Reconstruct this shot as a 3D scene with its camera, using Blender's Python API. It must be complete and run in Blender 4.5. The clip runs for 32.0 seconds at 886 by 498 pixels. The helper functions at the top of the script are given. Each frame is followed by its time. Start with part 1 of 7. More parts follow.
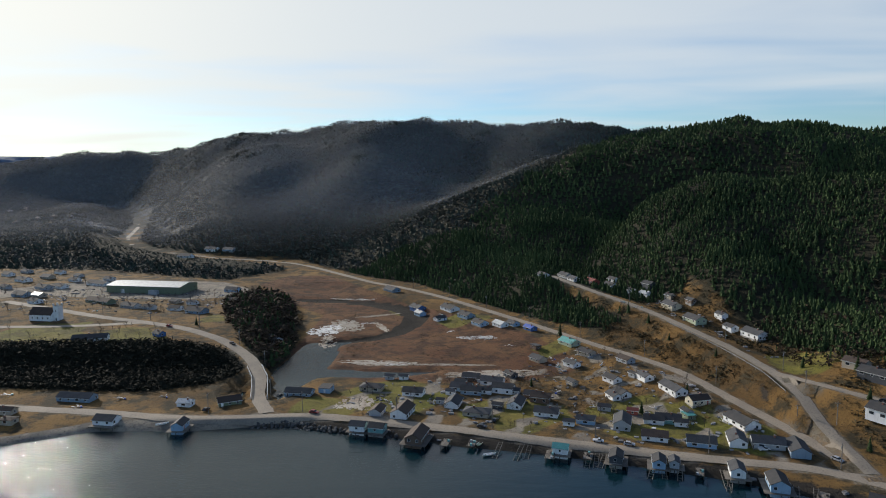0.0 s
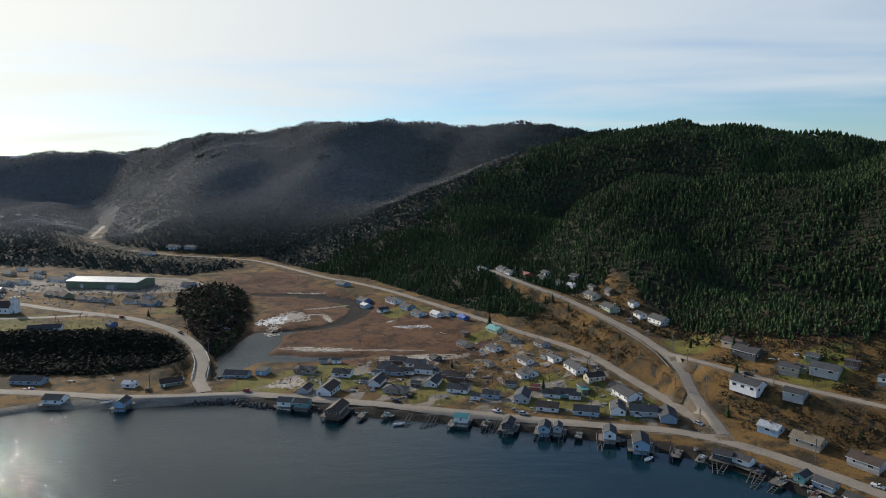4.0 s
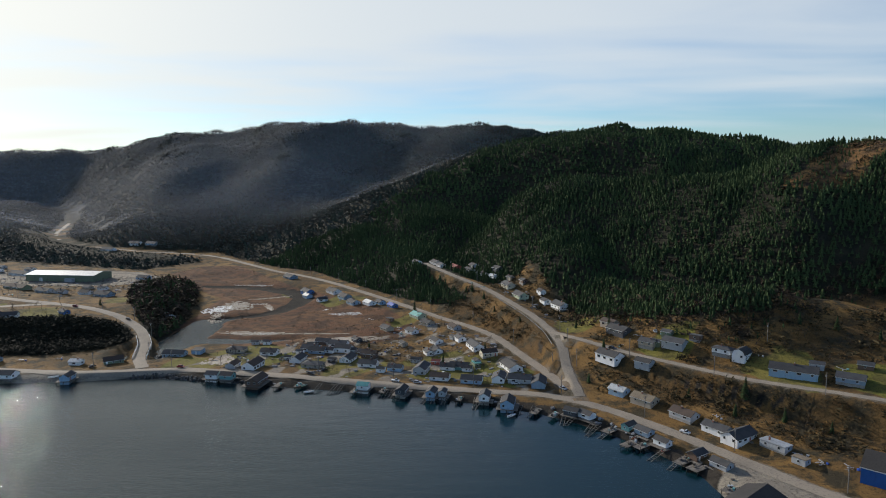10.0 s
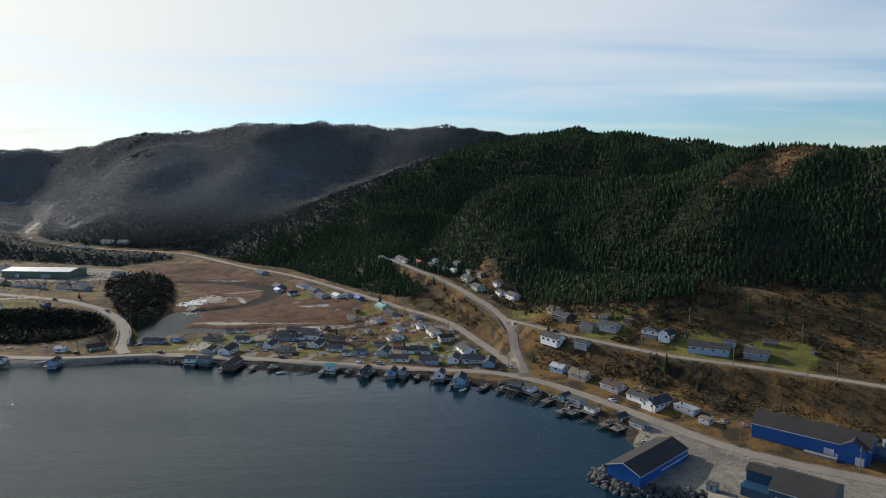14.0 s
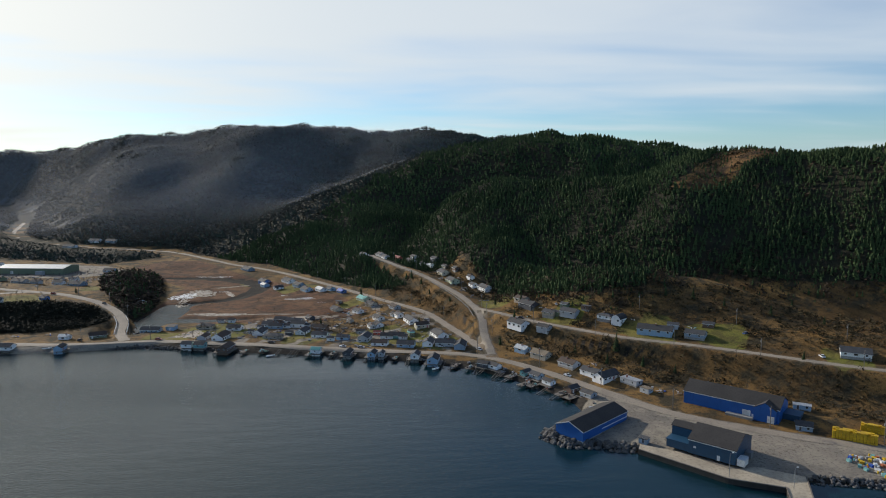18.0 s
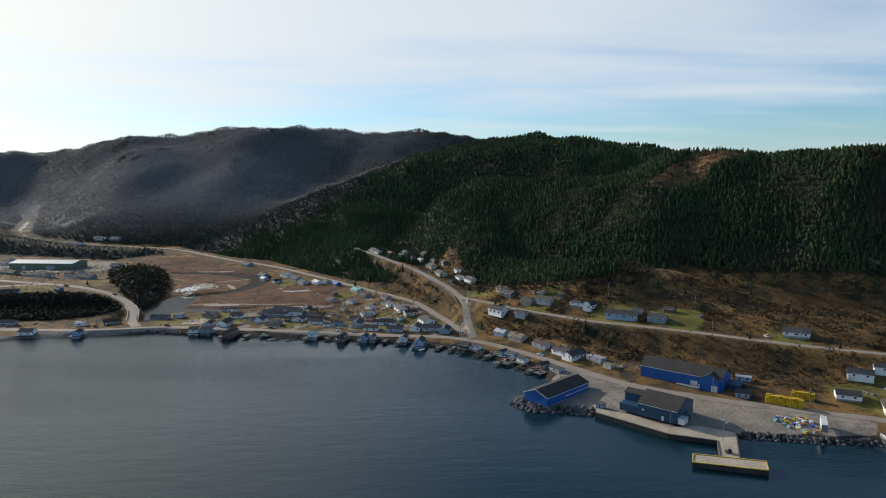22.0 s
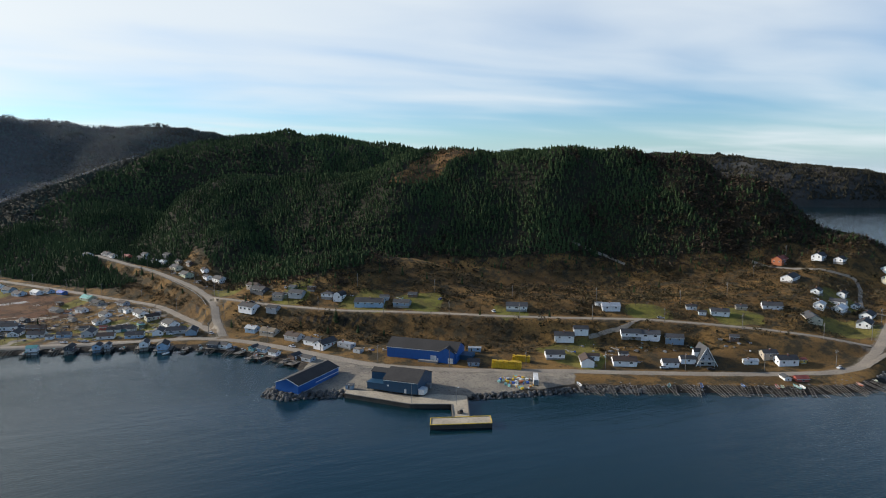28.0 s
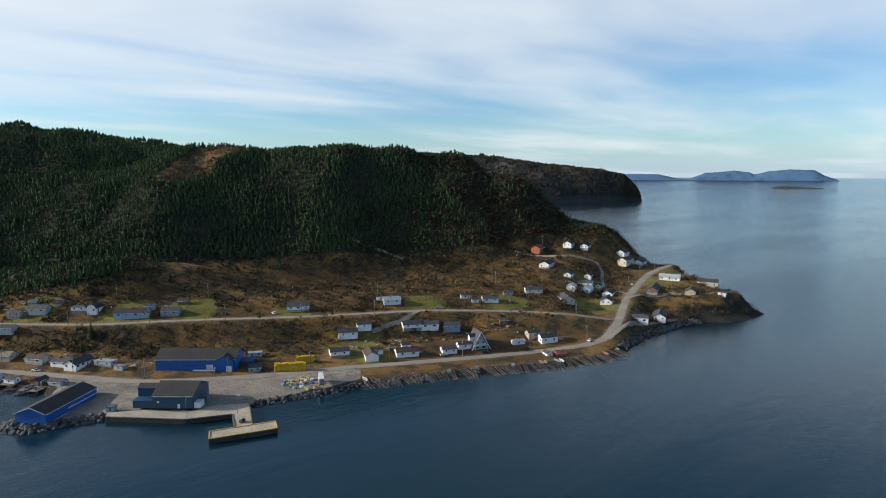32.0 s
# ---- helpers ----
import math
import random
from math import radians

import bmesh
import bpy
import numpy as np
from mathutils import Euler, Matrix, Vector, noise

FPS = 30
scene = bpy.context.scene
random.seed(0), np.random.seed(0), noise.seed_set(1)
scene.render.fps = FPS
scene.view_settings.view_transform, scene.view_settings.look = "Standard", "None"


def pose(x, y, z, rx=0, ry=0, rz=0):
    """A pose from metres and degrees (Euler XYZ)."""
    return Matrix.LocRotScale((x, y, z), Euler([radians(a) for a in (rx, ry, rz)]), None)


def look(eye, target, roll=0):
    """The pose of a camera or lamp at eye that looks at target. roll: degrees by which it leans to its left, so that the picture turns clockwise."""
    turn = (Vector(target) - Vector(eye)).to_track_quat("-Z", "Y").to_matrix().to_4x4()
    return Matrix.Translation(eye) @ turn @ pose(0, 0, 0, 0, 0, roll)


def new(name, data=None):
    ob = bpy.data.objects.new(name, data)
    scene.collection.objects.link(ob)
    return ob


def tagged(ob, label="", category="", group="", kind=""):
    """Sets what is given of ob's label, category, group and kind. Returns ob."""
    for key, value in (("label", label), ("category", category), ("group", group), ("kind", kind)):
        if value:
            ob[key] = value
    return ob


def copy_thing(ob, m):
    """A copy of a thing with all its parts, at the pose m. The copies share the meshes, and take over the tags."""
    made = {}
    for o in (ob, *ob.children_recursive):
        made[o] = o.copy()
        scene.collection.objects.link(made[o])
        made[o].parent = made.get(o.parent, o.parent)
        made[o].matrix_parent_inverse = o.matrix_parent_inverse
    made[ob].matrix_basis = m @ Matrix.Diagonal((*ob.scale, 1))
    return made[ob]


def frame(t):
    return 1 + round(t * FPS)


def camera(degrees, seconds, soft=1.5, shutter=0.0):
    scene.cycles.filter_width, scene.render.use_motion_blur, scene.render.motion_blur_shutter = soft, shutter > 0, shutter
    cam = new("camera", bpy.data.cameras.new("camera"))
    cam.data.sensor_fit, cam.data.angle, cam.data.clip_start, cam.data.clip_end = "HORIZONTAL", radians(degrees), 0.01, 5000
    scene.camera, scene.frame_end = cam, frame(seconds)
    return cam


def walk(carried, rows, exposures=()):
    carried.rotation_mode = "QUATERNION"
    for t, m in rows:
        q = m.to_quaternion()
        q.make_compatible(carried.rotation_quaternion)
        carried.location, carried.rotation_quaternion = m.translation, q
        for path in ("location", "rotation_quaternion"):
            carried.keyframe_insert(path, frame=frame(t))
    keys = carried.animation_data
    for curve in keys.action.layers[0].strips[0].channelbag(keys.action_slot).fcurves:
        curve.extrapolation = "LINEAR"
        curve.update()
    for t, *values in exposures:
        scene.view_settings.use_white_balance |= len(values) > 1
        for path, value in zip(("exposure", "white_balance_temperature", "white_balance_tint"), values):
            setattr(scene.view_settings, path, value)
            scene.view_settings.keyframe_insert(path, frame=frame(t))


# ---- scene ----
cam = camera(68.08, 32.0, 1.0)
# seconds, place in metres, heading clockwise from north, tilt, lean in degrees
PATH = [
    (0, -45.96, 13.42, 114.21, -3.434, -6.700, -0.362),
    (1, -37.87, 5.48, 114.22, -3.465, -6.705, -0.348),
    (2, -30.06, -2.87, 114.32, -3.435, -6.698, -0.304),
    (3, -22.49, -10.78, 114.42, -2.547, -6.708, -0.278),
    (6, 0.35, -34.04, 115.22, -0.387, -6.818, -0.261),
    (7.5, 11.98, -44.96, 115.78, -0.195, -6.877, -0.221),
    (9, 21.69, -57.33, 116.14, -0.163, -6.874, -0.193),
    (11, 29.20, -75.83, 116.51, 1.071, -6.857, -0.101),
    (13, 31.90, -94.90, 116.52, 2.268, -6.817, 0.033),
    (17, 34.31, -134.51, 116.62, 4.192, -6.709, 0.080),
    (19, 35.69, -155.43, 116.42, 4.544, -6.667, 0.086),
    (21, 37.50, -175.30, 115.53, 4.689, -6.591, 0.087),
    (23, 40.40, -194.19, 115.07, 5.090, -6.573, 0.056),
    (24, 41.22, -199.20, 114.58, 8.189, -6.549, 0.048),
    (25, 41.45, -200.06, 113.90, 11.930, -6.531, 0.044),
    (28, 42.67, -198.74, 111.69, 25.709, -6.550, 0.120),
    (29, 43.00, -197.90, 110.99, 31.511, -6.543, 0.114),
    (30, 43.33, -197.57, 110.47, 36.580, -6.525, 0.063),
    (31, 43.84, -196.35, 109.72, 40.959, -6.525, 0.029),
    (32, 44.09, -195.93, 109.33, 44.933, -6.518, -0.025),
]


def aimed(x, y, z, heading, tilt, lean):
    a, p = radians(heading), radians(tilt)
    return look((x, y, z), (x + math.sin(a) * math.cos(p), y + math.cos(a) * math.cos(p), z + math.sin(p)), lean)


walk(cam, [(row[0], aimed(*row[1:])) for row in PATH], [(0, -0.16), (12, -0.12), (22, -0.05), (28, 0.10), (32, 0.12)])
# ---- light ----
SUN_AZ, SUN_EL = radians(-44), radians(20)
world = bpy.data.worlds.new("sky")
scene.world = world
world.use_nodes = True
wn = world.node_tree.nodes
wl = world.node_tree.links


def wnode(kind, **values):
    n = wn.new(kind)
    for k, v in values.items():
        n.inputs[k].default_value = v
    return n


sky = wn.new("ShaderNodeTexSky")
sky.sky_type, sky.sun_disc = "NISHITA", False
sky.sun_elevation, sky.sun_rotation = SUN_EL, SUN_AZ
sky.air_density, sky.dust_density, sky.ozone_density = 1.0, 0.25, 3.0
coord = wn.new("ShaderNodeTexCoord")
split = wn.new("ShaderNodeSeparateXYZ")
wl.new(coord.outputs["Generated"], split.inputs[0])


def wmath(op, a, b=0.0, c=None):
    n = wn.new("ShaderNodeMath")
    n.operation = op
    for i, v in enumerate((a, b) if c is None else (a, b, c)):
        if isinstance(v, (int, float)):
            n.inputs[i].default_value = v
        else:
            wl.new(v, n.inputs[i])
    return n.outputs[0]


def wsmooth(v, lo, hi):
    n = wn.new("ShaderNodeMapRange")
    n.interpolation_type = "SMOOTHSTEP"
    wl.new(v, n.inputs["Value"])
    n.inputs["From Min"].default_value, n.inputs["From Max"].default_value = lo, hi
    return n.outputs[0]


# thin cloud sheets seen in perspective: the view direction thrown on to a plane overhead
up = wmath("ADD", wmath("MAXIMUM", split.outputs[2], 0.0), 0.06)
plane = wn.new("ShaderNodeCombineXYZ")
wl.new(wmath("DIVIDE", split.outputs[0], up), plane.inputs[0])
wl.new(wmath("DIVIDE", split.outputs[1], up), plane.inputs[1])
turned = wn.new("ShaderNodeMapping")
turned.inputs["Rotation"].default_value = (0, 0, radians(14))
turned.inputs["Scale"].default_value = (0.55, 1.0, 1.0)
turned.inputs["Location"].default_value = (0.6, 1.4, 0.0)
wl.new(plane.outputs[0], turned.inputs[0])
broad = wnode("ShaderNodeTexNoise", Scale=0.42, Detail=3.0, Roughness=0.5, Distortion=0.3)
fine = wnode("ShaderNodeTexNoise", Scale=1.7, Detail=5.0, Roughness=0.5, Distortion=0.5)
wl.new(turned.outputs[0], broad.inputs["Vector"])
wl.new(turned.outputs[0], fine.inputs["Vector"])
amount = wmath("ADD", wmath("MULTIPLY", broad.outputs[0], 0.87), wmath("MULTIPLY", fine.outputs[0], 0.13))
# the sheet thins towards the horizon and away from the sun
sunward = wmath("ADD", wmath("MULTIPLY", split.outputs[0], math.sin(SUN_AZ)), wmath("MULTIPLY", split.outputs[1], math.cos(SUN_AZ)))
high = wsmooth(split.outputs[2], 0.055, 0.20)
amount = wmath("ADD", amount, wmath("MULTIPLY", high, 0.24))
amount = wmath("ADD", amount, wmath("MULTIPLY", wsmooth(sunward, 0.45, 0.95), 0.09))
# towards the sun: the angle from it, in which the thin sheet glares
toward = wmath("ADD", wmath("MULTIPLY", sunward, math.cos(SUN_EL)), wmath("MULTIPLY", split.outputs[2], math.sin(SUN_EL)))
near_sun = wsmooth(toward, 0.58, 0.92)
open_above = wmath("MULTIPLY", wmath("MULTIPLY", wsmooth(split.outputs[2], 0.24, 0.36), 0.88), wmath("SUBTRACT", 1.0, near_sun))
# the cloud bank is thickest to the north; overhead the sky is clearer
clear_south = wmath("ADD", wmath("MULTIPLY", wsmooth(split.outputs[1], -0.35, 0.15), 0.5), 0.5)
cover = wmath("MULTIPLY", wmath("MULTIPLY", wsmooth(amount, 0.42, 0.80), clear_south), wmath("SUBTRACT", 1.0, open_above))
glow = wmath("POWER", wmath("MAXIMUM", toward, 0.0), 7.0)
cloud = wn.new("ShaderNodeMix")
cloud.data_type = "RGBA"
cloud.inputs["A"].default_value = (8.0, 8.7, 9.2, 1)
cloud.inputs["B"].default_value = (12.4, 12.0, 10.6, 1)
wl.new(glow, cloud.inputs["Factor"])
skymix = wn.new("ShaderNodeMix")
skymix.data_type = "RGBA"
wl.new(wmath("MULTIPLY", cover, 0.9), skymix.inputs["Factor"])
blue = wn.new("ShaderNodeMix")
blue.data_type, blue.blend_type = "RGBA", "MULTIPLY"
blue.inputs["Factor"].default_value = 1.0
blue.inputs["B"].default_value = (1.02, 1.27, 1.50, 1)
wl.new(sky.outputs[0], blue.inputs["A"])
# pale veil low over the horizon
veil = wn.new("ShaderNodeMix")
veil.data_type = "RGBA"
wl.new(wmath("MULTIPLY", wmath("SUBTRACT", 1.0, wsmooth(split.outputs[2], 0.0, 0.06)), 0.5), veil.inputs["Factor"])
wl.new(blue.outputs["Result"], veil.inputs["A"])
pale = wn.new("ShaderNodeMix")
pale.data_type, pale.blend_type = "RGBA", "MULTIPLY"
pale.inputs["Factor"].default_value = 1.0
pale.inputs["B"].default_value = (0.55, 0.72, 0.98, 1)
wl.new(cloud.outputs["Result"], pale.inputs["A"])
wl.new(pale.outputs["Result"], veil.inputs["B"])
wl.new(veil.outputs["Result"], skymix.inputs["A"])
wl.new(cloud.outputs["Result"], skymix.inputs["B"])
back = wn["Background"]
wl.new(skymix.outputs["Result"], back.inputs["Color"])
back.inputs["Strength"].default_value = 0.094

sun_lamp = bpy.data.lights.new("sun", "SUN")
sun_lamp.energy, sun_lamp.angle, sun_lamp.color = 5.0, radians(0.6), (1.0, 0.93, 0.83)
sun = new("sun", sun_lamp)
sun.matrix_world = look((math.sin(SUN_AZ) * 900, math.cos(SUN_AZ) * 900, math.tan(SUN_EL) * 900), (0, 0, 0))

# ---- materials ----
def shader(name, rough=0.8, metal=0.0):
    m = bpy.data.materials.new(name)
    m.use_nodes = True
    bsdf = m.node_tree.nodes["Principled BSDF"]
    bsdf.inputs["Roughness"].default_value, bsdf.inputs["Metallic"].default_value = rough, metal
    return m, m.node_tree.nodes, m.node_tree.links, bsdf


def noise_node(nodes, links, scale, detail=4.0, rough=0.55, stretch=None, space="Position"):
    n = nodes.new("ShaderNodeTexNoise")
    n.inputs["Scale"].default_value, n.inputs["Detail"].default_value, n.inputs["Roughness"].default_value = scale, detail, rough
    if space == "Position":
        src = nodes.new("ShaderNodeNewGeometry").outputs["Position"]
    else:
        src = nodes.new("ShaderNodeTexCoord").outputs["Object"]
    if stretch:
        mp = nodes.new("ShaderNodeMapping")
        mp.inputs["Scale"].default_value = stretch
        links.new(src, mp.inputs[0])
        src = mp.outputs[0]
    links.new(src, n.inputs["Vector"])
    return n.outputs[0]


def mixed(nodes, links, fac, a, b, mode="MIX"):
    n = nodes.new("ShaderNodeMix")
    n.data_type, n.blend_type = "RGBA", mode
    for key, v in (("Factor", fac), ("A", a), ("B", b)):
        if isinstance(v, (int, float)):
            n.inputs[key].default_value = v
        elif isinstance(v, tuple):
            n.inputs[key].default_value = (*v[:3], 1)
        else:
            links.new(v, n.inputs[key])
    return n.outputs["Result"]


def ramped(nodes, links, v, lo, hi):
    n = nodes.new("ShaderNodeMapRange")
    n.interpolation_type = "SMOOTHSTEP"
    links.new(v, n.inputs["Value"])
    n.inputs["From Min"].default_value, n.inputs["From Max"].default_value = lo, hi
    return n.outputs[0]


def relief(nodes, links, bsdf, v, strength, distance):
    n = nodes.new("ShaderNodeBump")
    n.inputs["Strength"].default_value, n.inputs["Distance"].default_value = strength, distance
    links.new(v, n.inputs["Height"])
    links.new(n.outputs[0], bsdf.inputs["Normal"])


def surface(name, base, other=None, rough=0.75, metal=0.0, broad=0.35, fine=4.0, bump=0.3, depth=0.03, spread=0.12, stretch=None):
    """A weathered surface: two tones mixed by broad stains and fine grain, a little different on every object."""
    m, nodes, links, bsdf = shader(name, rough, metal)
    other = other or tuple(c * 0.72 for c in base)
    a = noise_node(nodes, links, broad, 3.0)
    b = noise_node(nodes, links, fine, 5.0, 0.6, stretch)
    col = mixed(nodes, links, ramped(nodes, links, a, 0.35, 0.7), base, other)
    col = mixed(nodes, links, ramped(nodes, links, b, 0.45, 0.8), col, tuple(c * 0.6 for c in other))
    rnd = nodes.new("ShaderNodeObjectInfo").outputs["Random"]
    hsv = nodes.new("ShaderNodeHueSaturation")
    val = nodes.new("ShaderNodeMapRange")
    links.new(rnd, val.inputs["Value"])
    val.inputs["To Min"].default_value, val.inputs["To Max"].default_value = 1 - spread, 1 + spread
    links.new(val.outputs[0], hsv.inputs["Value"])
    links.new(col, hsv.inputs["Color"])
    links.new(hsv.outputs[0], bsdf.inputs["Base Color"])
    relief(nodes, links, bsdf, b, bump, depth)
    return m


def ground_material():
    m, nodes, links, bsdf = shader("open ground", 0.95)
    bsdf.inputs["Specular IOR Level"].default_value = 0.15
    one = nodes.new("ShaderNodeVertexColor")
    one.layer_name = "cover_a"
    two = nodes.new("ShaderNodeVertexColor")
    two.layer_name = "cover_b"
    sa, sb = nodes.new("ShaderNodeSeparateColor"), nodes.new("ShaderNodeSeparateColor")
    links.new(one.outputs[0], sa.inputs[0])
    links.new(two.outputs[0], sb.inputs[0])
    big = noise_node(nodes, links, 0.022, 5.0)
    mid = noise_node(nodes, links, 0.085, 8.0, 0.68)
    tiny = noise_node(nodes, links, 0.9, 6.0, 0.7)

    def tone(a, b, c):
        x = mixed(nodes, links, ramped(nodes, links, big, 0.35, 0.65), a, b)
        return mixed(nodes, links, ramped(nodes, links, mid, 0.44, 0.60), x, c)

    heath = tone((0.112, 0.067, 0.027), (0.240, 0.138, 0.047), (0.056, 0.045, 0.026))
    lawn = tone((0.150, 0.148, 0.030), (0.200, 0.165, 0.042), (0.110, 0.096, 0.030))
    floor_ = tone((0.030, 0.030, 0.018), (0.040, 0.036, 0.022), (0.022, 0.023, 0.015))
    gravel = tone((0.27, 0.232, 0.185), (0.18, 0.160, 0.135), (0.31, 0.27, 0.21))
    marsh = tone((0.130, 0.060, 0.032), (0.175, 0.092, 0.045), (0.078, 0.044, 0.028))
    rock = tone((0.058, 0.048, 0.038), (0.040, 0.034, 0.027), (0.020, 0.018, 0.015))
    silt = tone((0.020, 0.018, 0.015), (0.028, 0.024, 0.019), (0.014, 0.013, 0.012))
    col = heath
    edge = nodes.new("ShaderNodeMath")
    edge.operation = "MULTIPLY_ADD"
    links.new(tiny, edge.inputs[0])
    edge.inputs[1].default_value, edge.inputs[2].default_value = 0.5, -0.25
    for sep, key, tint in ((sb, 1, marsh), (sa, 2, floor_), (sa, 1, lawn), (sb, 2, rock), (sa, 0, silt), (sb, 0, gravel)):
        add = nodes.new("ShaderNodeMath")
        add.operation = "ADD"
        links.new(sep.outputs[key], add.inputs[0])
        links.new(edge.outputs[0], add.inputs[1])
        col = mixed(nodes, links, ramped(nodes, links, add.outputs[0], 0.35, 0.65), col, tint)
    col = mixed(nodes, links, ramped(nodes, links, tiny, 0.5, 0.68), col, mixed(nodes, links, 0.6, col, (0.014, 0.011, 0.008)))
    links.new(col, bsdf.inputs["Base Color"])
    relief(nodes, links, bsdf, tiny, 0.9, 0.8)
    return m


def water_material():
    m, nodes, links, bsdf = shader("sea water", 0.045)
    bsdf.inputs["Base Color"].default_value = (0.003, 0.020, 0.027, 1)
    bsdf.inputs["IOR"].default_value = 1.33
    ripple = noise_node(nodes, links, 0.55, 4.0, 0.6, (1.0, 1.7, 1.0))
    swell = noise_node(nodes, links, 0.06, 5.0, 0.6, (0.7, 2.4, 1.0))
    calm = noise_node(nodes, links, 0.0035, 4.0, 0.55, (0.55, 2.6, 1.0))
    one = nodes.new("ShaderNodeBump")
    one.inputs["Distance"].default_value = 0.5
    mul = nodes.new("ShaderNodeMath")
    mul.operation = "MULTIPLY_ADD"
    links.new(ramped(nodes, links, calm, 0.4, 0.62), mul.inputs[0])
    mul.inputs[1].default_value, mul.inputs[2].default_value = 0.22, 0.10
    # a light breeze roughens the west of the harbour and the open sea
    place = nodes.new("ShaderNodeSeparateXYZ")
    links.new(nodes.new("ShaderNodeNewGeometry").outputs["Position"], place.inputs[0])
    breeze = nodes.new("ShaderNodeMath")
    breeze.operation = "MULTIPLY_ADD"
    links.new(ramped(nodes, links, place.outputs[0], 0, -230), breeze.inputs[0])
    breeze.inputs[1].default_value = 0.55
    offing = nodes.new("ShaderNodeMath")
    offing.operation = "MULTIPLY_ADD"
    links.new(ramped(nodes, links, place.outputs[0], 330, 700), offing.inputs[0])
    offing.inputs[1].default_value = 0.3
    links.new(mul.outputs[0], offing.inputs[2])
    links.new(offing.outputs[0], breeze.inputs[2])
    links.new(breeze.outputs[0], one.inputs["Strength"])
    links.new(ripple, one.inputs["Height"])
    two = nodes.new("ShaderNodeBump")
    two.inputs["Strength"].default_value, two.inputs["Distance"].default_value = 0.18, 1.1
    links.new(swell, two.inputs["Height"])
    links.new(one.outputs[0], two.inputs["Normal"])
    links.new(two.outputs[0], bsdf.inputs["Normal"])
    return m


GROUND, WATER = ground_material(), water_material()
TRACK = surface("gravel road", (0.305, 0.255, 0.195), (0.235, 0.198, 0.155), 0.9, fine=1.2, broad=0.08, bump=0.3, depth=0.05, spread=0.03)


def leaf_material(name, dark, light, rough=0.85):
    m, nodes, links, bsdf = shader(name, rough)
    bsdf.inputs["Specular IOR Level"].default_value = 0.05
    isl = nodes.new("ShaderNodeNewGeometry").outputs["Random Per Island"]
    patch = noise_node(nodes, links, 0.016, 6.0, 0.6)
    grain = noise_node(nodes, links, 1.3, 3.0)
    col = mixed(nodes, links, isl, dark, light)
    col = mixed(nodes, links, ramped(nodes, links, patch, 0.42, 0.66), col, mixed(nodes, links, 0.55, col, tuple(1.45 * c for c in light)))
    col = mixed(nodes, links, ramped(nodes, links, grain, 0.45, 0.7), col, mixed(nodes, links, 0.6, col, tuple(c * 0.4 for c in dark)))
    links.new(col, bsdf.inputs["Base Color"])
    return m


SPRUCE = leaf_material("spruce needles", (0.028, 0.046, 0.022), (0.056, 0.083, 0.033))
DARKWOOD = leaf_material("far mixed wood", (0.030, 0.043, 0.034), (0.056, 0.073, 0.055))
# leafless twigs, with haze over the left hills put into the grey tone
HAZE_BIRCH = leaf_material("leafless birch wood greyed to imitate haze", (0.052, 0.056, 0.047), (0.082, 0.085, 0.073))
BRUSH = leaf_material("bare brush", (0.034, 0.029, 0.018), (0.095, 0.074, 0.038))
# the bluff's shade is put into this darkened scrub tone
SCRUB = leaf_material("evergreen scrub darkened for shade", (0.020, 0.021, 0.015), (0.034, 0.034, 0.024))
BAREWOOD = leaf_material("leafless brown wood", (0.032, 0.026, 0.020), (0.078, 0.056, 0.038))
TWIGS = leaf_material("bare grey twigs", (0.050, 0.040, 0.032), (0.120, 0.098, 0.078))
GRASS = leaf_material("dry tussock grass", (0.110, 0.062, 0.024), (0.230, 0.140, 0.055))
TRUNK = surface("bark", (0.10, 0.075, 0.055), fine=9.0)

# ---- the lie of the land ----
# shore line, walked with the land on the left hand
SHORE = [(-1500, 60), (-700, 190), (-420, 235), (-300, 255), (-249, 268), (-219, 285), (-177, 287), (-151, 293), (-131, 294),
         (-106, 287), (-83, 284), (-54, 276), (-16, 269), (19, 259), (47, 250), (67, 240), (84, 230), (98, 215), (112, 198),
         (126, 172), (128, 150), (104, 136), (101, 128), (108, 119), (122, 117), (136, 111), (158, 84), (192, 80), (228.5, 70), (248.5, 66.5),
         (280.5, 49.5), (320.5, 30), (354.5, 11), (385.5, 2), (405, 4.5), (440, 12), (493, 10.5), (518, 6), (532, -10), (556, -17), (580, -16), (604, 4)]
SHORE += [(628, 40), (668, 90), (700, 170), (715, 260), (712, 350), (710, 440), (720, 560), (760, 700), (820, 900), (900, 1200), (1000, 2000), (-2200, 2400), (-2200, 60)]
ROAD_SHORE = [(-420, 318, 4), (-300, 306, 3.4), (-226, 300, 3), (-187, 295, 3), (-160, 296, 3), (-124, 300, 3), (-93, 295, 3), (-60, 288, 3), (-22, 278, 3),
              (14, 269, 3), (48, 261, 3), (80, 254, 3), (103, 237, 3), (122, 213, 3), (139, 187, 3), (159, 155, 3), (176, 137, 3), (202, 119, 3),
              (229, 104, 3), (258, 90, 3), (284, 75, 3), (324, 53, 3), (359, 36, 3), (387, 24, 3.6), (407, 21, 5), (427, 26, 8)]
ROAD_POINT = [(427, 26, 8), (448, 34, 11), (482, 50, 14), (528, 67, 17), (582, 83, 21), (635, 90, 23)]
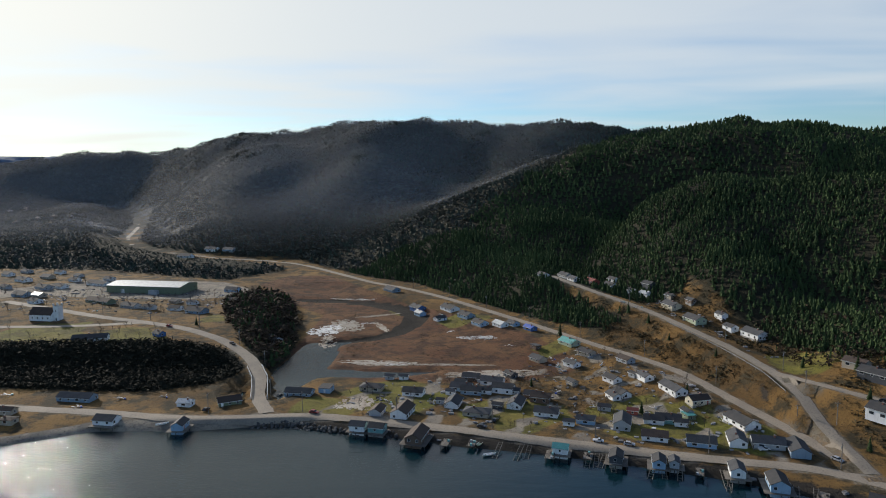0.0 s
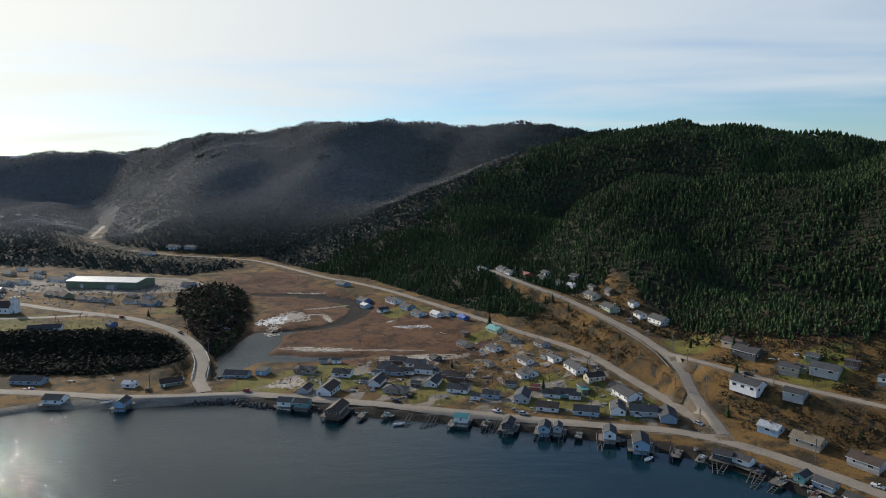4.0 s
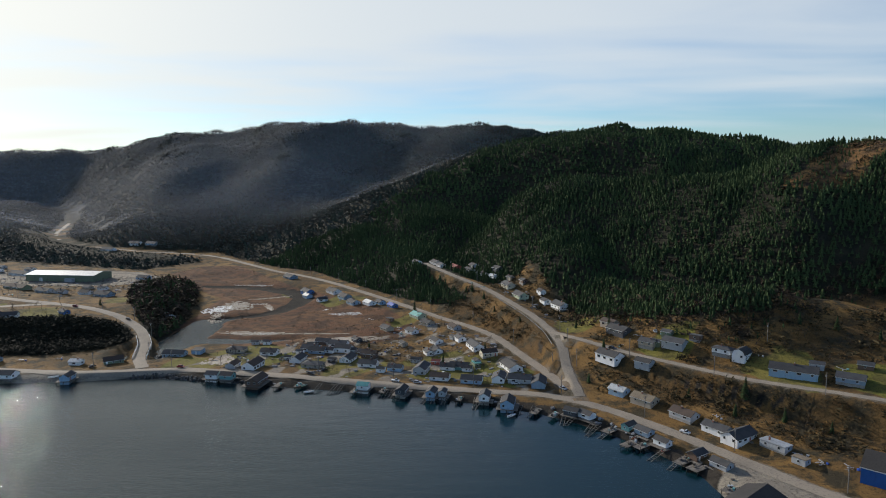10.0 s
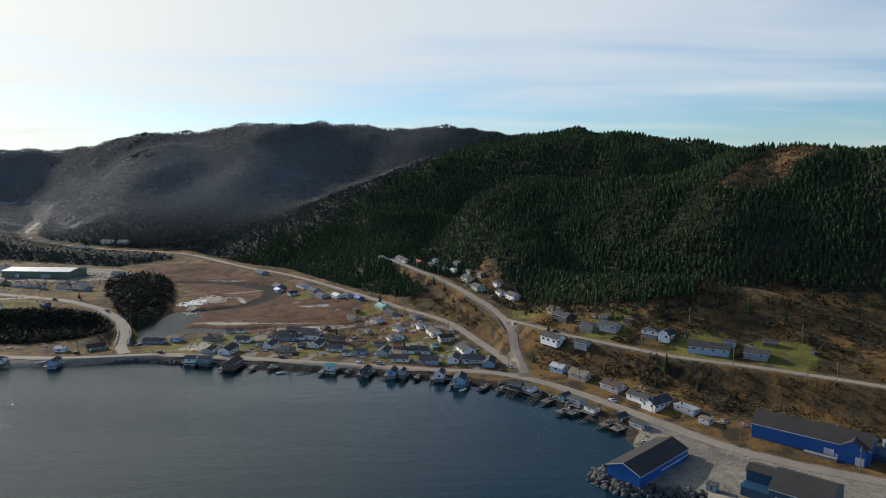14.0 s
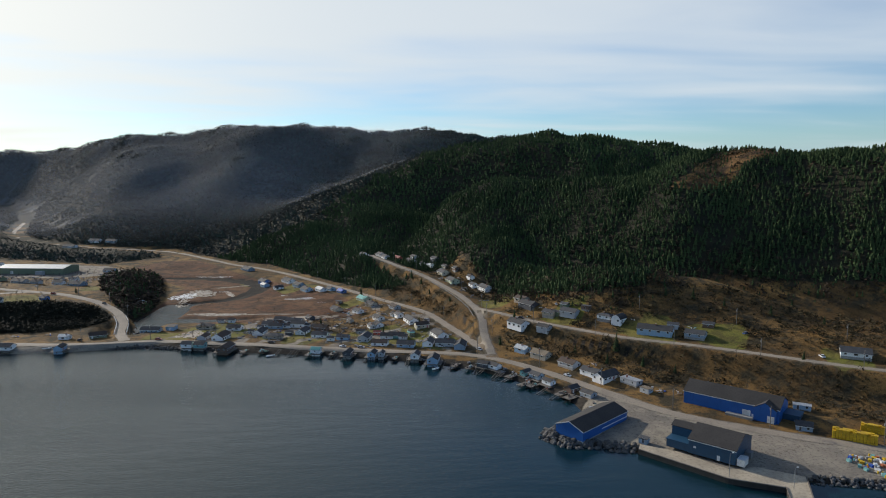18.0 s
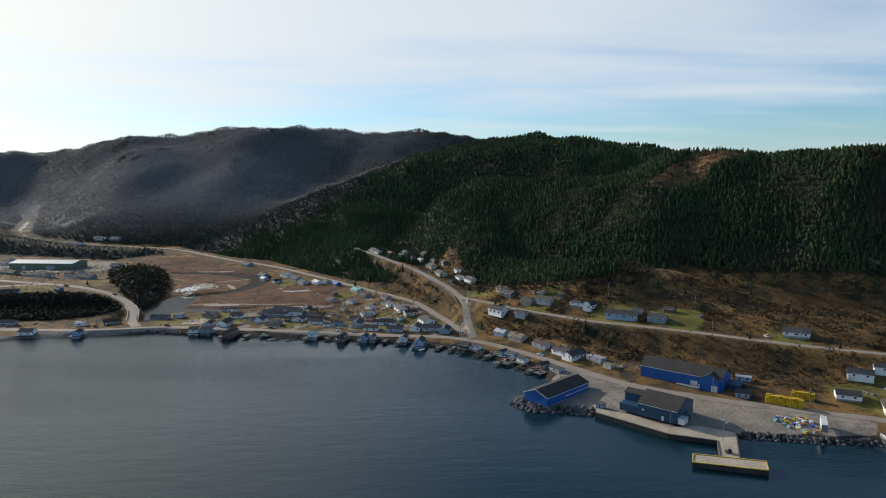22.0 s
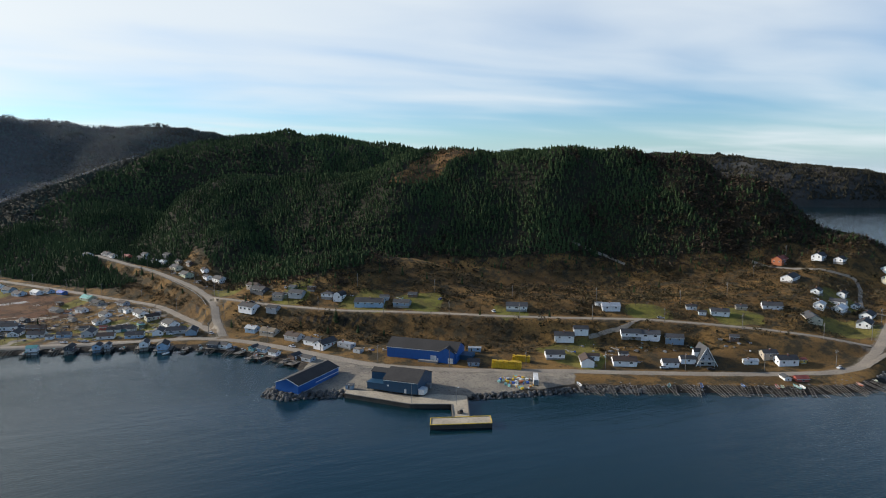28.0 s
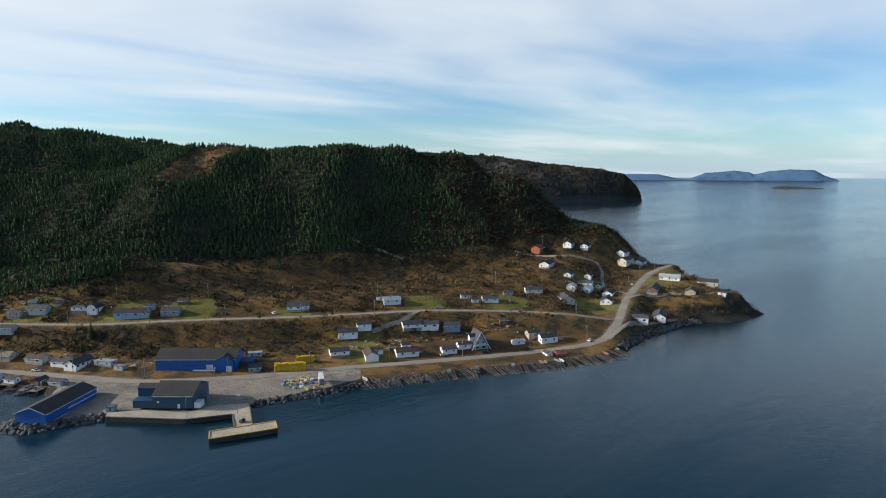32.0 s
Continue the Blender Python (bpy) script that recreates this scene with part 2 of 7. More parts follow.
ROAD_MARSH = [(92, 264, 3.2), (85, 292, 3.8), (76, 321, 4.3), (63, 364, 5), (46, 395, 5), (27, 421, 5), (5, 455, 5), (-21, 494, 5), (-50, 536, 5), (-83, 582, 5), (-120, 624, 5),
              (-155, 655, 5), (-202, 709, 5.5), (-254, 764, 6.5), (-300, 790, 7.6), (-364, 803, 9), (-440, 832, 11), (-515, 878, 14), (-570, 950, 17.5), (-610, 1040, 20),
              (-640, 1110, 21.5), (-668, 1172, 23.5), (-715, 1262, 26.5), (-785, 1342, 29.5), (-850, 1405, 32)]
ROAD_HILL = [(96, 250, 3.6), (96, 284, 8), (98, 310, 13), (96, 333, 16), (87, 376, 18.5), (63, 449, 22), (38, 499, 25), (12, 554, 28)]
ROAD_TERRACE = [(96, 333, 16), (110, 309, 17), (129, 279, 17.5), (150, 256, 17.6), (173, 231, 18), (205, 211, 18), (229, 192, 18.5), (262, 164, 19),
                (295, 143, 19), (340, 119, 18.5), (369, 96, 17.5), (395, 75, 16), (419, 54, 13.5), (438, 34, 10)]
ROAD_ARENA = [(-146, 303, 3), (-158, 325, 3.2), (-166, 351, 4.5), (-183, 381, 7), (-210, 408, 10), (-242, 428, 12), (-276, 441, 13), (-315, 453, 14),
              (-362, 474, 14.5), (-420, 500, 15)]
ROAD_CHURCH = [(-276, 441, 13), (-315, 430, 13), (-367, 425, 13), (-460, 425, 13)]
ROADS = [ROAD_SHORE, ROAD_POINT, ROAD_MARSH, ROAD_HILL, ROAD_TERRACE, ROAD_ARENA, ROAD_CHURCH]
# lines of known level besides the roads: flats, bank tops and bank feet
FLATS = [
    [(-110, 320, 2.2), (-60, 325, 2), (0, 320, 2), (40, 300, 2.4)],
    [(-120, 370, 0.7), (-100, 450, 0.7), (-130, 540, 0.8), (-190, 600, 1.5)],
    [(-40, 380, 0.9), (-60, 440, 0.8), (-90, 500, 0.9)], [(10, 350, 1.4), (-10, 400, 1.2)],
    [(-188, 368, 2.5), (-230, 345, 3), (-300, 350, 3.5), (-420, 355, 4)],
    [(-210, 396, 10), (-260, 396, 12), (-330, 386, 12.5), (-420, 390, 13)],
    [(-395, 585, 9), (-300, 570, 9), (-260, 520, 10), (-215, 470, 12)],
    [(-218, 432, 12), (-210, 470, 13), (-222, 520, 12)],
    [(-164, 405, 1.0), (-174, 470, 0.9), (-196, 545, 0.9)],
    [(-500, 700, 12), (-420, 660, 10), (-330, 640, 8)],
    [(-650, 900, 20), (-560, 780, 15), (-800, 760, 18), (-900, 1000, 28)],
    [(82, 345, 9), (72, 390, 10), (48, 445, 12), (18, 500, 12)],
    [(118, 285, 9), (150, 232, 6.5), (190, 190, 6), (235, 150, 6), (290, 112, 6.5), (340, 80, 6.5)],
    [(125, 330, 21), (165, 280, 23), (215, 240, 22), (270, 205, 25), (330, 165, 24), (390, 125, 22), (430, 90, 19)],
    [(470, 120, 26), (520, 150, 32), (565, 190, 38), (610, 150, 33)],
    [(470, 28, 5), (505, 35, 8), (540, 22, 15), (572, 10, 16), (592, 10, 12)],
    [(540, 45, 18), (580, 45, 20), (600, 60, 20)],
]
# crests: x, y, height over the low ground, reach of the slope
CRESTS = [
    [(-42, 655, 26, 120), (-45, 740, 50, 190), (30, 850, 105, 300), (120, 920, 140, 380), (200, 950, 163, 420), (370, 845, 159, 430), (480, 775, 136, 420),
     (555, 650, 118, 380), (610, 520, 104, 300), (645, 400, 88, 200), (660, 290, 60, 130), (668, 200, 40, 110), (655, 130, 12, 80)],
    [(-1700, 1650, 100, 500), (-1260, 1602, 114, 470), (-1075, 1610, 129, 300), (-794, 1540, 147, 230), (-579, 1430, 167, 350), (-301, 1389, 195, 660),
     (-131, 1360, 206, 650), (121, 1353, 196, 620), (500, 1420, 170, 600), (900, 1500, 130, 560)],
    [(135, 470, 40, 75), (150, 540, 62, 110), (190, 590, 84, 160), (240, 555, 90, 170), (300, 500, 104, 170), (345, 485, 123, 190), (385, 455, 118, 190), (435, 430, 116, 190), (483, 405, 112, 185), (530, 370, 118, 175), (556, 345, 112, 165), (577, 315, 60, 145), (592, 270, 75, 115), (605, 215, 21, 90), (612, 165, 23, 70)],
    [(130, 455, 16, 40), (195, 305, 26, 80), (255, 295, 24, 80)],
]
# spurs (+) and gullies (-) that run down the hill sides: x, y, depth, half width
FOLDS = [
    [(300, 440, 4, 40), (262, 380, 20, 38), (235, 330, 12, 34)], [(470, 400, 4, 40), (430, 345, 19, 38), (395, 300, 9, 32)],
    [(180, 560, 8, 45), (110, 620, 24, 55), (10, 690, 6, 45)], [(250, 640, -8, 50), (150, 720, -26, 60), (20, 770, -8, 50)], [(330, 720, 8, 55), (220, 800, 24, 60), (90, 850, 6, 50)],
    [(-300, 1330, 4, 80), (-260, 1180, 26, 85), (-230, 1020, 12, 70)], [(-120, 1300, -6, 80), (-90, 1150, -26, 80), (-110, 980, -10, 70)], [(-500, 1380, 4, 80), (-470, 1220, 14, 75), (-420, 1060, 9, 60)],
    [(-540, 930, -70, 80), (-640, 1110, -62, 110), (-850, 1405, -45, 120)], [(-400, 1340, -6, 60), (-360, 1180, -14, 70), (-320, 1020, -8, 60)],
]
CREEK = [(-160, 335, 12), (-153, 365, 13), (-151, 392, 14), (-151, 430, 13), (-141, 438, 5)]
MUD_CREEK = [(-141, 438, 5), (-122, 449, 5), (-106, 467, 6), (-99, 494, 8), (-98, 522, 9), (-111, 546, 9), (-138, 566, 8), (-171, 579, 6), (-208, 582, 5)]
CREEK2 = [(-145, 372, 9), (-121, 374, 6), (-95, 371, 5), (-72, 378, 2)]


def along(line, x, y):
    """Distance of the places x, y from a polyline, and its other columns at the nearest point of it."""
    best = np.full(x.shape, 1e9)
    extra = [np.zeros(x.shape) for _ in line[0][2:]]
    for a, b in zip(line, line[1:]):
        dx, dy = b[0] - a[0], b[1] - a[1]
        u = np.clip(((x - a[0]) * dx + (y - a[1]) * dy) / (dx * dx + dy * dy + 1e-9), 0, 1)
        d = np.hypot(x - a[0] - u * dx, y - a[1] - u * dy)
        near = d < best
        best = np.where(near, d, best)
        for k, e in enumerate(extra):
            extra[k] = np.where(near, a[2 + k] + u * (b[2 + k] - a[2 + k]), e)
    return (best, *extra)


def inside(poly, x, y):
    odd = np.zeros(x.shape, bool)
    for (ax, ay), (bx, by) in zip(poly, poly[1:] + poly[:1]):
        if ay == by:
            continue
        cross = ((ay > y) != (by > y)) & (x < (bx - ax) * (y - ay) / (by - ay) + ax)
        odd ^= cross
    return odd


def bump(x, y, size, seed):
    """Cheap smooth unevenness from a few crossed waves, about -1 to 1."""
    rng = np.random.RandomState(seed)
    out = np.zeros(x.shape)
    for k in range(9):
        a, p, s = rng.uniform(0, 6.28), rng.uniform(0, 6.28), size * rng.uniform(0.5, 1.6)
        out += np.sin((x * math.cos(a) + y * math.sin(a)) * 6.28 / s + p + 1.3 * np.sin((x * math.sin(a) - y * math.cos(a)) * 6.28 / (s * 1.7)))
    return out / 4.5


def smooth(v, lo, hi):
    u = np.clip((v - lo) / (hi - lo), 0, 1)
    return u * u * (3 - 2 * u)


def height(x, y):
    """Height of the ground at the places x, y."""
    x, y = np.asarray(x, float), np.asarray(y, float)
    coast = along(SHORE, x, y)[0] * np.where(inside(SHORE, x, y), 1, -1)
    total, weight = np.zeros(x.shape), np.zeros(x.shape)
    for line in ROADS + FLATS:
        d, z = along(line, x, y)
        w = 1 / (d * d + 60) ** 1.6
        total, weight = total + w * z, weight + w
    d = np.maximum(np.abs(coast), 0)
    w = 0.8 / (d * d + 60) ** 1.6
    low = (total + w * 1.6) / (weight + w)
    hills = np.zeros(x.shape)
    power = np.zeros(x.shape)
    for number, crest in enumerate(CRESTS):
        rise = np.zeros(x.shape)
        for a, b in zip(crest, crest[1:]):
            d, z, reach = along([a, b], x, y)
            u = np.clip(d / reach, 0, 1)
            shape = 1 - u ** 1.9 if number == 2 else (1 - u) ** 1.15
            rise = np.maximum(rise, z * (0.55 * shape + 0.45 * 0.5 * (1 + np.cos(math.pi * u))))
        power += rise ** 5
    hills = power ** 0.2
    hills *= 1 + 0.04 * bump(x, y, 260, 3) + 0.035 * bump(x, y, 90, 4)
    for fold in FOLDS:
        d, z, wide = along(fold, x, y)
        hills += z * np.exp(-(d / wide) ** 2) * smooth(hills, 10, 45)
    hills = np.maximum(hills, 0)
    away = np.full(x.shape, 1e9)
    level = np.zeros(x.shape)
    for line in ROADS:
        d, z = along(line, x, y)
        level = np.where(d < away, z, level)
        away = np.minimum(d, away)
    rough = smooth(away, 6, 30)
    ground = low + hills * smooth(away, 5, np.where(y > 900, 26, 60)) + rough * (0.35 * bump(x, y, 22, 5) + 0.5 * bump(x, y, 60, 6)) * smooth(low + hills, 2.0, 7)
    w = 1 - smooth(away, 4.5, 13)
    ground = ground * (1 - w) + level * w
    for line in (CREEK, CREEK2):
        d, half = along(line, x, y)
        ground = np.where(away > 6, np.minimum(ground, -0.9 + 1.9 * smooth(d, half * 0.75, half * 1.35) + 400 * smooth(d, half * 1.35, half * 1.35 + 90)), ground)
    d, half = along(MUD_CREEK, x, y)
    ground = np.minimum(ground, 0.12 + 1.2 * smooth(d, half * 0.7, half * 1.3) + 400 * smooth(d, half * 1.3, half * 1.3 + 90))
    bank = np.where(coast < 0, np.maximum(coast * 0.5, -7), 0.15 + coast * 0.42 + np.maximum(coast - 7, 0) * 1.6)
    return np.minimum(ground, bank)

# ---- ground, sea and roads ----
def mesh_object(name, verts, faces, mats, smooth_faces=False):
    me = bpy.data.meshes.new(name)
    verts = np.asarray(verts, np.float32)
    faces = np.asarray(faces, np.int32)
    k = faces.shape[1]
    me.vertices.add(len(verts))
    me.vertices.foreach_set("co", verts.ravel())
    me.loops.add(faces.size)
    me.loops.foreach_set("vertex_index", faces.ravel())
    me.polygons.add(len(faces))
    me.polygons.foreach_set("loop_start", np.arange(0, faces.size, k, dtype=np.int32))
    me.polygons.foreach_set("use_smooth", np.full(len(faces), smooth_faces))
    me.update(calc_edges=True)
    for m in mats if isinstance(mats, (list, tuple)) else [mats]:
        me.materials.append(m)
    return new(name, me)


def grid_faces(nx, ny):
    i = np.arange(nx * ny).reshape(ny, nx)
    return np.stack([i[:-1, :-1], i[:-1, 1:], i[1:, 1:], i[1:, :-1]], -1).reshape(-1, 4)


FOREST = [(-11, 596), (20, 520), (62, 478), (92, 470), (100, 480), (106, 450), (115, 400), (128, 352), (150, 315), (172, 291), (202, 278), (228, 318), (252, 346), (286, 333), (315, 312), (347, 297),
          (394, 277), (436, 252), (476, 226), (510, 202), (535, 190), (566, 178), (590, 160), (625, 140), (665, 120), (700, 190), (715, 400), (900, 1250), (1000, 2000), (-2100, 2300),
          (-2100, 1200), (-1000, 1150), (-690, 1150), (-640, 1128), (-590, 1040), (-548, 945), (-500, 870), (-430, 838), (-330, 812), (-268, 795), (-215, 742), (-160, 680), (-118, 645), (-70, 610)]
WOODS_BELOW = [(-110, 640), (-70, 585), (-38, 540), (-8, 495), (22, 455), (34, 440), (50, 455), (30, 492), (10, 535), (-8, 590)]
KNOLL = [(-190, 396), (-180, 374), (-166, 368), (-166, 405), (-171, 440), (-180, 466), (-192, 510), (-202, 545), (-220, 580), (-250, 600), (-256, 530), (-240, 490), (-222, 450), (-205, 425)]
BANK_WOODS = [(-440, 336), (-300, 330), (-215, 330), (-186, 345), (-178, 366), (-196, 390), (-235, 398), (-330, 386), (-440, 390)]
LEFT_WOODS = [(-300, 650), (-440, 690), (-560, 690), (-1500, 640), (-1500, 1300), (-820, 1340), (-710, 1190), (-640, 1100), (-575, 940), (-500, 870), (-430, 815), (-330, 775), (-262, 735)]
CLEARING = [(282, 424), (290, 436), (308, 440), (332, 462), (350, 480), (388, 472), (394, 442), (378, 424), (350, 426), (334, 411), (298, 408)]
MARSH = [(-170, 385), (-110, 358), (-40, 352), (0, 372), (14, 392), (-14, 450), (-50, 500), (-105, 555), (-150, 610), (-205, 690), (-250, 690), (-262, 630), (-215, 570), (-172, 520), (-168, 440)]
YARD = [(138, 178), (120, 148), (122, 120), (138, 113), (160, 86), (192, 82), (250, 72), (262, 88), (200, 124), (168, 146), (150, 176)]
ARENA_YARD = [(-440, 520), (-390, 540), (-270, 545), (-240, 580), (-300, 640), (-420, 640), (-500, 560)]


def axis(*runs):
    out = [runs[0][0]]
    for a, b, step in runs:
        out += list(np.linspace(a, b, max(2, int(round((b - a) / step)) + 1))[1:])
    return np.array(out)


gx = axis((-2100, -450, 30), (-450, 720, 4.0), (720, 1300, 30))
gy = axis((-60, 560, 4.0), (560, 760, 8), (760, 2300, 20))
X, Y = np.meshgrid(gx, gy)
Z = height(X, Y)
land = mesh_object("ground", np.stack([X, Y, Z], -1).reshape(-1, 3), grid_faces(len(gx), len(gy)), GROUND, True)
tagged(land, "brown heath, marsh, dry lawns and wooded hillside round the harbour", "ground", kind="structure")


def soft_inside(poly, x, y, edge):
    d = along(poly + poly[:1], x, y)[0] * np.where(inside(poly, x, y), 1, -1)
    return smooth(d, -edge, edge)


road_d = np.min([along(r, X, Y)[0] for r in ROADS], 0)
coast_d = along(SHORE, X, Y)[0]
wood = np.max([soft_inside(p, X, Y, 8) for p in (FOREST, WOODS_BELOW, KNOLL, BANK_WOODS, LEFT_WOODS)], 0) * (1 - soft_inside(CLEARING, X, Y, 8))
slope = np.hypot(np.gradient(Z, axis=1) / np.gradient(X, axis=1), np.gradient(Z, axis=0) / np.gradient(Y, axis=0))
GARDENS = [(-90, 330, 34), (-30, 310, 30), (30, 305, 34), (60, 285, 26), (-270, 405, 30), (-330, 405, 40), (-235, 465, 14), (120, 345, 26), (150, 282, 20), (192, 236, 22), (226, 220, 24),
           (265, 170, 18), (275, 108, 26), (-110, 540, 16), (-60, 500, 22), (0, 420, 16), (460, 60, 26), (505, 100, 24), (600, 70, 26), (400, 100, 24), (350, 130, 20), (-120, 312, 20), (560, 60, 24)]
lawn = np.zeros(X.shape)
for a, b, r in GARDENS:
    lawn = np.maximum(lawn, 1 - smooth(np.hypot(X - a, Y - b) + 7 * bump(X, Y, 30, 8), r * 0.5, r))
lawn = lawn * (1 - wood)
gravel = np.maximum(0.52 * (1 - smooth(road_d, 3.5, 8.5)), np.maximum(soft_inside(YARD, X, Y, 2), soft_inside(ARENA_YARD, X, Y, 8)))
VILLAGE = [(-125, 300), (-60, 292), (20, 272), (84, 258), (82, 300), (66, 350), (40, 395), (0, 420), (-30, 380), (-110, 350)]
gravel = np.maximum(gravel, 0.8 * soft_inside(VILLAGE, X, Y, 5) * smooth(bump(X, Y, 26, 61), 0.15, 0.5))
strand = (1 - smooth(coast_d, 4, 9)) * (Z < 3.4)
gravel = np.maximum(gravel, strand * (1 - smooth(X, -165, -140)))
marshy = np.maximum(soft_inside(MARSH, X, Y, 6), 0.5 * soft_inside(CLEARING, X, Y, 6))
mud = 1 - smooth(along(MUD_CREEK, X, Y)[0] / along(MUD_CREEK, X, Y)[1], 0.95, 1.35)
rocky = np.maximum(smooth(slope, 0.95, 1.6) * (1 - wood), (1 - smooth(coast_d, 10, 22)) * smooth(X, 505, 540))
rocky = np.maximum(rocky, strand * smooth(X, -165, -140))
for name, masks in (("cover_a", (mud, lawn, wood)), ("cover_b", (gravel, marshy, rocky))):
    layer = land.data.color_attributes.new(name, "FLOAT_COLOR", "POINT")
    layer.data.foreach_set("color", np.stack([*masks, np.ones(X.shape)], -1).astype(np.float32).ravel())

# the sea: one sheet whose far rim lifts to the height of the horizon
wx = axis((-4800, -1200, 300), (-1200, 1400, 65), (1400, 4800, 200))
wy = axis((-4800, -600, 300), (-600, 1500, 70), (1500, 4800, 220))
WX, WY = np.meshgrid(wx, wy)
reach = np.hypot(WX - 40, WY + 190)
WZ = 84 * np.clip((reach - 2750) / 2000, 0, 1) ** 1.6
WZ = np.where(reach > 4750, 84, WZ)
sea = mesh_object("water", np.stack([WX, WY, WZ], -1).reshape(-1, 3), grid_faces(len(wx), len(wy)), WATER, True)
tagged(sea, "dark calm harbour and open sea with light ripples", "water", kind="structure")


def ribbon(name, line, width, lift, label):
    """A road laid along a line of places and levels, with a slight crown and ragged verges."""
    pts = []
    for k in range(len(line) - 1):
        p0, p1, p2, p3 = (Vector(line[min(max(k + j, 0), len(line) - 1)]) for j in (-1, 0, 1, 2))
        n = max(2, int((p2 - p1).length / 3.0))
        for i in range(n):
            u = i / n
            pts.append(0.5 * (2 * p1 + (p2 - p0) * u + (2 * p0 - 5 * p1 + 4 * p2 - p3) * u * u + (3 * p1 - p0 - 3 * p2 + p3) * u ** 3))
    pts.append(Vector(line[-1]))
    xy = np.array([(p.x, p.y) for p in pts])
    d = np.gradient(xy, axis=0)
    d /= np.linalg.norm(d, axis=1)[:, None]
    side = np.stack([d[:, 1], -d[:, 0]], 1)
    rng = np.random.RandomState(len(line))
    rows = []
    for k, (u, h) in enumerate(((-1, 0.0), (-0.55, 0.06), (0, 0.1), (0.55, 0.06), (1, 0.0))):
        wob = rng.uniform(-0.25, 0.25, len(xy)) if abs(u) == 1 else 0
        q = xy + side * (width / 2 * u + wob)[:, None] if abs(u) == 1 else xy + side * (width / 2 * u)
        z = np.maximum(height(q[:, 0], q[:, 1]), np.array([p.z for p in pts]) - 0.1) if abs(u) < 1 else height(q[:, 0], q[:, 1])
        rows.append(np.column_stack([q, z + lift + h]))
    v = np.stack(rows, 1).reshape(-1, 3)
    ob = mesh_object(name, v, grid_faces(5, len(xy))[:, ::-1], TRACK, True)
    return tagged(ob, label, "road", kind="structure")


ribbon("road", ROAD_SHORE, 6.8, 0.10, "pale gravel road along the harbour front")
ribbon("road", ROAD_POINT, 5.8, 0.12, "pale road climbing to the headland")
ribbon("road", ROAD_MARSH, 6.2, 0.13, "pale road along the edge of the marsh and up the valley")
ribbon("road", ROAD_HILL, 5.6, 0.15, "pale road climbing from the harbour to the upper houses")
ribbon("road", ROAD_TERRACE, 5.0, 0.12, "narrow pale road along the terrace over the harbour")
ribbon("road", ROAD_ARENA, 7.0, 0.14, "pale road over the bridge and up to the plateau")
ribbon("road", ROAD_CHURCH, 6.0, 0.11, "pale road past the church")
ribbon("track", [(520, 186, 0), (534, 163, 0), (545, 150, 0), (559, 135, 0), (566, 126, 0), (554, 114, 0), (530, 99, 0), (512, 84, 0), (505, 61, 0)], 3.0, 0.34, "narrow dirt lane winding up to the orange house")
ribbon("track", [(298, 122, 0), (310, 118.6, 0), (322, 115.5, 0), (336, 118.5, 0)], 2.6, 0.34, "bare dirt track slanting down the bank from the terrace road")
ribbon("track", [(405, 283, 0), (414, 274, 0), (425, 261, 0), (434, 246, 0)], 2.6, 0.34, "pale dirt path coming out of the forest")
ribbon("track", [(488, 53, 0), (510, 52, 0), (530, 38, 0), (543, 22, 0), (562, 12, 0)], 3.0, 0.34, "dirt lane out to the houses on the headland")
ribbon("track", [(408, 18.5, 0), (438, 22.5, 0), (470, 21, 0), (500, 17, 0)], 3.2, 0.34, "gravel lane along the foot of the headland")


# ---- forest ----
def conifer(tiers, sides, rng):
    """One spruce of height 1 as triangles: ragged tiers that overlap, with drooping tips."""
    v, f = [], []
    for k in range(tiers):
        z0 = 0.06 + 0.86 * k / tiers
        top = min(1.0, z0 + 1.25 / tiers)
        r = 0.24 * (1 - 0.88 * k / tiers) + 0.015
        base = len(v)
        v.append((rng.uniform(-0.01, 0.01), rng.uniform(-0.01, 0.01), top))
        for i in range(sides * 2):
            a = math.pi * i / sides + rng.uniform(-0.2, 0.2) + k
            q = r * (rng.uniform(0.85, 1.25) if i % 2 == 0 else rng.uniform(0.4, 0.6))
            v.append((q * math.cos(a), q * math.sin(a), z0 + (rng.uniform(-0.04, 0.0) if i % 2 == 0 else 0.05)))
        for i in range(sides * 2):
            f.append((base, base + 1 + i, base + 1 + (i + 1) % (sides * 2)))
    return np.array(v), np.array(f)


def shrub(rng, n=22):
    """A rounded bush of height about 1 made of small tilted leaf clumps."""
    v, f = [], []
    for _ in range(n):
        a, u = rng.uniform(0, 6.28), rng.uniform(0.05, 1)
        r = 0.55 * math.sqrt(rng.uniform(0.05, 1)) * (1.05 - 0.6 * u)
        c = np.array([r * math.cos(a), r * math.sin(a), u])
        b = len(v)
        for k in range(3):
            v.append(c + rng.normal(0, 0.17, 3))
        f.append((b, b + 1, b + 2))
    return np.array(v), np.array(f)


